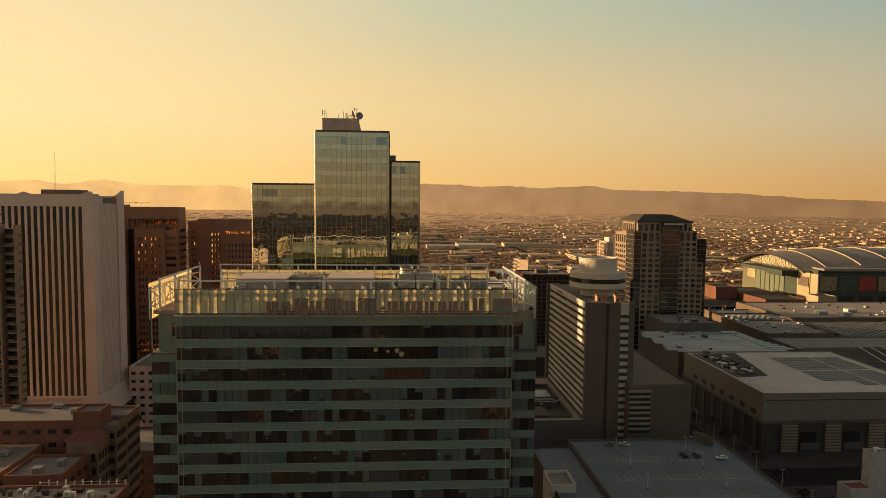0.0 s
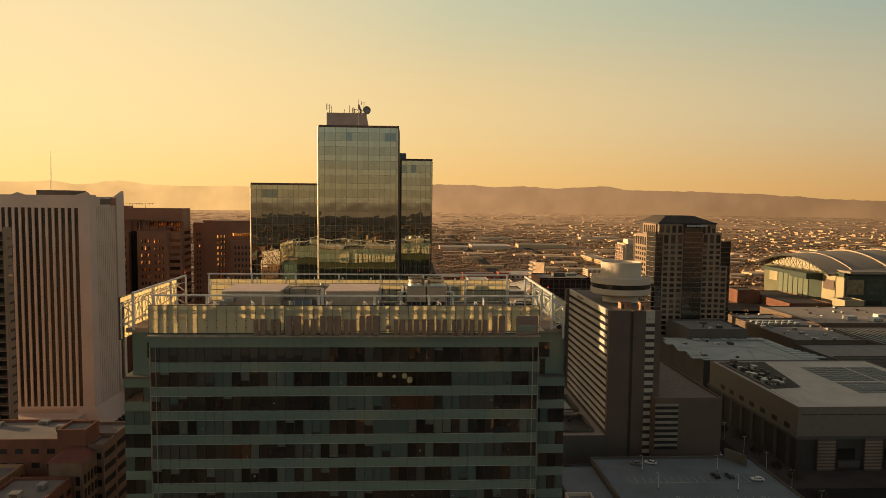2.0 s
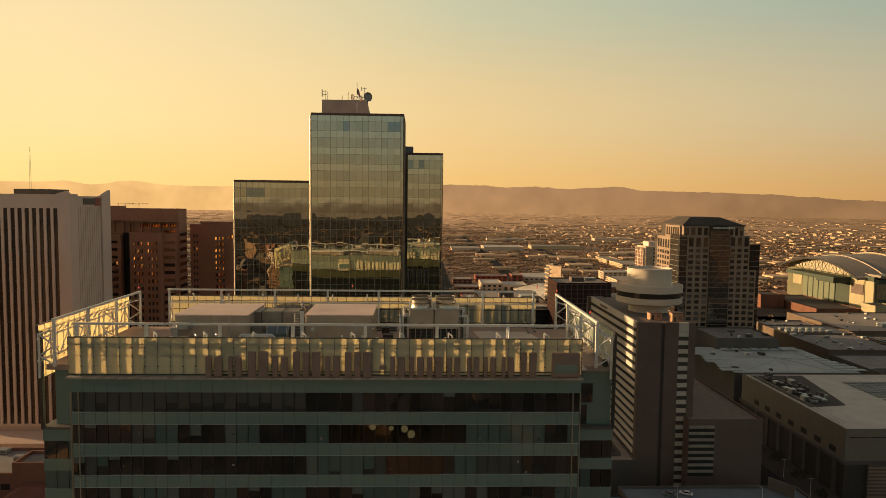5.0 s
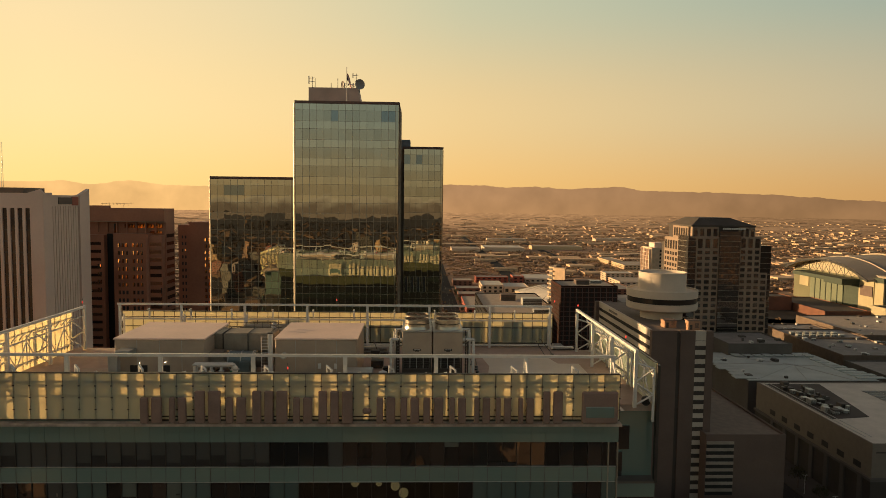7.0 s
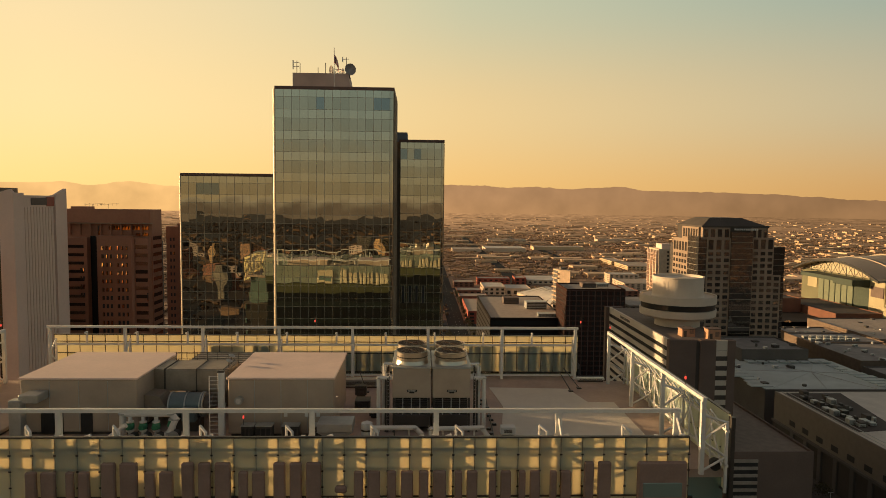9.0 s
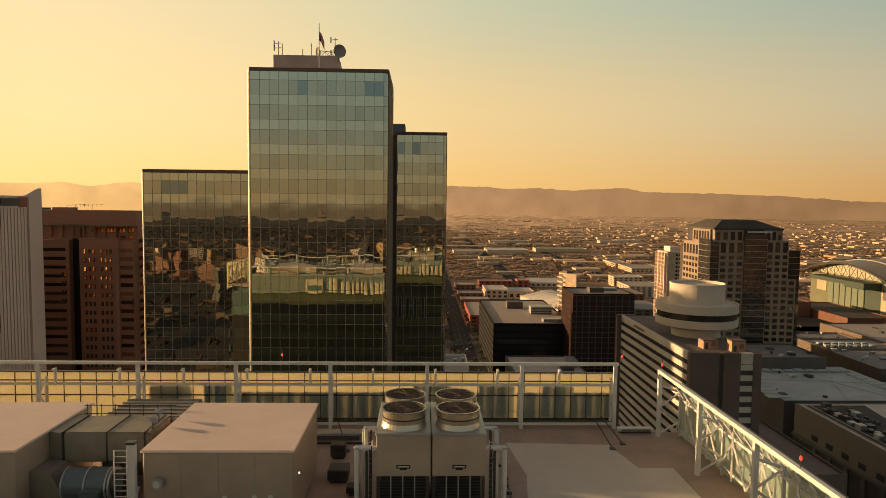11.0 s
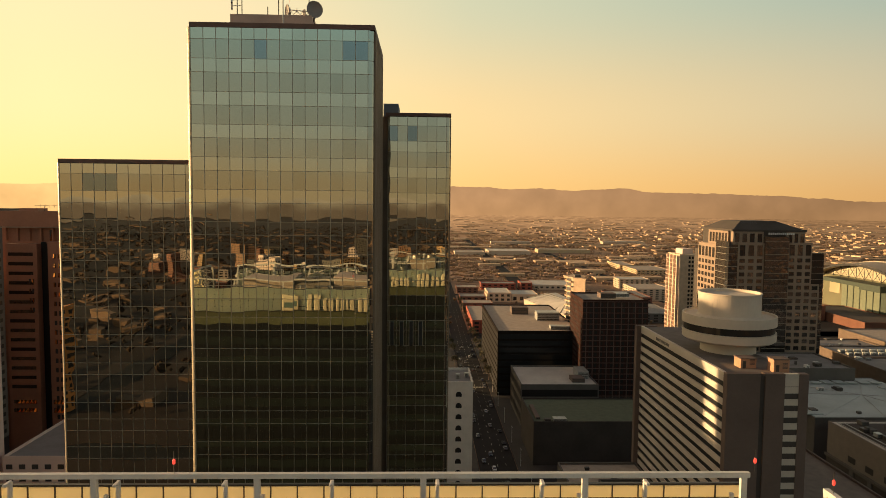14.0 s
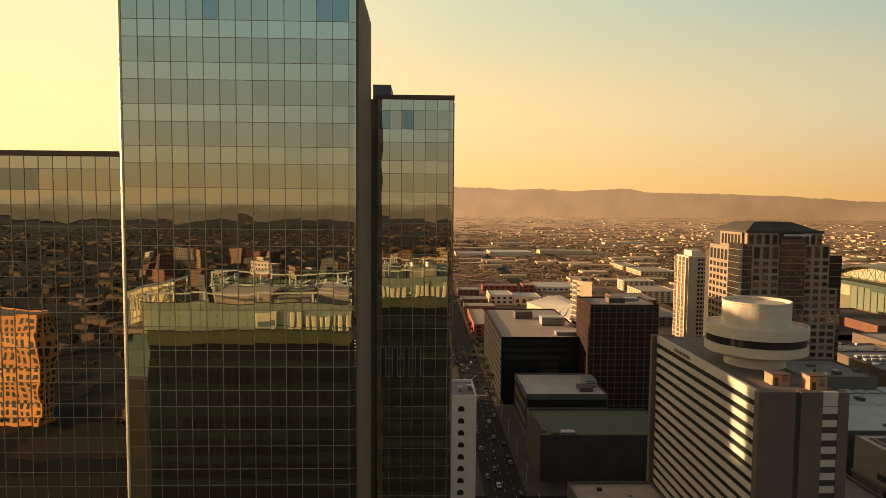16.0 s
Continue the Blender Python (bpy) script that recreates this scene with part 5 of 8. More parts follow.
top = part("rooftop_restaurant", turned(DX, DY, [(8.2, HT - 0.4), (8.2, 76.6), (12.8, 77.2), (13.7, 77.8), (13.8, 80.2), (13.2, 80.25), (13.2, 82.4), (13.8, 82.45), (13.8, 85.3), (13.3, 85.3), (13.3, 84.7), (9.6, 84.7), (9.3, 85.2)], 72), DRUM, hotel, "cream round restaurant ring")
part("window_ring", turned(DX, DY, [(13.3, 80.3), (13.3, 82.4)], 72, False), DARK_GLASS, top, "dark band of windows")
part("drum", turned(DX, DY, [(9.2, 84.8), (9.2, 91.6), (9.35, 91.7), (9.35, 92.1), (8.9, 92.1), (8.9, 91.2), (0.5, 91.2)], 64), DRUM, hotel, "cream drum wall")
for i in range(5):
    a = math.radians(214 + i * 3.2)
    part("drum_groove", bar(bmesh.new(), (DX + 9.21 * math.cos(a), DY + 9.21 * math.sin(a), 85.2), (DX + 9.21 * math.cos(a), DY + 9.21 * math.sin(a), 90.6), 0.045), HOTEL_WHITE, top)
ROSE_RENDER = material("red_tan_render", (0.5, 0.28, 0.165), 0.8, vary=0.12, scale=0.5)
for x, y, w, d, h in ((92.4, 298.0, 4.4, 4, 2.3), (99.4, 293.5, 4.3, 3.4, 3.1)):
    r_ = thing("stair_house", (x, y, HT - 0.35), "small brown rooftop stair house", "roof house", "houses on the hotel roof")
    part("wall", blocks((x, y, HT - 0.35, x + w, y + d, HT + h)), ROSE_RENDER, r_)
    part("lid", blocks((x - 0.2, y - 0.2, HT + h, x + w + 0.2, y + d + 0.2, HT + h + 0.25)), HOTEL_BROWN, r_)
    part("door", blocks((x + 0.6, y - 0.05, HT - 0.3, x + 1.5, y + 0.02, HT + 1.7)), DARK_STEEL, r_)
    for k in range(5 if w > 4.2 else 0):
        part("louvre", blocks((x + w - 1.9, y - 0.08, HT + 0.7 + k * 0.34, x + w - 0.5, y + 0.02, HT + 0.9 + k * 0.34)), HOTEL_BROWN, r_)


# ---- the granite tower with the stepped crown ----
stepped = thing("stepped_tower", (210, 535, 0), "grey granite tower with stepped shoulders and hipped crown", "office tower")


STEP_GLASS = mirror_glass("brown_tinted_glass", (0.55, 0.5, 0.45), (0.02, 0.017, 0.015), 0.06, 0.3, 0.04, 0.3, 0.7)


def punched(parent, x0, x1, y, z0, z1, nx, pitch=3.9, w=0.62, h=0.58, tall=False):
    """A stone front towards -y with rows of punched windows, the top row double-height if tall."""
    g = part("stone_front", blocks((x0, y, 0, x1, y + 3, z1)), BOA_STONE, parent)
    dx = (x1 - x0) / nx
    rows, ztop = [], z1 - 1.2
    while ztop - pitch > z0:
        step = pitch * 2 if tall and ztop > z1 - 2 else pitch
        lo = ztop - step + pitch * (1 - h)
        for i in range(nx):
            xa = x0 + dx * (i + (1 - w) / 2)
            rows.append((xa, y - 0.05, lo, xa + dx * w, y + 0.2, ztop))
            if step > pitch:
                rows.append((xa - 0.02, y - 0.12, lo + step * 0.42, xa + dx * w + 0.02, y - 0.06, lo + step * 0.42 + 0.25))
        ztop -= step
    many("window_grid", rows, STEP_GLASS, g)
    return g


part("core", blocks((187, 513, 0, 245, 560, 91), (190.5, 513, 91, 234, 556, 104)), DARK_CONC, stepped)
punched(stepped, 192.5, 208.5, 510, 4, 97, 3, 4.1, tall=True)
part("glass_bay", blocks((187, 510.4, 0, 192.5, 513, 96)), STEP_GLASS, stepped, "dark glass corner bay")
punched(stepped, 223, 237.8, 510, 4, 97.5, 3, 4.1, tall=True)
part("glass_bay", blocks((208.5, 509, 0, 223, 513, 101)), STEP_GLASS, stepped, "dark glass centre bay")
for k in range(26):
    part("bay_line", blocks((208.5, 508.9, 3 + k * 3.8, 223, 509.05, 3.2 + k * 3.8)), MULLION, stepped)
punched(stepped, 237.8, 243.4, 510.6, 4, 72.5, 1, 4.1)
part("glass_corner", blocks((237.9, 513.7, 0, 245.9, 558, 91.2), (237.9, 511.2, 72.6, 245.9, 513.6, 91.2), (243.5, 511.2, 0, 245.9, 513.6, 72.5)), STEP_GLASS, stepped)
for k in range(23):
    part("bay_line", blocks((237.9 if k > 17 else 243.5, 511.1, 3 + k * 3.8, 246.0, 511.25, 3.16 + k * 3.8)), MULLION, stepped)
part("glass_corner", prism([(187, 510.3), (187.2, 525), (185.7, 525), (185.9, 512)], 0, 98), STEP_GLASS, stepped)
for k in range(25):
    part("bay_line", blocks((185.55, 510.2, 3 + k * 3.8, 192.5, 525, 3.22 + k * 3.8)), MULLION, stepped)
flank = part("stone_flank", blocks((185.6, 525, 0, 187, 551, 95.6)), BOA_STONE, stepped)
many("window_grid", [(185.5, 526.5 + i * 5.0, 93.3 - k * 4.1 - (6.2 if k == 0 else 2.4), 185.75, 529.7 + i * 5.0, 93.3 - k * 4.1) for k in range(22) if k != 1 for i in range(5)], STEP_GLASS, flank)
upper = part("stone_flank", blocks((189.4, 517, 95, 190.5, 545, 104)), BOA_STONE, stepped)
many("window_grid", [(189.3, 518.6 + i * 4.3, 96.6, 189.55, 521.4 + i * 4.3, 102.6) for i in range(6)], STEP_GLASS, upper)
punched(stepped, 190, 208.5, 511.5, 96, 104, 4, 6.6, 0.6, 0.8)
punched(stepped, 223, 234, 511.5, 96, 104, 3, 6.6, 0.6, 0.8)
part("crown_band", blocks((189, 511, 104, 234.6, 556, 105.2)), DARK_CONC, stepped)
part("crown", prism([(190, 512), (233, 512), (233, 555), (190, 555)], 105.2, 110.2, [(198, 520), (220, 520), (220, 545), (198, 545)]), DARK_CONC, stepped, "dark hipped crown")
for i in range(22):
    part("crown_rib", beam(bmesh.new(), (193.6 + i * 1.6, 513.2, 105.6), (199 + i * 1.0, 519.6, 110.0), 0.16), DARK_STEEL, stepped)
part("name_bars", blocks(*[(211 + i * 1.25, 510.8, 102.2, 211.9 + i * 1.25, 510.95, 103.4) for i in range(13)]), WHITE_STEEL, stepped, "row of small pale sign bars")

slim = thing("apartment_tower", (208, 630, 0), "slim white apartment tower with balconies", "apartment tower")
part("body", blocks((200, 619, 0, 215.5, 643, 82)), material("white_stucco_wall", (0.66, 0.53, 0.38), 0.8), slim)
part("roof_house", blocks((204, 624, 82, 212, 638, 86)), WHITE_STONE, slim)
many("slabs", [(198.4, 620, 4 + k * 3.2, 206, 642, 4.4 + k * 3.2) for k in range(24)], WHITE_STONE, slim)
many("window_grid", [(207 + i * 2.4, 618.92, 5 + k * 3.2, 208.6 + i * 2.4, 619.02, 6.9 + k * 3.2) for k in range(24) for i in range(3)], DARK_GLASS, slim)
for y in (620, 627, 634, 641.5):
    part("pier", blocks((198.2, y, 0, 200, y + 0.5, 81)), WHITE_STONE, slim)

lattice_mast = thing("lattice_mast", (-153.2, 313, 117), "thin lattice radio mast on a tower roof", "radio mast")
for dx, dy in ((-0.4, -0.4), (0.4, -0.4), (0.0, 0.4)):
    part("leg", bar(bmesh.new(), (-153.2 + dx, 313 + dy, 117), (-153.2 + dx * 0.3, 313 + dy * 0.3, 139), 0.04, 5), GALV, lattice_mast)
for k in range(11):
    part("rung", bar(bmesh.new(), (-153.6 + 0.028 * k, 312.6, 118 + k * 1.9), (-152.8 - 0.028 * k, 312.6, 119 + k * 1.9), 0.025, 4), GALV, lattice_mast)
for x, y in ((-156, 404), (-150, 407)):
    am = thing("roof_aerial", (x, y, 113.9), "low spidery aerial frame on a tower roof", "aerial", "aerials on the brown tower")
    part("pole", bar(bmesh.new(), (x, y, 113.9), (x, y, 116.2), 0.08), DARK_STEEL, am)
    part("boom", bar(bmesh.new(), (x - 4, y, 116.0), (x + 5, y, 116.4), 0.07), DARK_STEEL, am)
    for i in range(5):
        part("tine", bar(bmesh.new(), (x - 3.5 + i * 1.9, y, 115.3), (x - 3.5 + i * 1.9, y, 116.6), 0.05), DARK_STEEL, am)


# ---- lower buildings round about ----
def plain_block(name, x0, y0, x1, y1, z, wall, roof, label, category="building", storeys=0, glass=None, gap=0.55, every=0, rim=0.9):
    """A flat-roofed building with parapet, roof sheet and bands or single windows on its front and flanks."""
    t = thing(name, ((x0 + x1) / 2, (y0 + y1) / 2, 0), label, category)
    part("wall", blocks((x0, y0, 0, x1, y1, z - rim)), wall, t)
    roofed(t, x0, y0, x1, y1, z, roof, wall, rim)
    if storeys:
        h = (z - rim - 1.5) / storeys
        rows = []
        for k in range(storeys):
            za, zb = 1.0 + k * h + h * (1 - gap) / 2, 1.0 + k * h + h * (1 + gap) / 2
            if every:
                n = max(1, int((x1 - x0) / every))
                w = (x1 - x0) / n
                for ya, yb in ((y0 - 0.06, y0 + 0.1), (y1 - 0.1, y1 + 0.06)):
                    rows += [(x0 + i * w + w * 0.25, ya, za, x0 + (i + 1) * w - w * 0.25, yb, zb) for i in range(n)]
                n = max(1, int((y1 - y0) / every))
                w = (y1 - y0) / n
                for xa, xb in ((x0 - 0.06, x0 + 0.1), (x1 - 0.1, x1 + 0.06)):
                    rows += [(xa, y0 + i * w + w * 0.25, za, xb, y0 + (i + 1) * w - w * 0.25, zb) for i in range(n)]
            else:
                rows += [(x0 + 0.6, y0 - 0.06, za, x1 - 0.6, y0 + 0.1, zb), (x0 - 0.06, y0 + 0.6, za, x0 + 0.1, y1 - 0.6, zb), (x1 - 0.1, y0 + 0.6, za, x1 + 0.06, y1 - 0.6, zb)]
        many("window_grid", rows, glass or DARK_GLASS, t)
    return t


PALE_BLUE = material("pale_blue_roof_plate", (0.46, 0.5, 0.48), 0.7, vary=0.1, scale=0.1, fine=1.0)
BANDS = material("faded_cream_floor_band", (0.22, 0.145, 0.112), 0.8)
plain_block("arch_building", 7.5, 366.5, 23.1, 388.5, 51.2, material("white_painted_stucco", (0.72, 0.66, 0.58), 0.8, vary=0.06), ROOF_GREY, "white stucco building with rows of arched windows", rim=1.2)
plain_block("office_block", 50.6, 523.5, 103, 632, 40.8, material("black_stone_wall", (0.022, 0.018, 0.016), 0.9, spec=0.02), ROOF_TAN, "black-banded office block with white roof", storeys=9, gap=0.7, glass=BACK_PANE)
plain_block("red_grid_block", 97, 499, 135.4, 532, 64, material("dark_red_brown_wall", (0.055, 0.027, 0.022), 0.95, spec=0.05), ROOF_GREY, "dark red-brown gridded apartment block", storeys=19, gap=0.62, every=3.2)
plain_block("white_roof_block", 57, 467.5, 99, 510, 22.5, CONCRETE, ROOF_WHITE, "low concrete block with a white roof", storeys=3)
plain_block("green_roof_block", 54.6, 412.5, 112, 450, 20.5, DARK_CONC, material("green_roof_felt", (0.12, 0.14, 0.09), 0.9), "low dark block with a green felt roof")
plain_block("hall", 55, 286, 84.6, 361, 22, CONCRETE, ROOF_TAN, "low concrete hall beside the hotel")
plain_block("podium", 104, 285.5, 132.8, 362, 38, HOTEL_BROWN, material("brown_gravel_roof", (0.24, 0.19, 0.15), 0.9), "brown parking podium joined to the hotel", storeys=0)
plain_block("parking_garage", 71.5, 150, 134.5, 265.5, 20.9, CONCRETE, ROOF_BLUE, "concrete parking garage with rooftop deck", "parking garage", 6, gap=0.45)
plain_block("garage_annex", 55, 150, 71.4, 262, 19.6, DARK_CONC, ROOF_BLUE, "lower dark annex beside the garage")
conv = plain_block("convention_hall", 175.3, 300.5, 268, 388, 29.0, material("beige_panel_wall", (0.22, 0.185, 0.15), 0.8, vary=0.06), ROOF_WHITE, "large beige convention hall with solar roof", "convention hall", rim=0.5)
plain_block("convention_annex", 177.5, 401, 250, 470, 26, CONCRETE, PALE_BLUE, "convention annex with a folded blue-grey roof", "convention hall", rim=0.4)
plain_block("roof_pavilion", 194.8, 461.5, 235.4, 500, 33.2, CONCRETE, ROOF_GREY, "boxy roof pavilion of the convention hall")
plain_block("convention_wing", 275, 424, 440, 470, 21, CONCRETE, ROOF_GREY, "long grey-roofed convention hall wing", "convention hall")
plain_block("brick_block", -150, 200, -95, 217, 53.2, BRICK, ROOF_GREY, "red-brown brick block with grey roof", storeys=13, gap=0.36, every=4)
plain_block("brick_stair_tower", -94.8, 199, -87.2, 207, 56.2, BRICK, ROOF_GREY, "dark red brick stair tower above the roofs")
plain_block("banded_block", -94.6, 207.2, -82.7, 217.5, 52.2, BANDS, ROOF_GREY, "dark brick block with pale floor bands", storeys=13, gap=0.45)
plain_block("banded_block", -87.0, 199.2, -82.7, 207, 51.9, BANDS, ROOF_GREY, "dark brick block with pale floor bands", storeys=13, gap=0.45)
plain_block("grey_roof_block", -101.5, 175.5, -86.8, 190.2, 46.8, BRICK, ROOF_GREY, "lower brick block with stepped grey roof", storeys=11, gap=0.4, every=3.5)
plain_block("grey_roof_block", -135, 176, -104.2, 199.8, 46.4, material("orange_tan_render", (0.52, 0.31, 0.18), 0.85), ROOF_GREY, "tan rendered block with grey roof", storeys=11, gap=0.4, every=3.5)
plain_block("corner_block", -101, 146, -66.8, 167.5, 47.6, BRICK, ROOF_TAN, "brick block with crowded rooftop machines", storeys=9, gap=0.4, every=3.5)
plain_block("white_low_block", -128, 326, -100, 362, 38, WHITE_STONE, ROOF_GREY, "white low block with small windows", storeys=9, gap=0.4, every=4)
plain_block("low_shop_block", -82, 226, -74, 262, 22, BRICK, ROOF_GREY, "low brick shop block", storeys=5, gap=0.4, every=3.5)
plain_block("low_shop_block", -118, 236, -84, 262, 30, CONCRETE, ROOF_GREY, "grey concrete office block below the towers", storeys=7, gap=0.4, every=3.5)
hip = thing("hipped_house", (-92, 193, 0), "brick block under a red tiled hipped roof", "building")
part("wall", blocks((-93.0, 190.8, 0, -84.4, 198.9, 50.2)), material("tan_brick", (0.24, 0.16, 0.11), 0.85), hip)
part("roof", prism([(-93.4, 190.4), (-83.9, 190.4), (-84.6, 199.0), (-93.8, 199.0)], 50.2, 51.8, [(-90.5, 195.5), (-87, 195.5), (-87, 197.5), (-90.5, 197.5)]), material("red_roof_tile", (0.2, 0.07, 0.05), 0.8), hip)
many("window_grid", [(-84.42, 191.6 + i * 1.9, 6 + k * 3.8, -84.28, 192.6 + i * 1.9, 8.4 + k * 3.8) for i in range(4) for k in range(11)] + [(-92.2 + i * 2.0, 190.7, 6 + k * 3.8, -91.1 + i * 2.0, 190.9, 8.4 + k * 3.8) for i in range(4) for k in range(11)], DARK_GLASS, hip)
orange = plain_block("orange_block", -236, -90, -194, -78, 60, material("orange_tan_stone", (0.72, 0.28, 0.07), 0.7), ROOF_GREY, "tan stone office block glowing in low sun", storeys=14, gap=0.62, every=4)


orange.matrix_basis = Matrix.Translation((-215, -84, 0)) @ Matrix.Rotation(radians(15), 4, "Z")
# unseen blocks added behind the towers, in the way of the low sun
plain_block("wide_office_block", -262, 345, -202, 439.8, 86, CONCRETE, ROOF_GREY, "broad unseen block added to stop the low sun", storeys=18, gap=0.45, every=4)
plain_block("wide_office_block", -262, 472.2, -202, 612, 86, CONCRETE, ROOF_GREY, "broad unseen block added to stop the low sun", storeys=18, gap=0.45, every=4)
plain_block("tall_office_block", -262, 440, -204, 472, 114, CONCRETE, ROOF_GREY, "tall unseen block added to shade the hotel wall", storeys=26, gap=0.45, every=4)
GOLD = material("golden_tan_stone", (0.38, 0.23, 0.11), 0.75)
RUST = material("rust_brown_render", (0.3, 0.16, 0.09), 0.8)
rg = random.Random(5)
for i in range(70):
    y = -420 - 700 * rg.random()
    x, h = rg.uniform(-0.4, 0.22) * (260 - y) - 10, rg.uniform(12, 44)
    if rg.random() < 0.3 and x > -140:
        h += 18
    w, d = rg.uniform(9, 30), rg.uniform(9, 18)
    g = plain_block("tan_block", x - w / 2, y - d / 2, x + w / 2, y + d / 2, h, rg.choice((GOLD, BRICK, RUST, CONCRETE, WHITE_STONE)), ROOF_GREY, "mid-rise block catching low sun", storeys=int(h / 4), gap=0.55, every=3.5)
    g.matrix_basis = Matrix.Translation((x, y, 0)) @ Matrix.Rotation(radians(rg.uniform(-15, 45)), 4, "Z")
# one more unseen block, added to cast shade on the hotel's corner
plain_block("tall_office_block", -200, 338, -174, 391, 104, CONCRETE, ROOF_GREY, "tall unseen block added to shade the hotel's front corner", storeys=26, gap=0.45, every=4)
# white house and its red-roofed neighbour beyond the street
plain_block("white_block", 184.4, 240, 222, 244.5, 23.2, material("white_render", (0.5, 0.45, 0.4), 0.8), ROOF_GREY, "plain white rendered block with flat roof")
plain_block("red_roof_house", 171.0, 232, 180.6, 239.5, 12.4, material("white_render_low", (0.5, 0.45, 0.4), 0.8), material("red_roof_felt", (0.24, 0.08, 0.05), 0.9), "low white house with a red roof")
roof_box(187.5, 241.2, 22.3, 189.5, 243, 24.2, WHITE_STEEL)
slab_t = thing("sunlit_slab", (106, 560, 0), "tall narrow tan slab with balconies", "apartment tower")
TAN = material("tan_stucco_slab", (0.62, 0.44, 0.29), 0.8)
part("body", prism([(111.2, 552), (112.4, 555), (111, 578), (106, 576), (102.3, 568), (104.9, 560)], 0, 69.2), TAN, slab_t)
part("parapet", prism([(111.3, 551.8), (112.6, 554.9), (111.1, 578.3), (105.9, 576.2), (102.1, 568), (104.8, 559.9)], 69.2, 70.2), TAN, slab_t)
part("roof_house", blocks((106.5, 561, 70.2, 110.5, 569, 71.6)), CONCRETE, slab_t)
for k in range(20):
    z = 4 + k * 3.3
    bal = part("balcony", prism([(104.6, 560.4), (104.9, 560.4), (103.3, 568.6), (102.0, 568.2), (101.0, 567.6), (103.4, 560.2)], z, z + 1.0), TAN, slab_t)
    part("recess", prism([(104.75, 560.6), (104.9, 560.9), (102.6, 567.6), (102.3, 567.4)], z + 1.0, z + 2.9), BLACK, bal)
# low buildings along the far streets
RED = material("red_street_wall", (0.42, 0.1, 0.06), 0.8)
PALE = material("pale_sunlit_render", (0.66, 0.5, 0.36), 0.8, vary=0.06)
YELLOW = material("yellow_sunlit_render", (0.62, 0.46, 0.28), 0.8, vary=0.06)
for x0, y0, x1, y1, z, wall, roof, lab, st in (
    (84, 918, 112, 966, 12, PALE, ROOF_WHITE, "white boxy hall with flat roof", 2),
    (112.5, 918, 145, 960, 10, PALE, ROOF_WHITE, "lower white hall with flat roof", 1),
    (50, 722, 66, 812, 12.5, RED, ROOF_TAN, "long red street building with tan roof", 3),
    (49, 846, 82, 872, 10, BRICK, ROOF_TAN, "brown brick street block", 2),
    (49, 905, 80, 935, 9, BRICK, ROOF_GREY, "brown brick street block", 2),
    (50, 1000, 78, 1030, 8, BRICK, ROOF_TAN, "brown brick street block", 2),
    (86, 1038, 134, 1062, 9, RED, ROOF_GREY, "red-brown low block", 2),
    (140, 1030, 156, 1060, 11, RED, ROOF_TAN, "red-brown low block", 2),
    (160, 1042, 222, 1106, 6.5, PALE, ROOF_WHITE, "white flat-roofed sheds", 1),
    (80, 1668, 150, 1740, 7, PALE, ROOF_TAN, "long pale warehouse", 0),
    (160, 1672, 258, 1760, 10, PALE, ROOF_WHITE, "long white warehouse", 0),
    (290, 1752, 420, 1800, 9, YELLOW, ROOF_TAN, "long tan warehouse with brick front", 0),
    (210, 2100, 330, 2140, 8, PALE, ROOF_TAN, "long white warehouse", 0),
    (560, 2150, 690, 2190, 8, PALE, ROOF_TAN, "long white warehouse", 0),
    (286, 1058, 330, 1088, 14, PALE, ROOF_WHITE, "white apartment block with flat roof", 4),
    (272, 940, 318, 996, 15, PALE, ROOF_TAN, "white and tan apartment block", 5),
    (225, 870, 268, 930, 14, BRICK, ROOF_GREY, "dark brick block with flat roof", 4),
    (228, 780, 262, 850, 10, CONCRETE, ROOF_GREY, "grey low block with flat roof", 3),
    (371, 1342, 400, 1428, 9, YELLOW, ROOF_TAN, "yellow sunlit low block", 2),
    (376, 1256, 436, 1340, 8, YELLOW, ROOF_TAN, "yellow sunlit low block", 2)):
    plain_block("low_building", x0, y0, x1, y1, z, wall, roof, lab + " along a far street", "building", storeys=st, every=7, rim=0.6)


BROWN_LINE = material("dim_brown_floor_line", (0.17, 0.1, 0.08), 0.9)
many("floor_line_field", [(96.9, 498.6, 3.6 + k * 3.28, 135.5, 498.95, 3.95 + k * 3.28) for k in range(19)] + [(99 + i * 4.1, 498.8, 2, 99.5 + i * 4.1, 498.9, 63) for i in range(9)], BROWN_LINE, [o for o in scene.objects if o.name == "red_grid_block"][0])


# ---- the town that spreads to the hills ----
TAKEN = [(330, 640, 780, 960), (46, 650, 345, 1110), (76, 1660, 480, 1860), (205, 2095, 425, 2165), (515, 2145, 765, 2235), (366, 1250, 440, 1432)]


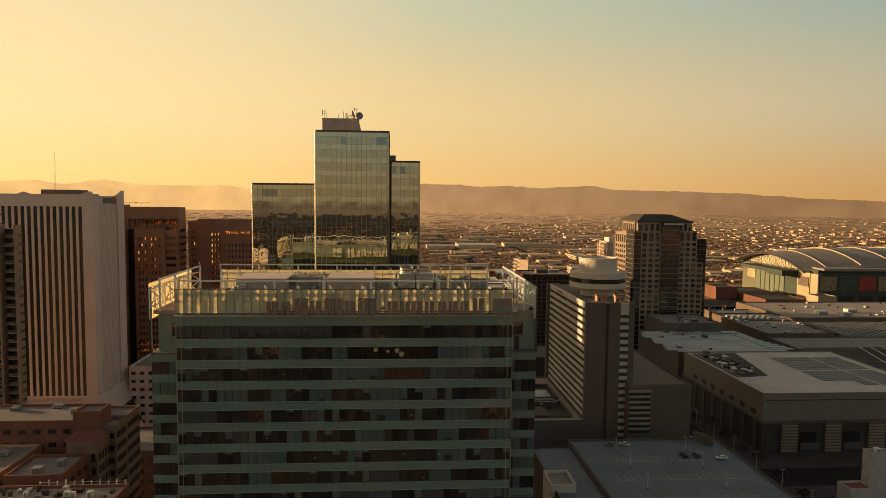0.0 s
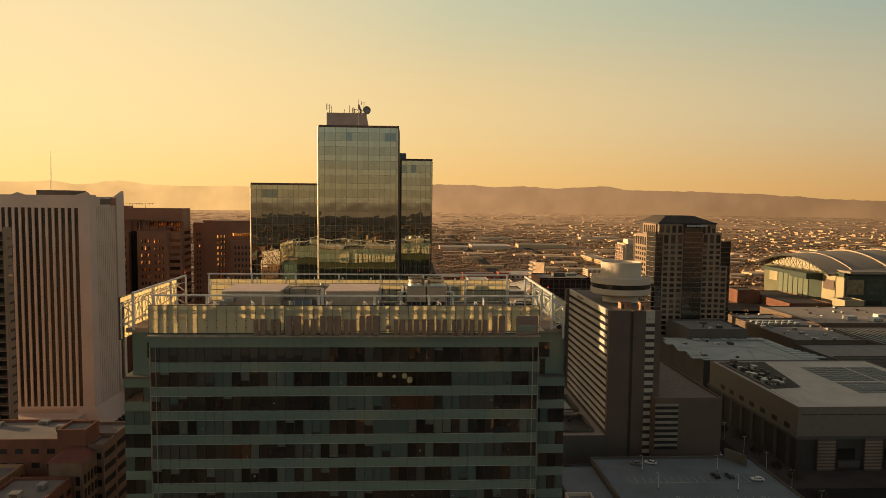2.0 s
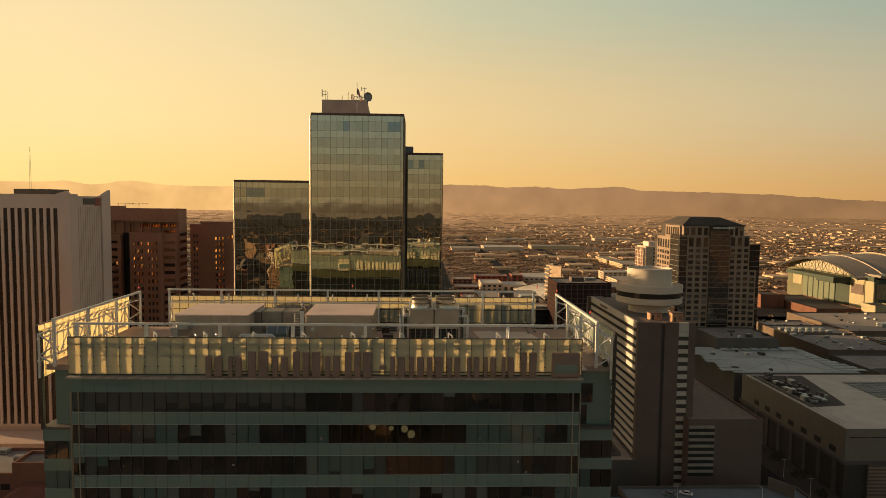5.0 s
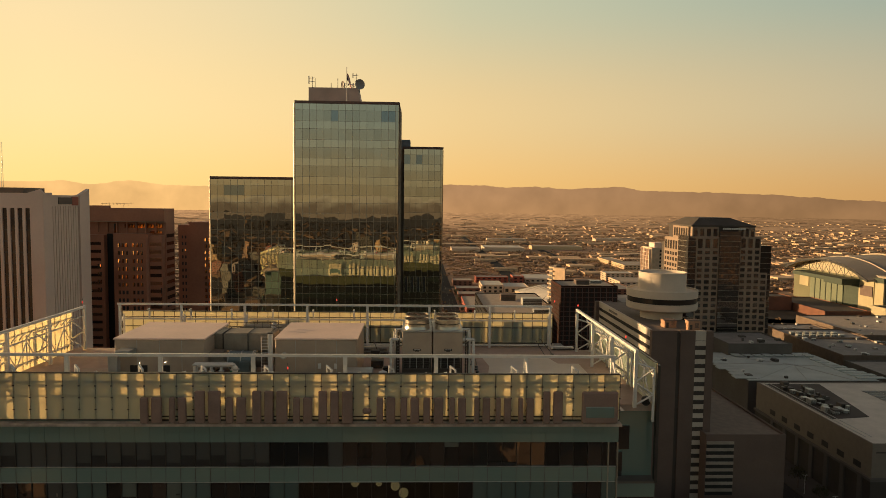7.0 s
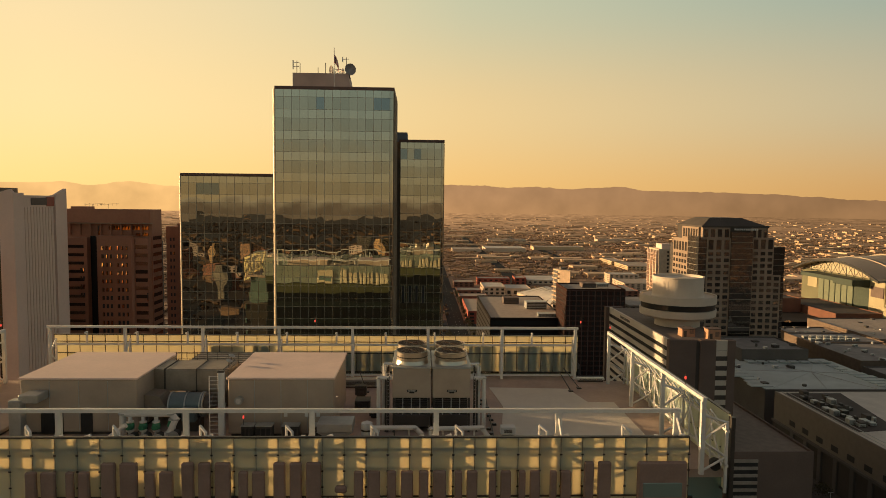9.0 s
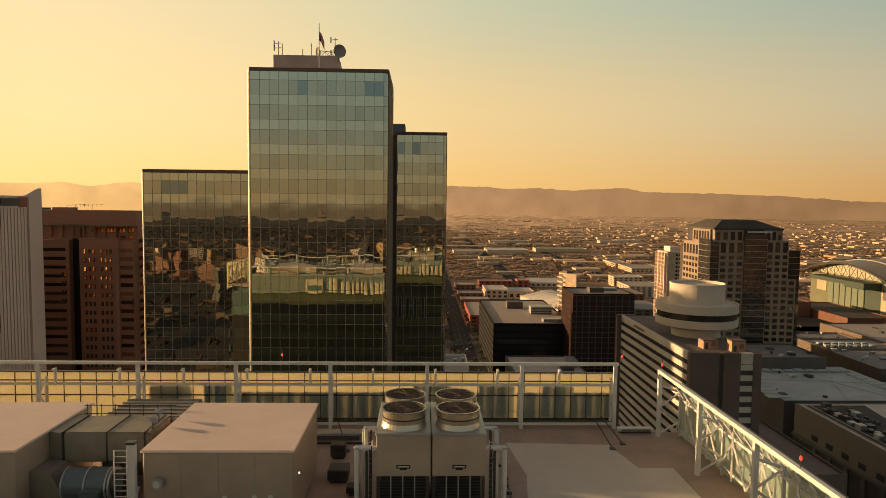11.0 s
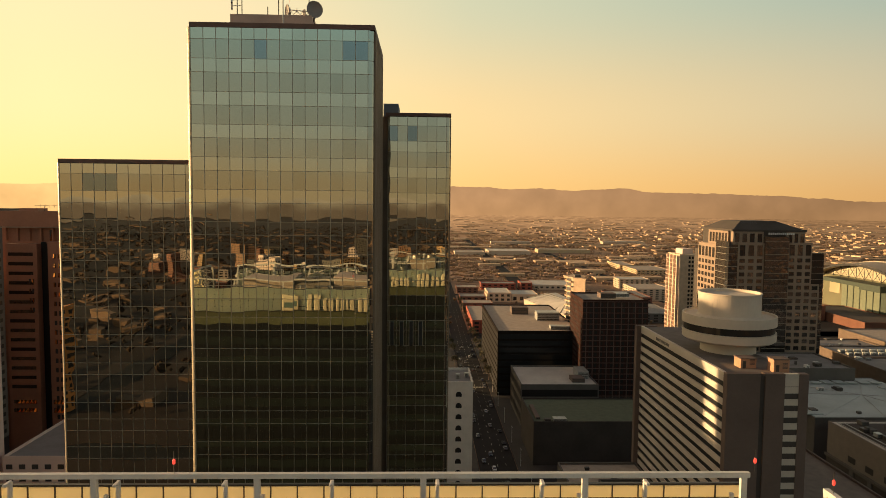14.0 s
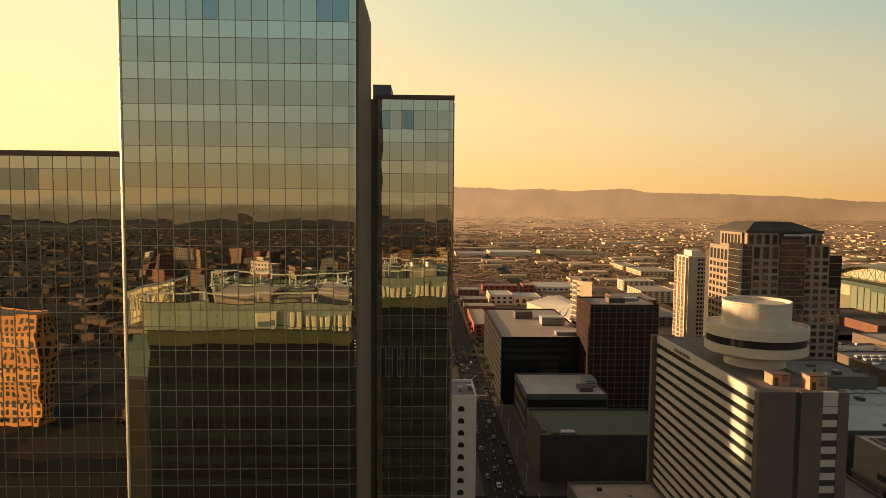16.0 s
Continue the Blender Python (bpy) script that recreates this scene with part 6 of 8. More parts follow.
def town():
    r = np.random.default_rng(7)
    homes, sheds, dim, brown = [], [], [], []
    for _ in range(44000):
        ahead = r.random() < 0.93
        d = 420 + 4000 * r.random() ** 0.62
        a = radians(r.uniform(-46, 50)) if ahead else radians(r.uniform(100, 260))
        x, y = d * math.sin(a), d * math.cos(a) + 60
        if y > -60 and y < 660 and -280 < x < 480:
            continue
        if any(x0 - 4 < x < x1 + 4 for x0, x1, _, _ in ROADS):
            continue
        if any(x0 - 30 < x < x1 and y0 - 20 < y < y1 for x0, y0, x1, y1 in TAKEN):
            continue
        big = r.random()
        zb = max(0.0, (d - 2350) * 0.0078) if d < 3460 else 8 + (d - 3460) * 0.0235
        if d > 3000 and r.random() < 0.35:
            continue
        if big < (0.025 if d < 1300 else 0.07):
            w, l, h = r.uniform(14, 50) * (2.2 if r.random() < 0.2 else 1), r.uniform(10, 34), r.uniform(3.0, 6.0)
            (sheds if ahead else dim).append((x, y, zb - 1.3, x + w, y + l, zb + h))
        elif d < 2200 and (ahead or r.random() < 0.3) or 2200 <= d < 3300 and big < 0.22:
            w, l, h = r.uniform(6, 14), r.uniform(6, 10), r.uniform(2.0, 3.2)
            ((brown if r.random() < 0.87 else homes) if ahead or r.random() < 0.5 else dim).append((x, y, zb - 0.3, x + w, y + l, zb + h))
    many("town_house_field", homes, HOUSES, None, "thousands of low sun-bleached houses across the plain", "houses")
    many("brown_roof_field", brown, material("brown_shingle_and_stucco", (0.33, 0.205, 0.13), 0.9, vary=0.15, scale=0.02, fine=0.3, each=0.4, bump=0), None, "low brown-roofed houses across the plain", "houses")
    many("warehouse_field", sheds, WARE, None, "pale flat-roofed warehouses scattered across the plain", "warehouses")
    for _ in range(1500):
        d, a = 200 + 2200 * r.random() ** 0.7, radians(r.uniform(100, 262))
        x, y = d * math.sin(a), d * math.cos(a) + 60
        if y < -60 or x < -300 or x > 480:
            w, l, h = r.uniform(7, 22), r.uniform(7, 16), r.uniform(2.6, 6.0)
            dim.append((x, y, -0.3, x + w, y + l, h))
    # These rear houses are dimmed by colour, in place of shade.
    many("shaded_house_field", dim, material("dusky_stucco", (0.2, 0.122, 0.078), 0.9, vary=0.15, scale=0.02, fine=0.3, each=0.5, bump=0), None, "low houses behind the towers, shade in their colour", "houses")
    octa = np.array([(1, 0, 0), (0, 1, 0), (-1, 0, 0), (0, -1, 0), (0, 0, 1), (0, 0, -1)], float)
    tri = np.array([(0, 1, 4), (1, 2, 4), (2, 3, 4), (3, 0, 4), (1, 0, 5), (2, 1, 5), (3, 2, 5), (0, 3, 5)])

    def grove(n, lo, hi, near, far, wide, mat, label):
        d = near + (far - near) * r.random(n) ** 0.62
        a = np.radians(r.uniform(lo, hi, n))
        cx, cy = d * np.sin(a), d * np.cos(a) + 60
        keep = ~((cy > -60) & (cy < 640) & (cx > -280) & (cx < 480))
        for x0, x1, _, _ in ROADS:
            keep &= ~((cx > x0 + 2) & (cx < x1 - 2))
        for x0, y0, x1, y1 in TAKEN:
            keep &= ~((cx > x0) & (cx < x1) & (cy > y0) & (cy < y1)) | (r.random(n) < 0.12)
        cx, cy = cx[keep], cy[keep]
        verts, faces, base, m = [], [], 0, len(cx)
        for k in range(3):
            s = np.stack([r.uniform(1.0, 3.0, m), r.uniform(1.0, 3.0, m), r.uniform(0.9, 2.2, m)], 1) * wide
            c = np.stack([cx + r.normal(0, 2.4, m) * wide, cy + r.normal(0, 2.4, m) * wide, r.uniform(1.4, 3.6, m) * wide], 1)
            v = octa[None] * s[:, None] * r.uniform(0.7, 1.2, (m, 6, 1)) + c[:, None]
            verts.append(v.reshape(-1, 3))
            faces.append((np.arange(m)[:, None, None] * 6 + tri + base).reshape(-1, 3))
            base += m * 6
        me = bpy.data.meshes.new("tree_field")
        me.from_pydata(np.concatenate(verts).tolist(), [], np.concatenate(faces).tolist())
        me.materials.append(mat)
        tagged(new("tree_field", me), label, "trees", kind="stuff")

    grove(30000, -46, 50, 420, 2700, 0.85, FAR_LEAF, "street trees dotted across the plain, haze in their colour")
    grove(12000, 95, 265, 160, 3200, 1.2, SHADE_LEAF, "trees behind the towers, shade in their colour")


town()


# ---- machines on the office roof ----
def air_handler(x0, x1, y0, y1, top, label):
    t = thing("air_handler", ((x0 + x1) / 2, (y0 + y1) / 2, ROOF), label, "air handler", "large machines on the office roof")
    part("casing", rounded(blocks((x0, y0, ROOF + 0.25, x1, y1, top - 0.12)), 0.08), UNIT_PAINT, t)
    part("lid", rounded(blocks((x0 - 0.12, y0 - 0.12, top - 0.12, x1 + 0.12, y1 + 0.12, top + 0.06)), 0.05), UNIT_TOP, t, "dusty pink lid")
    part("plinth", blocks((x0 + 0.2, y0 + 0.2, ROOF, x1 - 0.2, y1 - 0.2, ROOF + 0.25)), DARK_STEEL, t)
    w = (x1 - x0) / 4
    for i in range(1, 4):
        part("seam", blocks((x0 + i * w - 0.03, y0 - 0.03, ROOF + 0.4, x0 + i * w + 0.03, y0 + 0.01, top - 0.2)), GALV, t)
    part("drain_pipe", pipe(bmesh.new(), [(x0 - 0.2, y0 - 0.1, ROOF + 3.0), (x0 - 0.2, y0 - 0.5, ROOF + 2.7), (x0 - 0.2, y0 - 0.5, ROOF + 0.1)], 0.1), GALV, t)
    return t


left_unit = air_handler(-32.0, -22.1, 132.95, 142.7, 103.3, "large beige air handler with dusty pink lid")
right_unit = air_handler(-14.1, -5.0, 132.4, 142.0, 103.5, "large beige air handler with dusty pink lid")
STACK = material("bare_metal_stack", (0.6, 0.52, 0.42), 0.3, metal=0.85, vary=0.1)
FAN_BROWN = material("rusty_brown_fan", (0.13, 0.08, 0.05), 0.7)
PLATE = material("black_maker_plate", (0.012, 0.012, 0.012), 0.5)


def cooling_tower(x, y, label):
    t = thing("cooling_tower", (x + 1.72, y + 2.9, ROOF), label, "cooling tower", "cooling towers on the roof")
    part("casing", rounded(blocks((x, y, 101.45, x + 3.38, y + 6.6, 104.1)), 0.05), UNIT_PAINT, t)
    part("rim", rounded(blocks((x - 0.06, y - 0.06, 104.1, x + 3.44, y + 6.66, 104.26)), 0.03), GALV, t)
    for i in range(4):
        part("leg", blocks((x + 0.02 + (i % 2) * 3.14, y + 0.05 + (i // 2) * 6.2, ROOF, x + 0.22 + (i % 2) * 3.14, y + 0.35 + (i // 2) * 6.2, 101.45)), DARK_STEEL, t)
    part("sump", rounded(blocks((x + 0.05, y + 0.1, ROOF + 0.5, x + 3.33, y + 6.4, 99.9)), 0.05), DARK_STEEL, t)
    grille = part("intake", blocks((x + 0.25, y + 0.35, 99.9, x + 3.1, y + 6.2, 101.45)), BLACK, t)
    for i in range(5):
        part("intake_frame", blocks((x + 0.12 + i * 0.76, y + 0.12, 99.9, x + 0.2 + i * 0.76, y + 0.34, 101.45)), GALV, grille)
    for i in range(7):
        part("intake_slat", blocks((x + 0.2, y + 0.22, 100.0 + i * 0.2, x + 3.14, y + 0.3, 100.06 + i * 0.2)), DARK_STEEL, grille)
    badge = part("maker_plate", prism([(x + 1.28, y - 0.03), (x + 2.16, y - 0.03), (x + 2.16, y + 0.01), (x + 1.28, y + 0.01)], 101.98, 102.2), PLATE, t, "small dark maker plate")
    part("plate_point", prism([(x + 1.5, y - 0.028), (x + 1.94, y - 0.028), (x + 1.94, y + 0.01), (x + 1.5, y + 0.01)], 101.88, 101.98), PLATE, badge)
    part("plate_bar", blocks((x + 1.36, y - 0.036, 102.06, x + 2.08, y - 0.03, 102.13)), WHITE_STEEL, badge)
    for k in range(2):
        cy = y + 1.75 + k * 3.1
        cyl = part("fan_cowl", turned(x + 1.7, cy, [(1.5, 104.26), (1.4, 104.6), (1.4, 105.3), (1.46, 105.4), (1.36, 105.4), (1.33, 104.6), (1.33, 104.3)], 36, False), STACK, t, "bare metal fan stack")
        part("cowl_band", turned(x + 1.7, cy, [(1.405, 104.85), (1.43, 104.87), (1.43, 104.93), (1.405, 104.95)], 36, False), DARK_STEEL, cyl)
        part("fan_deck", turned(x + 1.7, cy, [(0.05, 104.6), (1.35, 104.6), (1.35, 104.65), (0.05, 104.65)], 24), FAN_BROWN, cyl)
        part("hub", turned(x + 1.7, cy, [(0.3, 104.65), (0.3, 105.0), (0.12, 105.1)], 14), DARK_STEEL, cyl)
        for i in range(7):
            a = i * math.tau / 7
            part("blade", prism([(x + 1.7 + 0.2 * math.cos(a), cy + 0.2 * math.sin(a)), (x + 1.7 + 1.28 * math.cos(a), cy + 1.28 * math.sin(a)), (x + 1.7 + 1.28 * math.cos(a + 0.35), cy + 1.28 * math.sin(a + 0.35)), (x + 1.7 + 0.25 * math.cos(a + 0.9), cy + 0.25 * math.sin(a + 0.9))], 104.9, 104.95), TOWER_CAP, cyl)
        for r_ in (0.6, 1.1):
            ring = bmesh.new()
            pts = [(x + 1.7 + r_ * math.cos(i * math.tau / 16), cy + r_ * math.sin(i * math.tau / 16), 105.38) for i in range(17)]
            for p, q in zip(pts, pts[1:]):
                bar(ring, p, q, 0.014, 4)
            part("guard_ring", ring, DARK_STEEL, cyl)
        for i in range(9):
            a = i * math.pi / 9
            part("guard_bar", bar(bmesh.new(), (x + 1.7 - 1.36 * math.cos(a), cy - 1.36 * math.sin(a), 105.38), (x + 1.7 + 1.36 * math.cos(a), cy + 1.36 * math.sin(a), 105.38), 0.014, 4), FAN_BROWN, cyl)
    return t


cooling_tower(0.05, 133.4, "square cooling tower with two round fans on top")
cooling_tower(3.6, 133.4, "square cooling tower with two round fans on top")


def run(points, r, label, mat=None):
    t = thing("pipe_run", points[0], label, "pipe", "pipes on the roof")
    part("pipe", pipe(bmesh.new(), points, r, 10), mat or WHITE_STEEL, t)
    for p in points[1:-1]:
        part("flange", turned(p[0], p[1], [(r * 1.35, p[2] - 0.05), (r * 1.35, p[2] + 0.05)], 12), GALV, t)
    for p, q in zip(points, points[1:]):
        if abs(p[2] - q[2]) < 0.05 and p[2] > ROOF + 0.4:
            m = ((p[0] + q[0]) / 2, (p[1] + q[1]) / 2)
            part("stand", blocks((m[0] - 0.06, m[1] - 0.06, ROOF, m[0] + 0.06, m[1] + 0.06, p[2] - r * 0.9)), DARK_STEEL, t)
    return t


def ladder(x, y, z1, w=0.5, label="grey steel ladder on a roof machine"):
    t = thing("roof_ladder", (x, y, ROOF), label, "ladder", "ladders on the roof")
    for dx in (0, w):
        part("stile", bar(bmesh.new(), (x + dx, y, ROOF), (x + dx, y, z1), 0.04), WHITE_STEEL, t)
    for i in range(int((z1 - ROOF) / 0.35)):
        part("rung", bar(bmesh.new(), (x, y, ROOF + 0.3 + i * 0.35), (x + w, y, ROOF + 0.3 + i * 0.35), 0.025, 5), WHITE_STEEL, t)
    return t


# risers that feed the cooling towers on both flanks
for s_, xa in ((-1, 0.05), (1, 6.98)):
    for dx, top, r_, y in ((1.25, 103.2, 0.17, 133.7), (0.72, 104.3, 0.13, 134.3), (0.95, 103.9, 0.08, 135.0)):
        run([(xa + s_ * dx, y, ROOF), (xa + s_ * dx, y, top), (xa + s_ * 0.02, y, top)], r_, "pale riser pipe beside a cooling tower")
    for i in range(3):
        run([(xa + s_ * (0.3 + 0.12 * i), 133.5, ROOF), (xa + s_ * (0.3 + 0.12 * i), 133.5, 103.4 - 0.2 * i)], 0.035, "thin dark conduit beside a cooling tower", DARK_STEEL)
    ladder(xa + (-0.75 if s_ < 0 else 0.3), 133.9, 103.6, 0.45, "grey steel ladder beside a cooling tower")
# headers along the front of the towers
run([(-1.9, 128.6, 98.5), (-1.3, 128.6, 99.4), (-1.3, 128.9, 100.3), (2.1, 128.9, 100.3), (2.6, 128.7, 99.9), (2.6, 128.6, 98.4)], 0.2, "white insulated pipe bent along the roof")
run([(3.4, 128.6, 98.4), (3.4, 128.6, 100.3), (7.6, 128.9, 100.3), (8.1, 128.9, 99.6), (8.7, 128.2, 98.5)], 0.2, "white insulated pipe bent along the roof")
for x in (1.6, 4.4, 7.0):
    run([(x, 129.2, ROOF), (x, 129.2, 100.2)], 0.07, "thin white stand pipe on the roof")
drum_tank = thing("pump_tank", (-1.9, 129.4, ROOF), "pale cylindrical pump tank with a dark band", "tank")
part("shell", turned(-1.9, 129.6, [(0.1, ROOF + 1.0), (0.45, ROOF + 1.1), (0.5, ROOF + 1.6), (0.45, ROOF + 2.2), (0.1, ROOF + 2.35)], 20), WHITE_STEEL, drum_tank)
part("band", turned(-1.9, 129.6, [(0.505, ROOF + 1.55), (0.52, ROOF + 1.57), (0.52, ROOF + 1.68), (0.505, ROOF + 1.7)], 20, False), BLACK, drum_tank)
part("stand", blocks((-2.2, 129.3, ROOF, -1.6, 129.9, ROOF + 1.0)), DARK_STEEL, drum_tank)
hopper = thing("intake_hood", (-4.6, 130.0, ROOF), "dark tapered metal hood beside an air handler", "duct")
part("hood", prism([(-4.7, 128.9), (-3.9, 128.9), (-3.9, 130.4), (-4.7, 130.4)], ROOF + 0.9, 100.0, [(-5.9, 128.6), (-3.0, 128.6), (-3.0, 130.8), (-5.9, 130.8)]), GALV, hopper)
part("box", rounded(blocks((-5.9, 128.6, 100.0, -3.0, 130.8, 100.7)), 0.05), GALV, hopper)
part("spout", blocks((-4.65, 129.0, ROOF, -3.95, 130.2, ROOF + 0.9)), material("blue_painted_duct", (0.12, 0.2, 0.24), 0.5), hopper)
# fat pipes, pumps and green valves between the handlers
run([(-22.3, 130.6, 98.5), (-22.3, 130.6, 100.95), (-18.3, 130.6, 100.95), (-17.9, 130.5, 100.5), (-18.3, 130.2, 99.5), (-19.4, 129.9, 98.6)], 0.27, "fat white pipe with elbows among valves")
run([(-24.0, 129.6, 98.5), (-21.6, 129.6, 100.3)], 0.2, "slanting white pipe beside the valves")
run([(-26.5, 125.2, 98.7), (-17.0, 125.2, 98.7), (-16.6, 126.4, 98.7)], 0.16, "white pipe along the roof behind the screen")
run([(-29.0, 124.4, 98.8), (-16.0, 124.4, 98.8)], 0.12, "grey pipe along the roof behind the screen", GALV)
run([(-16.9, 128.0, 98.5), (-16.9, 128.0, 99.3), (-15.2, 128.0, 99.3), (-14.9, 128.0, 99.7)], 0.05, "thin white pipe in steps", WHITE_STEEL)
for i in range(3):
    run([(-17.4 + i * 0.7, 126.6, 98.4), (-15.6 + i * 0.7, 129.2, 99.5)], 0.06, "slanting grey strut pipe", GALV)
VALVE = material("green_valve_paint", (0.06, 0.26, 0.13), 0.45)
for i in range(4):
    x, y, z = -21.6 + 1.07 * i, 130.4 + (0.6 if i == 3 else 0), ROOF + 1.45
    v = thing("valve", (x, y, ROOF), "green pump valve between pale flanges on the roof", "valve", "valves on the roof")
    part("riser", turned(x, y, [(0.17, ROOF), (0.17, z - 0.25), (0.3, z - 0.22), (0.3, z - 0.1), (0.17, z - 0.08)], 14), WHITE_STEEL, v)
    part("body", turned(x, y, [(0.17, z - 0.08), (0.3, z), (0.34, z + 0.25), (0.3, z + 0.45), (0.16, z + 0.5)], 14), VALVE, v)
    part("flange", turned(x, y, [(0.16, z + 0.5), (0.3, z + 0.52), (0.3, z + 0.62), (0.16, z + 0.64), (0.16, z + 1.0)], 14), WHITE_STEEL, v)
    part("handwheel", bar(bmesh.new(), (x, y - 0.5, z + 0.22), (x, y - 0.44, z + 0.22), 0.22, 14), VALVE, v)
    part("pump", bar(bmesh.new(), (x + 0.5, y - 1.1, ROOF + 0.95), (x + 0.5, y - 0.3, ROOF + 0.95), 0.36, 16), BLACK, v)
    part("pump_ring", bar(bmesh.new(), (x + 0.5, y - 1.16, ROOF + 0.95), (x + 0.5, y - 1.08, ROOF + 0.95), 0.44, 16), GALV, v)
    part("pump_stand", blocks((x + 0.3, y - 1.0, ROOF, x + 0.7, y - 0.4, ROOF + 0.65)), DARK_STEEL, v)
# low boxes at the foot of the right-hand air handler
for i, (x, w) in enumerate(((-12.6, 1.05), (-11.4, 1.4), (-9.2, 1.45), (-6.7, 1.0))):
    c = thing("condenser_box", (x, 131.2, ROOF), "dark slotted condenser box at the foot of a machine", "condenser", "condensers on the roof")
    part("case", rounded(blocks((x, 130.8, ROOF + 0.15, x + w, 131.7, ROOF + 1.45)), 0.04), DARK_STEEL, c)
    part("lid", rounded(blocks((x - 0.04, 130.76, ROOF + 1.45, x + w + 0.04, 131.74, ROOF + 1.52)), 0.02), GALV, c)
    for k in range(3):
        part("slot", blocks((x + 0.1 + k * w * 0.3, 130.77, ROOF + 0.3, x + 0.1 + k * w * 0.3 + w * 0.22, 130.81, ROOF + 1.3)), BLACK, c)
    part("foot", blocks((x + 0.1, 130.9, ROOF, x + w - 0.1, 131.6, ROOF + 0.15)), BLACK, c)
for x in (-9.3, -7.5, -6.5):
    part("service_hatch", blocks((x, 132.36, 100.1, x + 0.3, 132.42, 100.7)), WHITE_STEEL, right_unit)
vent = part("round_vent", bar(bmesh.new(), (-13.1, 131.95, 101.6), (-13.1, 132.42, 101.6), 0.36, 20), GALV, right_unit)
part("vent_cap", bar(bmesh.new(), (-13.1, 131.88, 101.6), (-13.1, 131.95, 101.6), 0.22, 18), WHITE_STEEL, vent)
part("side_elbow", rounded(blocks((-31.2, 131.2, 101.6, -29.6, 132.95, 102.3), (-31.9, 131.0, ROOF + 0.2, -30.9, 131.9, 101.9)), 0.06), GALV, left_unit, "grey square duct elbow")
for x, w in ((-30.3, 1.9), (-26.9, 1.0)):
    part("dark_doorway", blocks((x, 132.9, ROOF + 0.2, x + w, 132.96, ROOF + 2.0)), BLACK, left_unit)
LAMP = glow("small_bulkhead_glow", (1.0, 0.85, 0.6), (1.0, 0.85, 0.6), 3.0, 0, 1)
for x, y, z, unit in ((-29.2, 132.8, 100.5, left_unit), (-26.4, 132.8, 100.6, left_unit), (-5.02, 134.5, 101.2, right_unit)):
    part("bulkhead_lamp", turned(x, y, [(0.02, z), (0.06, z + 0.03), (0.06, z + 0.1), (0.02, z + 0.13)], 10), LAMP, unit, "small glowing bulkhead lamp")
# ducts between the two handlers
DUCT = material("dusty_duct_sheet", (0.34, 0.29, 0.23), 0.55, metal=0.25, vary=0.14, scale=0.7, fine=5)
duct = thing("air_duct", (-19, 137, ROOF), "bent galvanised air ducts between two machines", "duct")
trunk = part("trunk", rounded(blocks((-21.0, 136.4, 101.2, -15.2, 140.0, 103.25)), 0.12, 2), DUCT, duct)
part("trunk_bend", prism([(-22.1, 136.8), (-21.0, 136.4), (-21.0, 140.0), (-22.1, 140.4)], 101.1, 103.2), DUCT, duct)
for x in (-21.0, -18.1, -15.6):
    part("seam", rounded(blocks((x - 0.05, 136.34, 101.15, x + 0.05, 140.06, 103.31)), 0.02), DARK_STEEL, trunk)
part("elbow", prism([(-22.1, 134.4), (-19.6, 134.0), (-19.6, 136.2), (-22.1, 136.6)], 99.6, 101.4, [(-22.1, 134.4), (-20.6, 134.0), (-20.6, 136.2), (-22.1, 136.6)]), DUCT, duct)
BLUE = material("blue_grey_duct", (0.15, 0.19, 0.2), 0.45, metal=0.3)
fan = part("fan_drum", bar(bmesh.new(), (-19.7, 134.4, 100.6), (-16.8, 134.4, 100.6), 1.05, 32), BLUE, duct, "blue-grey round fan drum")
for x in (-19.6, -18.2, -16.9, -16.7):
    part("drum_ring", bar(bmesh.new(), (x - 0.05, 134.4, 100.6), (x + 0.05, 134.4, 100.6), 1.11, 32), GALV, fan)
part("fan_motor", rounded(blocks((-18.3, 132.9, 99.4, -17.1, 133.6, 100.7)), 0.08, 2), BLUE, fan)
part("outlet_cone", bar(bmesh.new(), (-16.65, 134.4, 100.6), (-15.9, 134.4, 100.6), 0.85, 24), DARK_STEEL, duct)
part("stand", blocks((-19.4, 133.8, ROOF, -17.0, 135.0, 99.6)), DARK_STEEL, duct)
plenum = thing("plenum_box", (-18, 143.5, ROOF), "flat galvanised plenum box with stiffening ribs", "duct")
part("case", rounded(blocks((-20.8, 141.2, ROOF, -15.0, 146.4, 102.6)), 0.08), DUCT, plenum)
for i in range(6):
    part("rib", blocks((-20.85, 141.6 + i * 0.85, 102.55, -14.95, 141.68 + i * 0.85, 102.68)), DUCT, plenum)
ladder(-15.4, 131.5, 103.9, 0.75, "white caged ladder between the roof machines")
hoop = thing("ladder_post", (-14.4, 131.6, ROOF), "thick white post beside a roof ladder", "post")
part("post", rounded(blocks((-14.7, 131.5, ROOF, -14.2, 131.9, 104.2)), 0.04), WHITE_STEEL, hoop)
part("cap", rounded(blocks((-14.75, 131.45, 104.2, -14.15, 131.95, 104.35)), 0.03), DARK_STEEL, hoop)
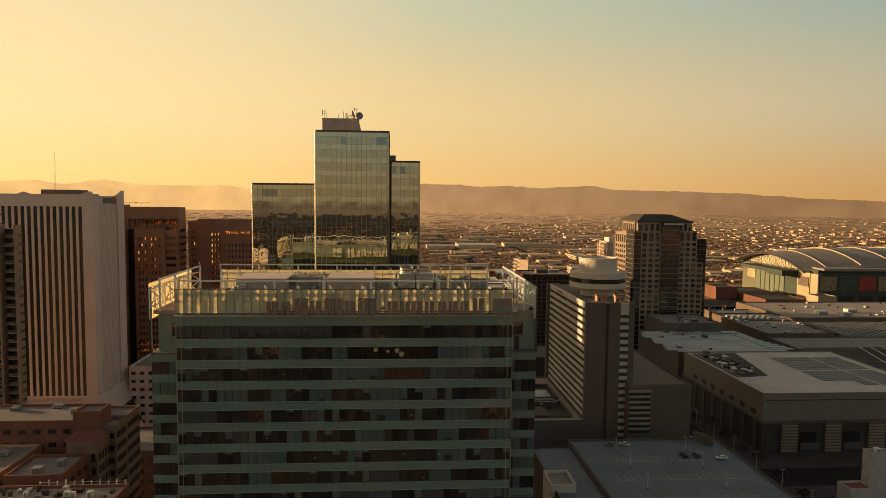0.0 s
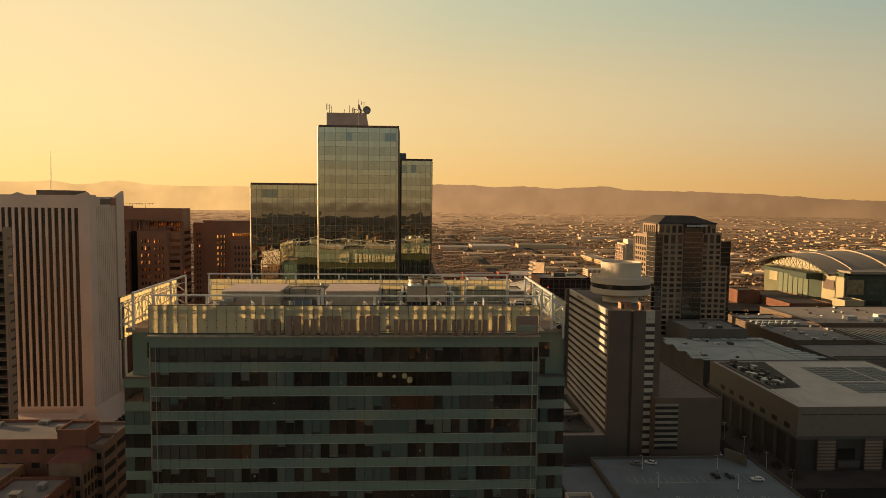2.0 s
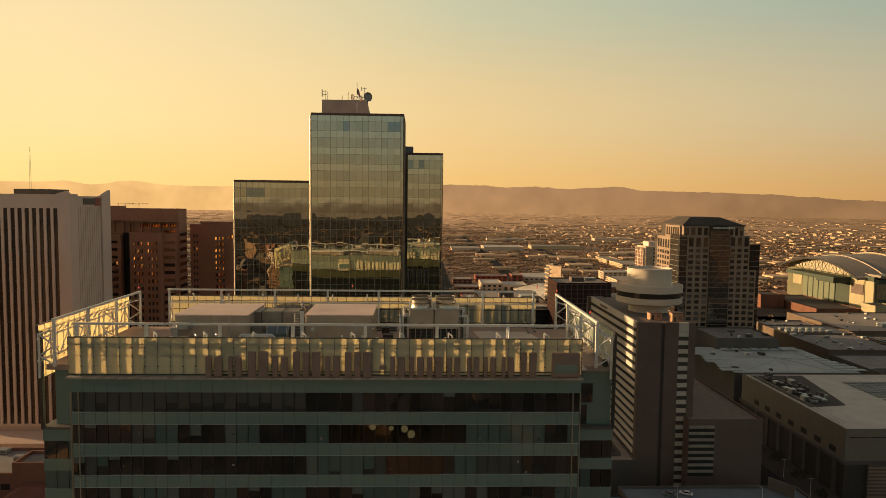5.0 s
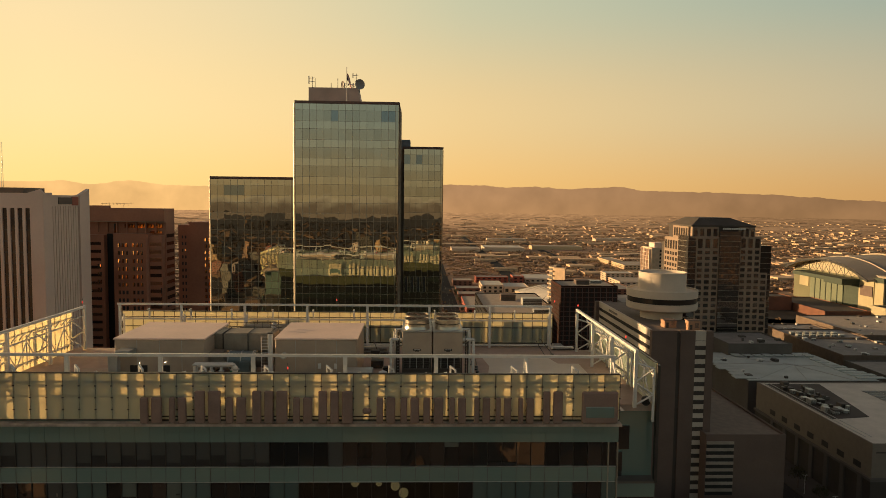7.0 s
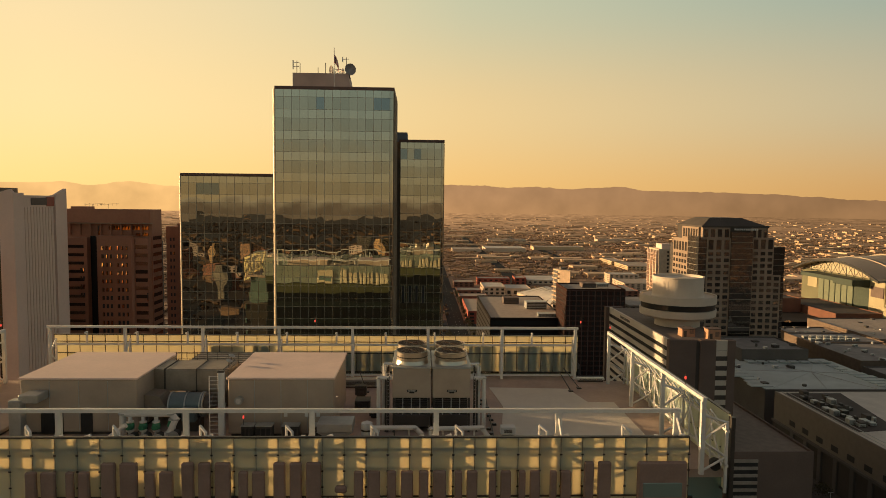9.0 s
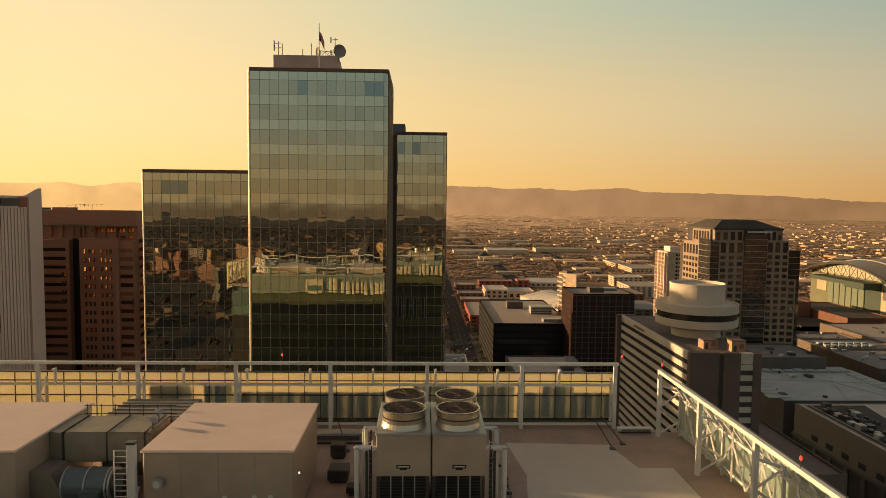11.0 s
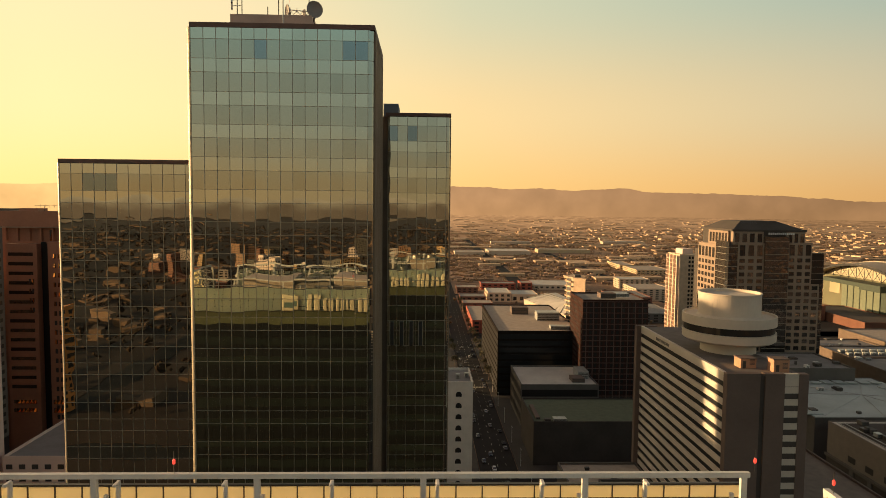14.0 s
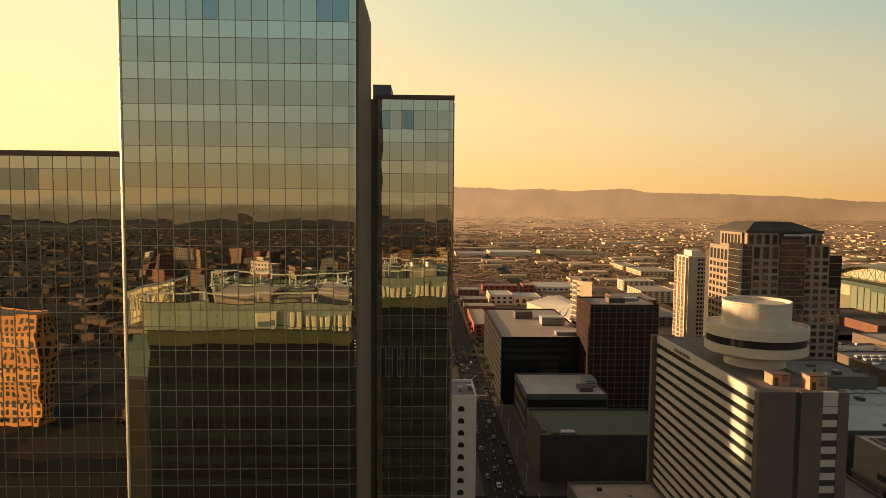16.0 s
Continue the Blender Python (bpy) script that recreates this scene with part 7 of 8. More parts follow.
for x, y, z in ((-15.3, 137.0, 103.8), (-15.5, 138.6, 103.9)):
    d = thing("small_dish", (x, y, 103.25), "small dark dish aerial on a roof duct", "satellite dish", "dishes on the roof")
    part("pole", bar(bmesh.new(), (x, y, 103.25), (x, y, z), 0.04), DARK_STEEL, d)
    bm = turned(0, 0, [(0.05, 0.0), (0.25, 0.05), (0.4, 0.16), (0.4, 0.2), (0.24, 0.1), (0.05, 0.04)], 16)
    bmesh.ops.transform(bm, matrix=pose(x, y, z, 20, 15, 30) @ Matrix.Scale(0.75, 4), verts=bm.verts)
    part("bowl", bm, GALV, d)
rail = thing("guard_rail", (-20, 145, ROOF), "thin pipe guard rail on a plenum roof", "railing")
for i in range(7):
    part("post", bar(bmesh.new(), (-21.4 + i, 140.6, 102.0), (-21.4 + i, 140.6, 103.9), 0.03), DARK_STEEL, rail)
for z in (103.2, 103.8):
    part("rail", bar(bmesh.new(), (-21.6, 140.6, z), (-15.0, 140.6, z), 0.03), DARK_STEEL, rail)
for x, y, w, d, h, m, lab in ((-34.6, 140, 1.8, 2.4, 2.0, GALV, "small grey roof fan box"), (-38.0, 130, 4.4, 7.5, 0.5, ROOF_TAN, "low tan roof hatch slab"), (-4.3, 144.2, 1.2, 0.9, 1.2, DARK_STEEL, "small dark pump box on the roof"), (-3.9, 139.6, 1.5, 1.6, 1.0, DARK_STEEL, "small dark pump box on the roof"), (-2.3, 137.4, 0.9, 0.9, 0.7, BLACK, "small dark pump box on the roof"), (9.6, 132.2, 1.3, 0.8, 0.9, WHITE_STEEL, "small white roof box with round cap"), (-9.0, 147.5, 7, 1.2, 1.0, GALV, "low grey duct along the back screen"), (20.6, 150.2, 3.2, 0.6, 0.5, WHITE_STEEL, "low pale roof kerb beside a door")):
    roof_box(x, y, ROOF, x + w, y + d, ROOF + h, m, label=lab)
rm = random.Random(12)
run([(8.9, 126.0, 98.45), (9.0, 133.0, 98.45), (9.4, 144.0, 98.45)], 0.06, "thin conduit across the pale roof", DARK_STEEL)
for i in range(15):
    x, y = 8.9 + rm.uniform(-0.5, 0.7), 126.5 + i * 1.25
    blk = thing("pipe_block", (x, y, ROOF), "small dark pipe support block on the roof", "support block", "blocks on the roof")
    part("foot", rounded(blocks((x - 0.2, y - 0.12, ROOF + 0.03, x + 0.2, y + 0.12, ROOF + 0.2)), 0.02), BLACK, blk)
    part("clamp", blocks((x - 0.08, y - 0.05, ROOF + 0.2, x + 0.08, y + 0.05, ROOF + 0.3)), GALV, blk)
for x, y, dx in ((20.2, 147.6, 1.2), (19.0, 146.4, 0.8), (-3.2, 146.0, 1.0)):
    st_ = thing("roof_stay", (x, y, ROOF), "thin slanting steel stay on the roof", "stay", "stays on the roof")
    part("bar", bar(bmesh.new(), (x, y, ROOF + 0.1), (x - dx, y + 2.6, ROOF + 1.6), 0.05), DARK_STEEL, st_)
    part("foot", rounded(blocks((x - 0.25, y - 0.25, ROOF, x + 0.25, y + 0.25, ROOF + 0.12)), 0.03), DARK_STEEL, st_)
BEACON = bpy.data.materials.new("red_beacon_glow")
BEACON.use_nodes = True
BEACON.node_tree.nodes["Principled BSDF"].inputs["Base Color"].default_value = (0.5, 0.03, 0.02, 1)
BEACON.node_tree.nodes["Principled BSDF"].inputs["Emission Color"].default_value = (1, 0.08, 0.05, 1)
BEACON.node_tree.nodes["Principled BSDF"].inputs["Emission Strength"].default_value = 0.6
for x, y, z in ((21.2, 151.6, 104.4), (24.0, 127.7, 104.2), (24.0, 149.2, 104.2), (-9.6, 151.6, 104.4), (-43.5, 149.2, 104.2), (-12.4, 130.9, 99.9)):
    b = thing("beacon_light", (x, y, z), "small red warning beacon on a thin rod", "beacon", "beacons round the roof")
    part("rod", bar(bmesh.new(), (x, y, z), (x, y, z + 1.2), 0.025, 5), DARK_STEEL, b)
    part("lens", turned(x, y, [(0.04, z + 0.5), (0.08, z + 0.55), (0.08, z + 0.72), (0.03, z + 0.8)], 10), BEACON, b, "red glass lens")
spk = thing("floodlight", (26.0, 125.6, 98.6), "round dark floodlight at the screen corner", "lamp")
part("housing", turned(25.4, 124.9, [(0.2, 98.3), (0.42, 98.5), (0.45, 99.0), (0.3, 99.2)], 20), BLACK, spk)
part("bracket", beam(bmesh.new(), (25.4, 124.9, 98.6), (26.2, 126.2, 98.6), 0.15), WHITE_STEEL, spk)


# ---- the ball park ----
arena = thing("stadium", (600, 838, 0), "arched-roof ball park with truss window end", "stadium")


def uv(u, v):
    """u: metres from the far end of the sunlit end wall towards -y; v: metres behind that wall."""
    return (500 + v, 926 - u)


SPAN, WALL = 158, 174


def arch_z(u):
    f = max(0.0, min(1.0, u / SPAN))
    return 39.6 + 16.4 * math.sin(math.pi * f) ** 0.8


def lift(v):
    return 6.5 * math.sin(min(1.0, max(0.0, v) / 100) * math.pi / 2)


SHEET = material("brown_grey_roof_sheet", (0.3, 0.25, 0.19), 0.6, vary=0.08, scale=0.03, fine=0.5)
bm = bmesh.new()
N = 28
grid = []
for i in range(N + 1):
    u = -3 + (SPAN + 6) * i / N
    grid.append([bm.verts.new((*uv(u, v), arch_z(u) + lift(v) + d)) for v in (-8, 40, 100, 170, 240) for d in (0, -2.2)])
for a, b in zip(grid, grid[1:]):
    for k in range(4):
        bm.faces.new((a[2 * k], b[2 * k], b[2 * k + 2], a[2 * k + 2]))
        bm.faces.new((a[2 * k + 1], a[2 * k + 3], b[2 * k + 3], b[2 * k + 1]))
    bm.faces.new((a[0], a[1], b[1], b[0]))
for row in (grid[0], grid[-1]):
    for k in range(4):
        bm.faces.new((row[2 * k], row[2 * k + 1], row[2 * k + 3], row[2 * k + 2]))
bmesh.ops.recalc_face_normals(bm, faces=bm.faces)
part("roof", bm, SHEET, arena)
eave = bmesh.new()
rows = []
for i in range(27):
    u = -3 + i * 6.3
    rows.append([eave.verts.new((*uv(u, v), arch_z(u) - z)) for v, z in ((-9.5, 0.1), (-9.5, 2.4), (-8.05, 2.4), (-8.05, 0.1))])
for p, q in zip(rows, rows[1:]):
    for k in range(4):
        eave.faces.new((p[k], q[k], q[(k + 1) % 4], p[(k + 1) % 4]))
eave.faces.new(rows[0])
eave.faces.new(rows[-1][::-1])
bmesh.ops.recalc_face_normals(eave, faces=eave.faces)
part("eave_fascia", eave, BLACK, arena, "dark curved eave")
for v in (22, 66, 110, 155, 200):
    rb = bmesh.new()
    for i in range(24):
        ua, ub = 36 + i * 5.0, 41 + i * 5.0
        beam(rb, (*uv(ua, v), arch_z(ua) + lift(v) + 0.2), (*uv(ub, v), arch_z(ub) + lift(v) + 0.2), 1.1)
    part("roof_rib", rb, material("pale_roof_rib", (0.6, 0.5, 0.36), 0.6), arena, "pale roof rib")


def wall_uv(name, u0, u1, v0, v1, z0, z1, mat, label=""):
    return part(name, prism([uv(u0, v0), uv(u1, v0), uv(u1, v1), uv(u0, v1)], z0, z1), mat, arena, label)


CREAM = material("cream_stadium_wall", (0.42, 0.36, 0.22), 0.8, vary=0.08, scale=0.05, fine=0.5)
GREEN = material("dark_green_cladding", (0.05, 0.07, 0.05), 0.7, vary=0.1)
wall_uv("body", 3, WALL - 3, 6, 236, 0, 38.5, GREEN)
OLIVE = material("olive_stadium_panel", (0.16, 0.155, 0.09), 0.8, vary=0.08, scale=0.05, fine=0.5)
wall_uv("end_wall", 0, WALL, 2, 6, 0, 39, OLIVE, "olive end wall")
wall_uv("lit_panel", 14, 34, 1.4, 2.2, 17, 34, CREAM, "cream panel catching the sun")
wall_uv("canopy", 34, 134, -20, 2, 33, 37.5, GREEN, "dark green canopy")
wall_uv("canopy_slope", 100, 134, -20, 2, 30.5, 33, GREEN)
PALE_DOOR = material("pale_green_glazing", (0.19, 0.215, 0.15), 0.3, vary=0.1)
for i in range(6):
    wall_uv("glass_door", 38 + i * 11.2, 48 + i * 11.2, 1.4, 2.2, 3, 31, PALE_DOOR)
    wall_uv("door_frame", 48 + i * 11.2, 48.9 + i * 11.2, 0.9, 2.2, 3, 31, GREEN)
wall_uv("door_recess", 106, 132, 1.2, 2.2, 0, 31, GREEN)
wall_uv("end_pier", 133, 158, 0.6, 2.4, 0, 37, CREAM, "cream corner wall")
wall_uv("green_fascia", 133, WALL, 0.2, 2.6, 37, 42, GREEN)
wall_uv("score_panel", 137, 157, -0.4, 0.8, 20, 31.5, HOTEL_BROWN, "large brown notice panel")
wall_uv("corner_pier", 160, WALL, 0.4, 2.4, 0, 37, CREAM)
wall_uv("side_wall", WALL - 3, WALL, 6, 236, 0, 38.5, GREEN)
wall_uv("side_roof", 146, WALL + 2, 6, 236, 41, 44, SHEET, "flat roof edge beside the arch")
wall_uv("roof_shadow_gap", 150, WALL - 1, 8, 234, 38.5, 41, BLACK)
MURAL = [material("tan_picture_panel", (0.3, 0.23, 0.13), 0.7, vary=0.25, scale=0.2), material("green_picture_panel", (0.08, 0.1, 0.075), 0.7, vary=0.3, scale=0.2), material("red_picture_panel", (0.4, 0.06, 0.05), 0.7, vary=0.25, scale=0.2)]
for i in range(9):
    wall_uv("mural_frame", WALL, WALL + 0.4, 2.6 + i * 24.3, 24.0 + i * 24.3, 16.9, 34.8, CONCRETE)
    wall_uv("mural", WALL + 0.4, WALL + 0.8, 3.3 + i * 24.3, 23.3 + i * 24.3, 17.5, 34.2, MURAL[i % 3], "large faded wall picture panel")
    wall_uv("lower_window", WALL, WALL + 0.5, 4 + i * 24.3, 22.0 + i * 24.3, 3, 11, DARK_GLASS)
tb = bmesh.new()
for i in range(10):
    ua, ub = 9 + i * 14.0, 23 + i * 14.0
    beam(tb, (*uv(ua, 0), 38), (*uv(ub, 0), arch_z(ub) - 2), 0.5)
    beam(tb, (*uv(ub, 0), 38), (*uv(ua, 0), arch_z(ua) - 2), 0.5)
    beam(tb, (*uv(ua, 0), 38), (*uv(ua, 0), arch_z(ua) - 2), 0.5)
part("arch_truss", tb, BLACK, arena)
gb = bmesh.new()
NB = 24
rows = [[gb.verts.new((*uv(4 + (SPAN - 8) * i / NB, v), z)) for v, z in ((3, 37.5), (3, max(37.8, arch_z(4 + (SPAN - 8) * i / NB) - 1.6)), (4, max(37.8, arch_z(4 + (SPAN - 8) * i / NB) - 1.6)), (4, 37.5))] for i in range(NB + 1)]
for p, q in zip(rows, rows[1:]):
    for k in range(4):
        gb.faces.new((p[k], q[k], q[(k + 1) % 4], p[(k + 1) % 4]))
bmesh.ops.recalc_face_normals(gb, faces=gb.faces)
part("arch_window", gb, material("dusty_pale_glazing", (0.6, 0.52, 0.36), 0.4), arena, "pale arched end window")
ORANGE_BRICK = material("orange_brick", (0.2, 0.085, 0.05), 0.85, vary=0.15, scale=0.1, fine=1.0)
# Dark sheets added to dim the bright ground before the ball park.
solid("pavement", rounded(blocks((352, 655, -0.25, 428, 800, 0.16)), 0.05), ASPHALT, "added dark ground sheet before the ball park", "pavement", kind="structure")
solid("pavement", rounded(blocks((428.4, 655, -0.25, 498, 738, 0.16)), 0.05), ASPHALT, "added dark ground sheet before the ball park", "pavement", kind="structure")
for x0, y0, x1, y1, z, lab in ((430, 740, 480, 850, 9, "low red brick hall before the ball park"), (400, 800, 428, 830, 16, "low red brick shed with flat roof"), (478, 716, 500, 738, 16, "small cream block before the ball park")):
    plain_block("brick_hall", x0, y0, x1, y1, z, ORANGE_BRICK if "brick" in lab else CREAM, DARK_CONC, lab)


# ---- convention hall details ----
CX, CY, CZ = 175.3, 300.5, 29.0
part("ledge", blocks((CX - 1.2, CY - 1.4, 14.6, 268, CY, 15.6), (CX - 1.2, CY, 14.6, CX, 388, 15.6)), CONCRETE, conv)
part("dark_storey", blocks((CX - 0.3, CY - 0.3, 0.2, 268, CY + 0.05, 14.6), (CX - 0.3, CY + 0.05, 0.2, CX + 0.05, 388, 14.6)), DARK_CONC, conv)
for i in range(10):
    part("shadow_gap", blocks((CX + 1.5 + i * 8.6, CY - 0.08, 25.3, CX + 9.4 + i * 8.6, CY + 0.1, 25.7)), BLACK, conv)
for i in range(4):
    pier = part("stone_pier", blocks((CX + 9 + i * 22, CY - 1.6, 0.2, CX + 17 + i * 22, CY - 0.3, 14.6)), HOTEL_BROWN, conv)
    for k in range(9):
        part("pier_course", blocks((CX + 8.9 + i * 22, CY - 1.72, 1.0 + k * 1.5, CX + 17.1 + i * 22, CY - 1.55, 1.75 + k * 1.5)), BOA_STONE, pier)
    part("shopfront", blocks((CX + 19 + i * 22, CY - 0.7, 5, CX + 27 + i * 22, CY - 0.25, 10)), DARK_GLASS, conv)
    part("fascia", blocks((CX + 19 + i * 22, CY - 1.3, 1.6, CX + 29 + i * 22, CY - 0.7, 4.6)), CONCRETE, conv)
for i in range(7):
    part("side_opening", blocks((CX - 0.1, CY + 6 + i * 10.5, 17, CX + 0.1, CY + 10.5 + i * 10.5, 19.4)), BLACK, conv)
    part("side_pier", blocks((CX - 1.0, CY + 4 + i * 10.8, 0.2, CX - 0.25, CY + 6.4 + i * 10.8, 14.6)), CONCRETE, conv)
part("roof_trough", prism([(178, 330.5), (196.5, 333.5), (199, 345), (206, 385), (178, 385)], CZ - 0.36, CZ - 0.2), DARK_CONC, conv, "dark sunken plant trough")
sol = mesh("solar_panel", rounded(blocks((0, 0, 0, 7.6, 3.2, 0.12)), 0.02), SOLAR)
field = thing("solar_array", (240, 340, CZ), "dark solar panels laid in rows on a white roof", "solar array")
for r_ in range(14):
    for c in range(5):
        x, y = 220 + c * 8.3 + (1.2 if c > 2 else 0), 314.6 + r_ * 4.1 + (2.0 if r_ > 6 else 0)
        if r_ < 2 and c < 2:
            continue
        piece("solar_panel", sol, field, (x, y, CZ - 0.3))
lattice_roof = thing("lattice_roof", (330, 370, 0), "dark hall roof under a lattice of pale trusses", "roof")
part("wall", blocks((269, 301, 0, 420, 423, 22.4)), CONCRETE, lattice_roof)
part("roof", blocks((269, 301, 22.4, 420, 423, 22.9)), DARK_CONC, lattice_roof)
for i in range(13):
    part("truss", beam(bmesh.new(), (271 + i * 8, 303, 24.2), (271 + i * 8 + 40, 421, 24.2), 0.45), WHITE_STONE, lattice_roof)
for i in range(14):
    part("truss", beam(bmesh.new(), (270, 310 + i * 8.4, 24.0), (400, 310 + i * 8.4, 24.0), 0.35), CONCRETE, lattice_roof)
r2 = random.Random(21)
for i in range(30):
    x, y = r2.uniform(179.6, 194), r2.uniform(334, 382)
    s = r2.uniform(1.2, 3.0)
    roof_box(x, y, CZ - 0.2, x + s, y + s * 1.2, CZ + r2.uniform(0.8, 2.2), (GALV, CONCRETE, DARK_STEEL)[i % 3])
for dx in (1.2, 3.6):
    part("pipe_rail", blocks((CX + dx, CY + 6, CZ + 0.5, CX + dx + 0.2, 384, CZ + 0.7)), GALV, conv)
fold = thing("folded_roof", (215, 432, 25.6), "folded blue-grey roof plates with radiating seams", "roof")
part("plate", blocks((178.5, 402, 25.3, 249.5, 461, 26.1)), PALE_BLUE, fold)
for i in range(8):
    part("stepped_plate", rounded(blocks((172.5 + (i % 3) * 1.6, 405 + i * 6.6, 26.15, 184, 410.4 + i * 6.6, 26.6)), 0.05), PALE_BLUE, fold)
    part("stepped_plate", rounded(blocks((240, 405 + i * 6.0, 26.15, 256 - i * 1.6, 409 + i * 6.0, 26.6)), 0.05), PALE_BLUE, fold)
    part("stepped_plate", rounded(blocks((196 + i * 6.4, 455, 26.7, 201 + i * 6.4, 461 - (i % 3), 27.1)), 0.05), PALE_BLUE, fold)
for x, y in ((184, 404), (178, 440), (196, 456), (235, 456), (250, 430), (236, 402), (210, 402)):
    part("seam", beam(bmesh.new(), (222, 436, 26.2), (x, y, 26.2), 0.25), GALV, fold)
WARM = material("warm_parapet_render", (0.17, 0.12, 0.085), 0.85)
for x0, y0, x1, y1, z, m, lab in ((286, 488, 340, 545, 20, ROOF_GREY, "low flat grey convention roof"), (288, 547, 344, 582, 20, ROOF_GREY, "low grey roof with rows of plant"), (300, 584, 344, 622, 17, ROOF_GREY, "grey flat roof beyond the hall"), (346.5, 557, 520, 650, 20, ROOF_TAN, "broad tan flat roof catching low sun"), (344, 472, 520, 543, 19, ROOF_GREY, "dark grey roof with long rooflights")):
    plain_block("flat_hall", x0, y0, x1, y1, z, WARM, m, lab)
for i in range(14):
    roof_box(292 + (i % 7) * 5.6, 553 + (i // 7) * 9, 19.2, 295.4 + (i % 7) * 5.6, 556.4 + (i // 7) * 9, 21.0, GALV)
for x, y in ((385, 575), (402, 566), (420, 585)):
    roof_box(x, y, 19.2, x + 9, y + 7, 22.6, WHITE_STEEL, label="white boxy rooftop plant house on a tan roof")
rh = random.Random(44)
for x0, y0, x1, y1, n in ((288, 490, 338, 543, 16), (302, 586, 342, 620, 10), (352, 562, 515, 645, 26), (197, 463, 233, 498, 6), (180, 404, 245, 455, 10)):
    for _ in range(n):
        x, y, w = rh.uniform(x0, x1), rh.uniform(y0, y1), rh.uniform(1.2, 4.0)
        z = {288: 19.2, 302: 16.2, 352: 19.2, 197: 32.4, 180: 26.1}[x0]
        roof_box(x, y, z, x + w, y + w * rh.uniform(0.5, 1.4), z + rh.uniform(0.7, 1.9), rh.choice((GALV, CONCRETE, WHITE_STEEL, DARK_STEEL)))
trough = thing("roof_louvre_field", (430, 508, 18.2), "long dark louvred roof strips between the halls", "roof louvre")
for i in range(34):
    part("louvre", blocks((348 + i * 5.0, 476, 18.2, 350.4 + i * 5.0, 540, 18.9)), DARK_STEEL, trough)
# brown parking podium: bands on its front
PARK_BAND = material("weathered_concrete_band", (0.36, 0.31, 0.26), 0.8, vary=0.12, scale=0.3, fine=2.0)
for k in range(8):
    part_z = 35.6 - k * 2.45
    solid("parking_band", rounded(blocks((104.2, 285.0, part_z - 1.05, 114, 285.45, part_z)), 0.04), PARK_BAND, "cream concrete parking deck band on a podium", "parapet band", "parking bands")
    solid("parking_slot", blocks((104.2, 285.3, part_z - 2.43, 114, 285.48, part_z - 1.08)), BLACK, "dark open parking slot on a podium front", "opening", "parking slots")
# plant wells on the low hall's roof; black floors stand in for pit shade
for x0, y0, x1, y1 in ((63, 292, 80.5, 312), (66, 320, 81, 344)):
    well = thing("plant_well", ((x0 + x1) / 2, (y0 + y1) / 2, 21.2), "walled plant well with dark machines on a roof", "roof well", "wells on the hall roof")
    part("floor", blocks((x0, y0, 21.2, x1, y1, 21.26)), BLACK, well)
    for bx in ((x0, y0, 21.2, x1, y0 + 0.5, 22.6), (x0, y1 - 0.5, 21.2, x1, y1, 22.6), (x0, y0 + 0.5, 21.2, x0 + 0.5, y1 - 0.5, 22.6), (x1 - 0.5, y0 + 0.5, 21.2, x1, y1 - 0.5, 22.6)):
        part("wall", blocks(bx), CONCRETE, well)


# ---- vehicles ----
def car(body, label, truck=False):
    """A parked car at the origin, length along y: lower body, cabin, glass, wheels, lamps."""
    t = thing("car", (0, 0, 0), label, "car", "parked cars")
    bm = blocks((-0.9, -2.25, 0.32, 0.9, 2.25, 0.92))
    bmesh.ops.bevel(bm, geom=list(bm.edges), offset=0.14, segments=2, affect="EDGES")
    part("body", bm, body, t)
    h = 1.75 if truck else 1.45
    part("cabin", rounded(prism([(-0.8, -1.6), (0.8, -1.6), (0.8, 1.2), (-0.8, 1.2)], 0.9, h, [(-0.62, -1.2), (0.62, -1.2), (0.62, 0.55), (-0.62, 0.55)]), 0.06), body, t)
    part("windscreen", prism([(-0.74, 1.16), (0.74, 1.16), (0.74, 1.24), (-0.74, 1.24)], 0.95, h - 0.08, [(-0.58, 0.58), (0.58, 0.58), (0.58, 0.66), (-0.58, 0.66)]), CAR_GLASS, t)
    part("rear_window", prism([(-0.72, -1.66), (0.72, -1.66), (0.72, -1.58), (-0.72, -1.58)], 0.95, h - 0.08, [(-0.58, -1.28), (0.58, -1.28), (0.58, -1.2), (-0.58, -1.2)]), CAR_GLASS, t)
    for s in (-1, 1):
        part("side_window", prism([(s * 0.8, -1.3), (s * 0.84, -1.3), (s * 0.84, 0.95), (s * 0.8, 0.95)][::s], 0.98, h - 0.1, [(s * 0.62, -1.05), (s * 0.67, -1.05), (s * 0.67, 0.5), (s * 0.62, 0.5)][::s]), CAR_GLASS, t)
        for y in (-1.4, 1.4):
            bm = bmesh.new()
            bar(bm, (s * 0.72, y, 0.33), (s * 0.93, y, 0.33), 0.33, 14)
            w = part("wheel", bm, BLACK, t)
            rb = bmesh.new()
            bar(rb, (s * 0.9, y, 0.33), (s * 0.945, y, 0.33), 0.19, 10)
            part("rim", rb, GALV, w)
        part("headlight", rounded(blocks((s * 0.62 - 0.18, 2.16, 0.6, s * 0.62 + 0.18, 2.27, 0.76)), 0.02), WHITE_STEEL, t)
        part("tail_light", rounded(blocks((s * 0.66 - 0.14, -2.27, 0.62, s * 0.66 + 0.14, -2.18, 0.78)), 0.02), TAIL, t)
    return t


CAR_GLASS = mirror_glass("car_glass", (0.5, 0.5, 0.5), (0.01, 0.01, 0.01), 0.0, 0.5, 0.03, 0.3, 0.0)
TAIL = material("red_lamp_glass", (0.3, 0.02, 0.02), 0.3)
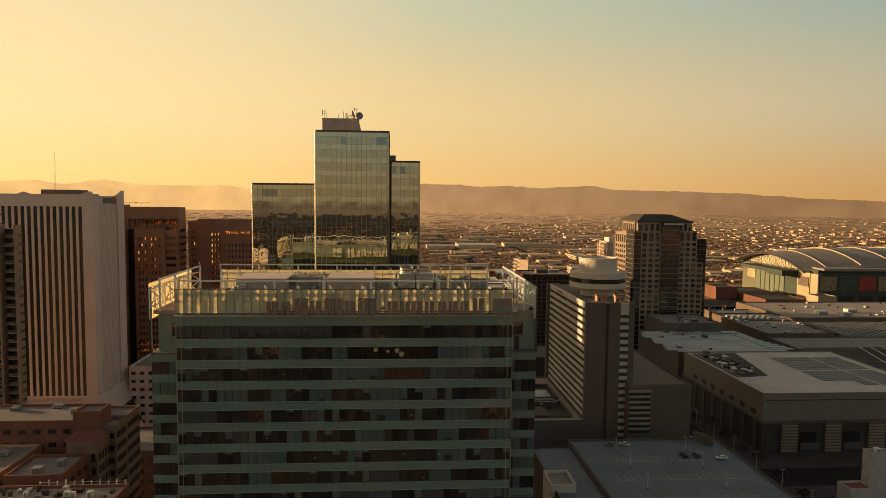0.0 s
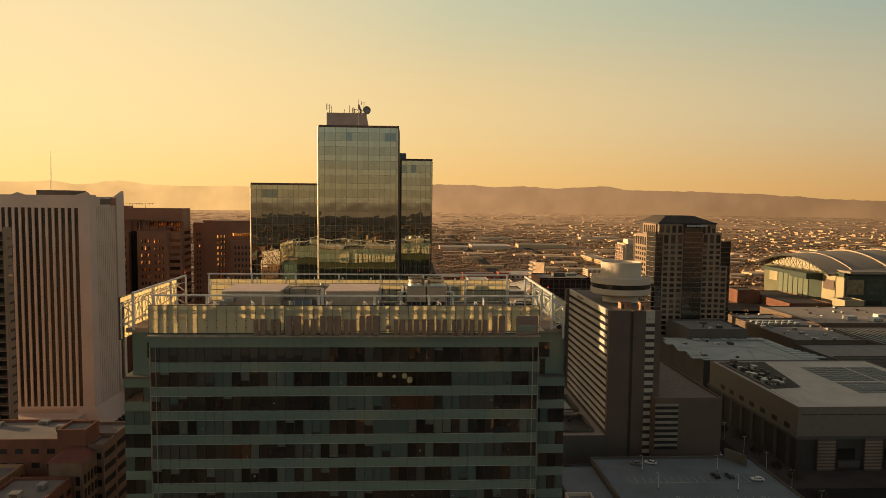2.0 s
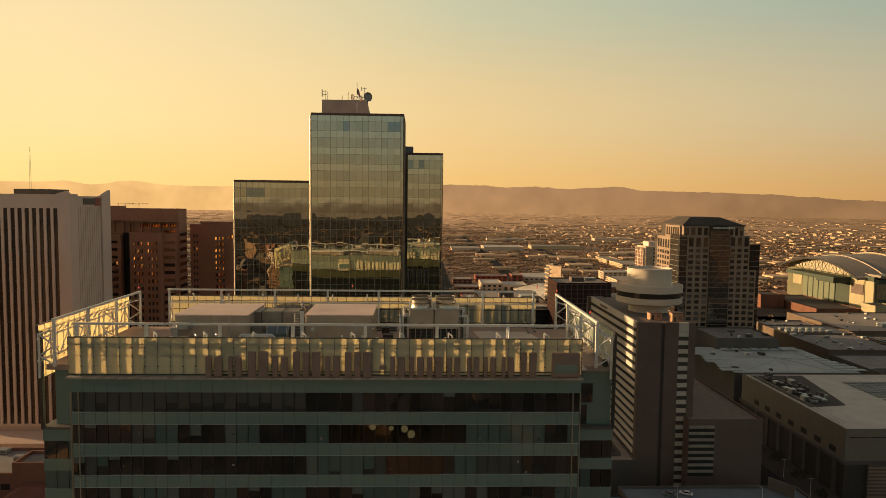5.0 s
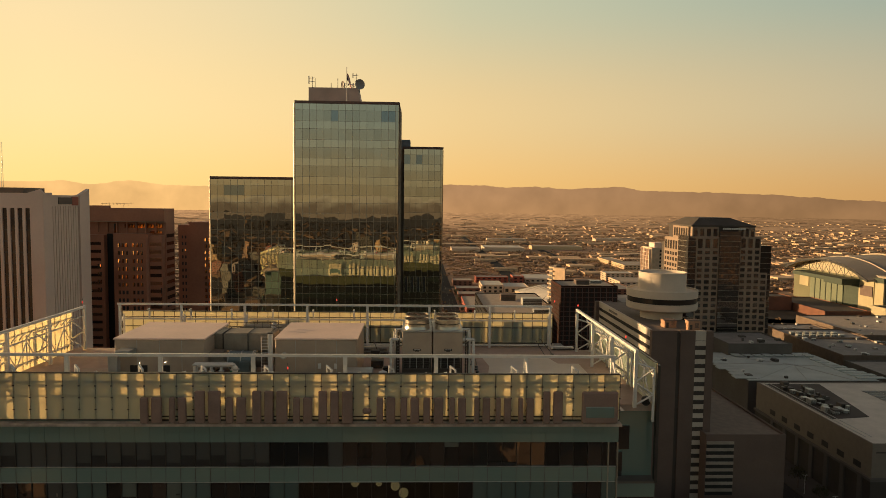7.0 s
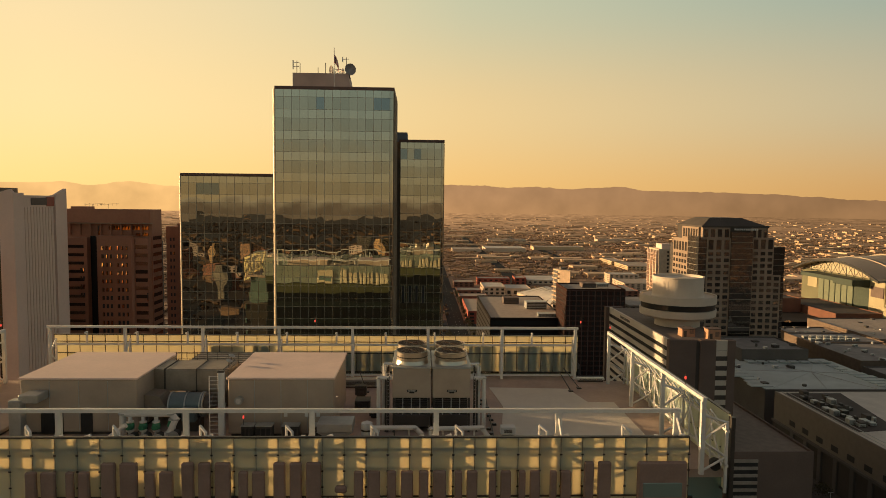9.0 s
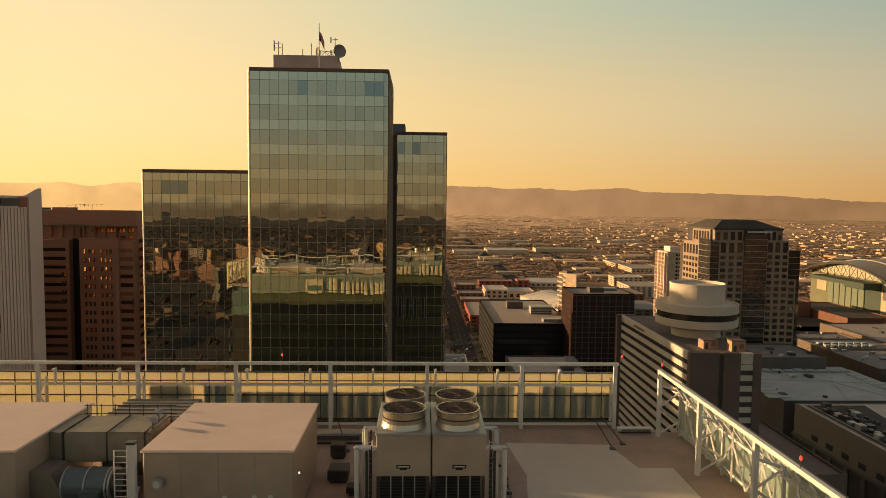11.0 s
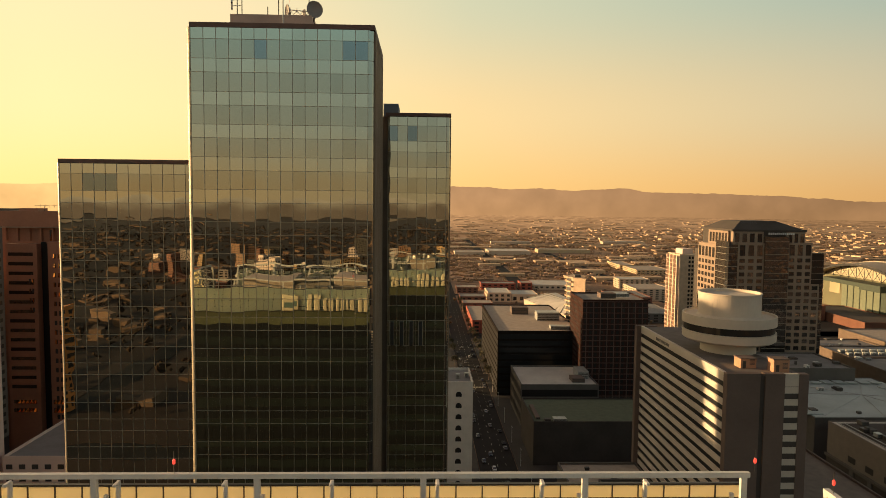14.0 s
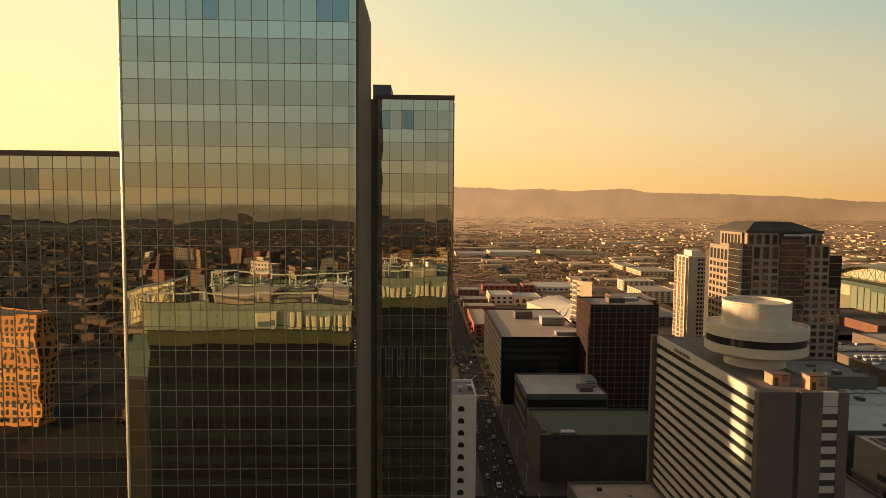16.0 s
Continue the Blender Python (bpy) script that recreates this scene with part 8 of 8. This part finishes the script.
PAINTS = [material("white_car_paint", (0.7, 0.68, 0.65), 0.3, vary=0.03), material("black_car_paint", (0.02, 0.02, 0.022), 0.3, vary=0.05), material("grey_car_paint", (0.22, 0.22, 0.23), 0.3, vary=0.05), material("blue_car_paint", (0.05, 0.07, 0.12), 0.3, vary=0.05)]
makes = [car(PAINTS[0], "white parked car with dark windows"), car(PAINTS[1], "black parked car with dark windows"), car(PAINTS[2], "grey parked car with dark windows"), car(PAINTS[3], "dark blue parked car with dark windows")]
DECK = 20.1
spots = [(0, 93.3, 260.0, 62), (2, 87.3, 259.5, 62), (1, 112.8, 247.4, 5), (3, 117.9, 247.2, 2), (0, 126.6, 243.9, 80)]
for k, x, y, a in spots[1:]:
    copy_thing(makes[k], pose(x, y, DECK, 0, 0, a))
rc = random.Random(8)
for i in range(46):
    lane = rc.choice((32.6, 36.5, 40.6, 44.6))
    copy_thing(makes[rc.randrange(4)], pose(lane, 290 + i * 8.4 + rc.uniform(-2, 2), 0.02, 0, 0, 0 if lane > 38 else 180))
for i in range(14):
    copy_thing(makes[rc.randrange(4)], pose(141 + 3.4 * (i % 4) + 1.5, 180 + i * 14, 0.02, 0, 0, 0 if i % 4 > 1 else 180))
makes[0].matrix_basis = pose(93.3, 260.0, DECK, 0, 0, 62)
makes[1].matrix_basis = pose(41.0, 279.0, 0.02)
makes[2].matrix_basis = pose(31.6, 286, 0.02)
makes[3].matrix_basis = pose(44.8, 283.5, 0.02)

# ---- the garage deck ----
many("bay_line", [(80 + c * 2.7, 158 + r * 17, DECK, 80.12 + c * 2.7, 163 + r * 17, DECK + 0.02) for r in range(6) for c in range(17)] + [(80, 157.9 + r * 17, DECK, 124, 158.0 + r * 17, DECK + 0.02) for r in range(6)], LINES, None, "worn white parking bay lines on the deck", "bay marking")


def lamp_post(h, label, arms=1):
    t = thing("lamp_post", (0, 0, 0), label, "lamp post", "lamp posts")
    part("pole", turned(0, 0, [(0.14, 0), (0.12, 0.3), (0.08, h)], 8), WHITE_STEEL, t)
    part("foot", turned(0, 0, [(0.3, 0), (0.3, 0.5), (0.25, 0.55)], 10), CONCRETE, t)
    for s in (-1, 1)[:arms]:
        part("arm", beam(bmesh.new(), (0, 0, h - 0.1), (s * 0.7, 0, h), 0.08), WHITE_STEEL, t)
        part("head", rounded(blocks((s * 0.7 - 0.35, -0.18, h - 0.06, s * 0.7 + 0.35, 0.18, h + 0.1)), 0.04), GALV, t)
    return t


deck_lamp = lamp_post(6.0, "white lamp post on the garage deck", 1)
for x, y in ((87.6, 253.1), (87.7, 237.3), (115.8, 252.4), (115.2, 235.5), (114.9, 217.7), (87.2, 199), (115, 199)):
    copy_thing(deck_lamp, pose(x, y, DECK))
deck_lamp.matrix_basis = pose(87.2, 218.6, DECK)
street_lamp = lamp_post(8.5, "grey street lamp on the kerb", 2)
for i in range(9):
    copy_thing(street_lamp, pose(136.5, 190 + i * 20, 0.16))
    copy_thing(street_lamp, pose(161.5, 200 + i * 20, 0.16))
    copy_thing(street_lamp, pose(48.6, 290 + i * 30, 0.16, 0, 0, 90))
street_lamp.matrix_basis = pose(28.6, 300, 0.16, 0, 0, 90)
ramp = thing("ramp_wall", (128, 266, 0), "curved concrete ramp wall at the garage corner", "wall")
part("wall", prism([(124.2, 264.6), (129.0, 256.8), (129.6, 257.2), (124.8, 265.2)], 20.1, 24.2, [(124.2, 264.6), (129.0, 256.8), (129.6, 257.2), (124.8, 265.2)]), CONCRETE, ramp)
st = thing("stair_block", (58, 226, 0), "pale concrete stair block with an open roof", "stair block")
part("wall", blocks((53.6, 220, 0, 62.4, 232.5, 20.5)), HOTEL_WHITE, st)
roofed(st, 53.6, 220, 62.4, 232.5, 21.8, ROOF_GREY, HOTEL_WHITE, 1.3)

# ---- arched windows of the white building ----
def arch_window(me_name, w, h):
    bm = bmesh.new()
    pts = [(-w / 2, 0), (w / 2, 0)] + [(w / 2 * math.cos(math.radians(a)), h + w / 2 * math.sin(math.radians(a))) for a in range(0, 181, 30)]
    f = [bm.verts.new((x, -0.06, z)) for x, z in pts]
    b = [bm.verts.new((x, 0.06, z)) for x, z in pts]
    bm.faces.new(f)
    bm.faces.new(b[::-1])
    for i in range(len(f)):
        bm.faces.new((f[(i + 1) % len(f)], f[i], b[i], b[(i + 1) % len(f)]))
    return mesh(me_name, bm, DARK_GLASS)


aw = arch_window("arched_window", 2.3, 0.8)
white_arch = [o for o in scene.objects if o.name == "arch_building"][0]
for k in range(10):
    for i in range(2):
        piece("arched_window", aw, white_arch, (11.0 + i * 6.7, 366.45, 45.4 - k * 4.35))
for x, y in ((17, 375), (20.5, 377), (12, 380)):
    roof_box(x, y, 50.2, x + 1.6, y + 1.8, 51.9, GALV)
# roof machines on the neighbouring roofs
for x, y, w, d, h, z in ((82, 565, 15, 10, 5.5, 40.0), (68, 590, 12, 9, 5.0, 40.0), (85, 532, 16, 6, 2.2, 40.0), (86, 474, 7, 8, 2.4, 21.7), (91, 482, 6, 12, 4.2, 21.7), (60, 414.5, 3, 2.2, 1.2, 19.7), (56.5, 418, 2, 20, 1.0, 19.7), (64, 413.8, 6, 3.6, 1.6, 19.7), (107, 498, 9, 8, 3.0, 64.8), (118, 505, 8, 6, 2.0, 64.8), (64, 318, 14, 16, 0.8, 21.2), (60, 292, 10, 14, 1.0, 21.2)):
    roof_box(x, y, z, x + w, y + d, z + h, (CONCRETE, GALV, HOTEL_BROWN)[int(x) % 3])
for i in range(16):
    x, y = rc.uniform(58, 80), rc.uniform(300, 355)
    roof_box(x, y, 21.2, x + rc.uniform(1, 2), y + rc.uniform(1, 2.5), 21.2 + rc.uniform(0.8, 1.8), (GALV, BLACK, DARK_STEEL)[i % 3])
for i in range(30):
    x, y = rc.uniform(-98, -69.5), rc.uniform(158, 165)
    roof_box(x, y, 46.8, x + rc.uniform(0.5, 1.5), y + rc.uniform(0.6, 1.6), 46.8 + rc.uniform(0.6, 1.7), (GALV, WHITE_STEEL, DARK_STEEL, DARK_STEEL)[i % 4])
edge = thing("parapet_rail", (-82, 167, 47.6), "row of pale posts and lamps along a brick parapet", "railing")
for i in range(11):
    x = -88 + i * 2.05
    part("post", rounded(blocks((x - 0.14, 166.9, 47.6, x + 0.14, 167.2, 48.7 + 0.3 * (i % 2))), 0.03), WHITE_STEEL, edge)
part("rail", blocks((-88, 166.98, 48.3, -67.5, 167.1, 48.42)), GALV, edge)
for x, y, z in ((-120, 212, 52.4), (-108, 214, 52.4), (-100, 208, 52.4), (-96, 178, 46), (-92, 183, 46), (-120, 185, 45.6), (-112, 192, 45.6)):
    roof_box(x, y, z, x + rc.uniform(1.5, 3), y + rc.uniform(1.5, 3), z + rc.uniform(1, 2.2), (GALV, CONCRETE)[int(x) % 2])
# pitched white hall and warm low shops along the far street
shed = thing("pitched_hall", (136, 830, 0), "hall under a ribbed white pitched roof", "hall")
SHED_OUT = [(116, 842), (140, 735), (172, 742), (149, 890)]
part("wall", prism(SHED_OUT[:1] + SHED_OUT[1:], 0, 15), PALE, shed)
part("roof", prism([(115, 843), (139.6, 733), (174, 741), (149, 892)], 15, 22, [(146, 842), (150, 770), (158, 772), (152, 846)]), ROOF_WHITE, shed)
for i in range(9):
    f = i / 8
    part("roof_rib", beam(bmesh.new(), (116 + 23 * f, 841 - 106 * f, 15.3), (146 + 4.5 * f, 842 - 72 * f, 22.2), 0.5), CREAM, shed)
rs = random.Random(17)
for i in range(0, 34, 2):
    x = 51 + rs.uniform(0, 8) if i % 2 else -2 - rs.uniform(0, 40)
    y = 650 + i * 17
    w, d, h = rs.uniform(12, 38), rs.uniform(10, 16), rs.uniform(5, 13)
    x0 = x if i % 2 else x - w + 26
    if 60 < x0 + w and y < 730 and i % 2:
        w = 8
    plain_block("street_shop", x0, y, x0 + w, y + d, h, (BRICK, CREAM, CONCRETE, material("red_shop_wall", (0.3, 0.08, 0.05), 0.8))[i % 4], (ROOF_GREY, ROOF_WHITE, ROOF_TAN)[i % 3], ("low brick shop with flat roof", "low cream shop with flat roof", "low grey shop with flat roof", "low red shop with flat roof")[i % 4], "shop", storeys=2, every=5)


# ---- street trees ----
def tree(seed, h):
    r = random.Random(seed)
    t = thing("street_tree", (0, 0, 0), "dark leafy street tree on the pavement", "tree", "street trees")
    bm = turned(0, 0, [(0.28, 0), (0.2, h * 0.2), (0.14, h * 0.45), (0.04, h * 0.7)], 7)
    for i in range(6):
        a = i * 1.1 + r.uniform(-0.3, 0.3)
        bar(bm, (0, 0, h * (0.3 + 0.04 * i)), (h * 0.25 * math.cos(a), h * 0.25 * math.sin(a), h * (0.55 + 0.05 * i)), 0.06, 5)
    part("trunk", bm, HOTEL_BROWN, t)
    verts, faces = [], []
    for i in range(420):
        a, e, q = r.uniform(0, math.tau), r.uniform(-0.6, 1.3), r.uniform(0.45, 1.0)
        rad = h * 0.36 * q * (1 + 0.25 * math.sin(3 * a + seed))
        c = Vector((rad * math.cos(a) * math.cos(e), rad * math.sin(a) * math.cos(e), h * 0.64 + rad * 0.8 * math.sin(e)))
        m = Euler((r.uniform(0, 6), r.uniform(0, 6), r.uniform(0, 6))).to_matrix()
        s = r.uniform(0.25, 0.5)
        k = len(verts)
        verts += [tuple(c + m @ Vector(p) * s) for p in ((-1, 0, 0), (0, -0.55, 0.1), (1, 0, 0), (0, 0.55, 0.1))]
        faces.append((k, k + 1, k + 2, k + 3))
    me = bpy.data.meshes.new("crown")
    me.from_pydata(verts, [], faces)
    me.materials.append(LEAF)
    c = new("crown", me)
    c.parent = t
    return t


kinds = [tree(3, 8), tree(5, 10), tree(9, 6.5)]
rt = random.Random(31)
for i in range(34):
    x, y = (163.0, 215 + i * 16) if i < 10 else (49.6, 560 + (i - 10) * 16)
    copy_thing(kinds[i % 3], pose(x + rt.uniform(-0.8, 0.8), y, 0.16, 0, 0, rt.uniform(0, 360)))
for k, (x, y) in zip(kinds, ((28.0, 600), (27.6, 636), (28.4, 670))):
    k.matrix_basis = pose(x, y, 0.16)
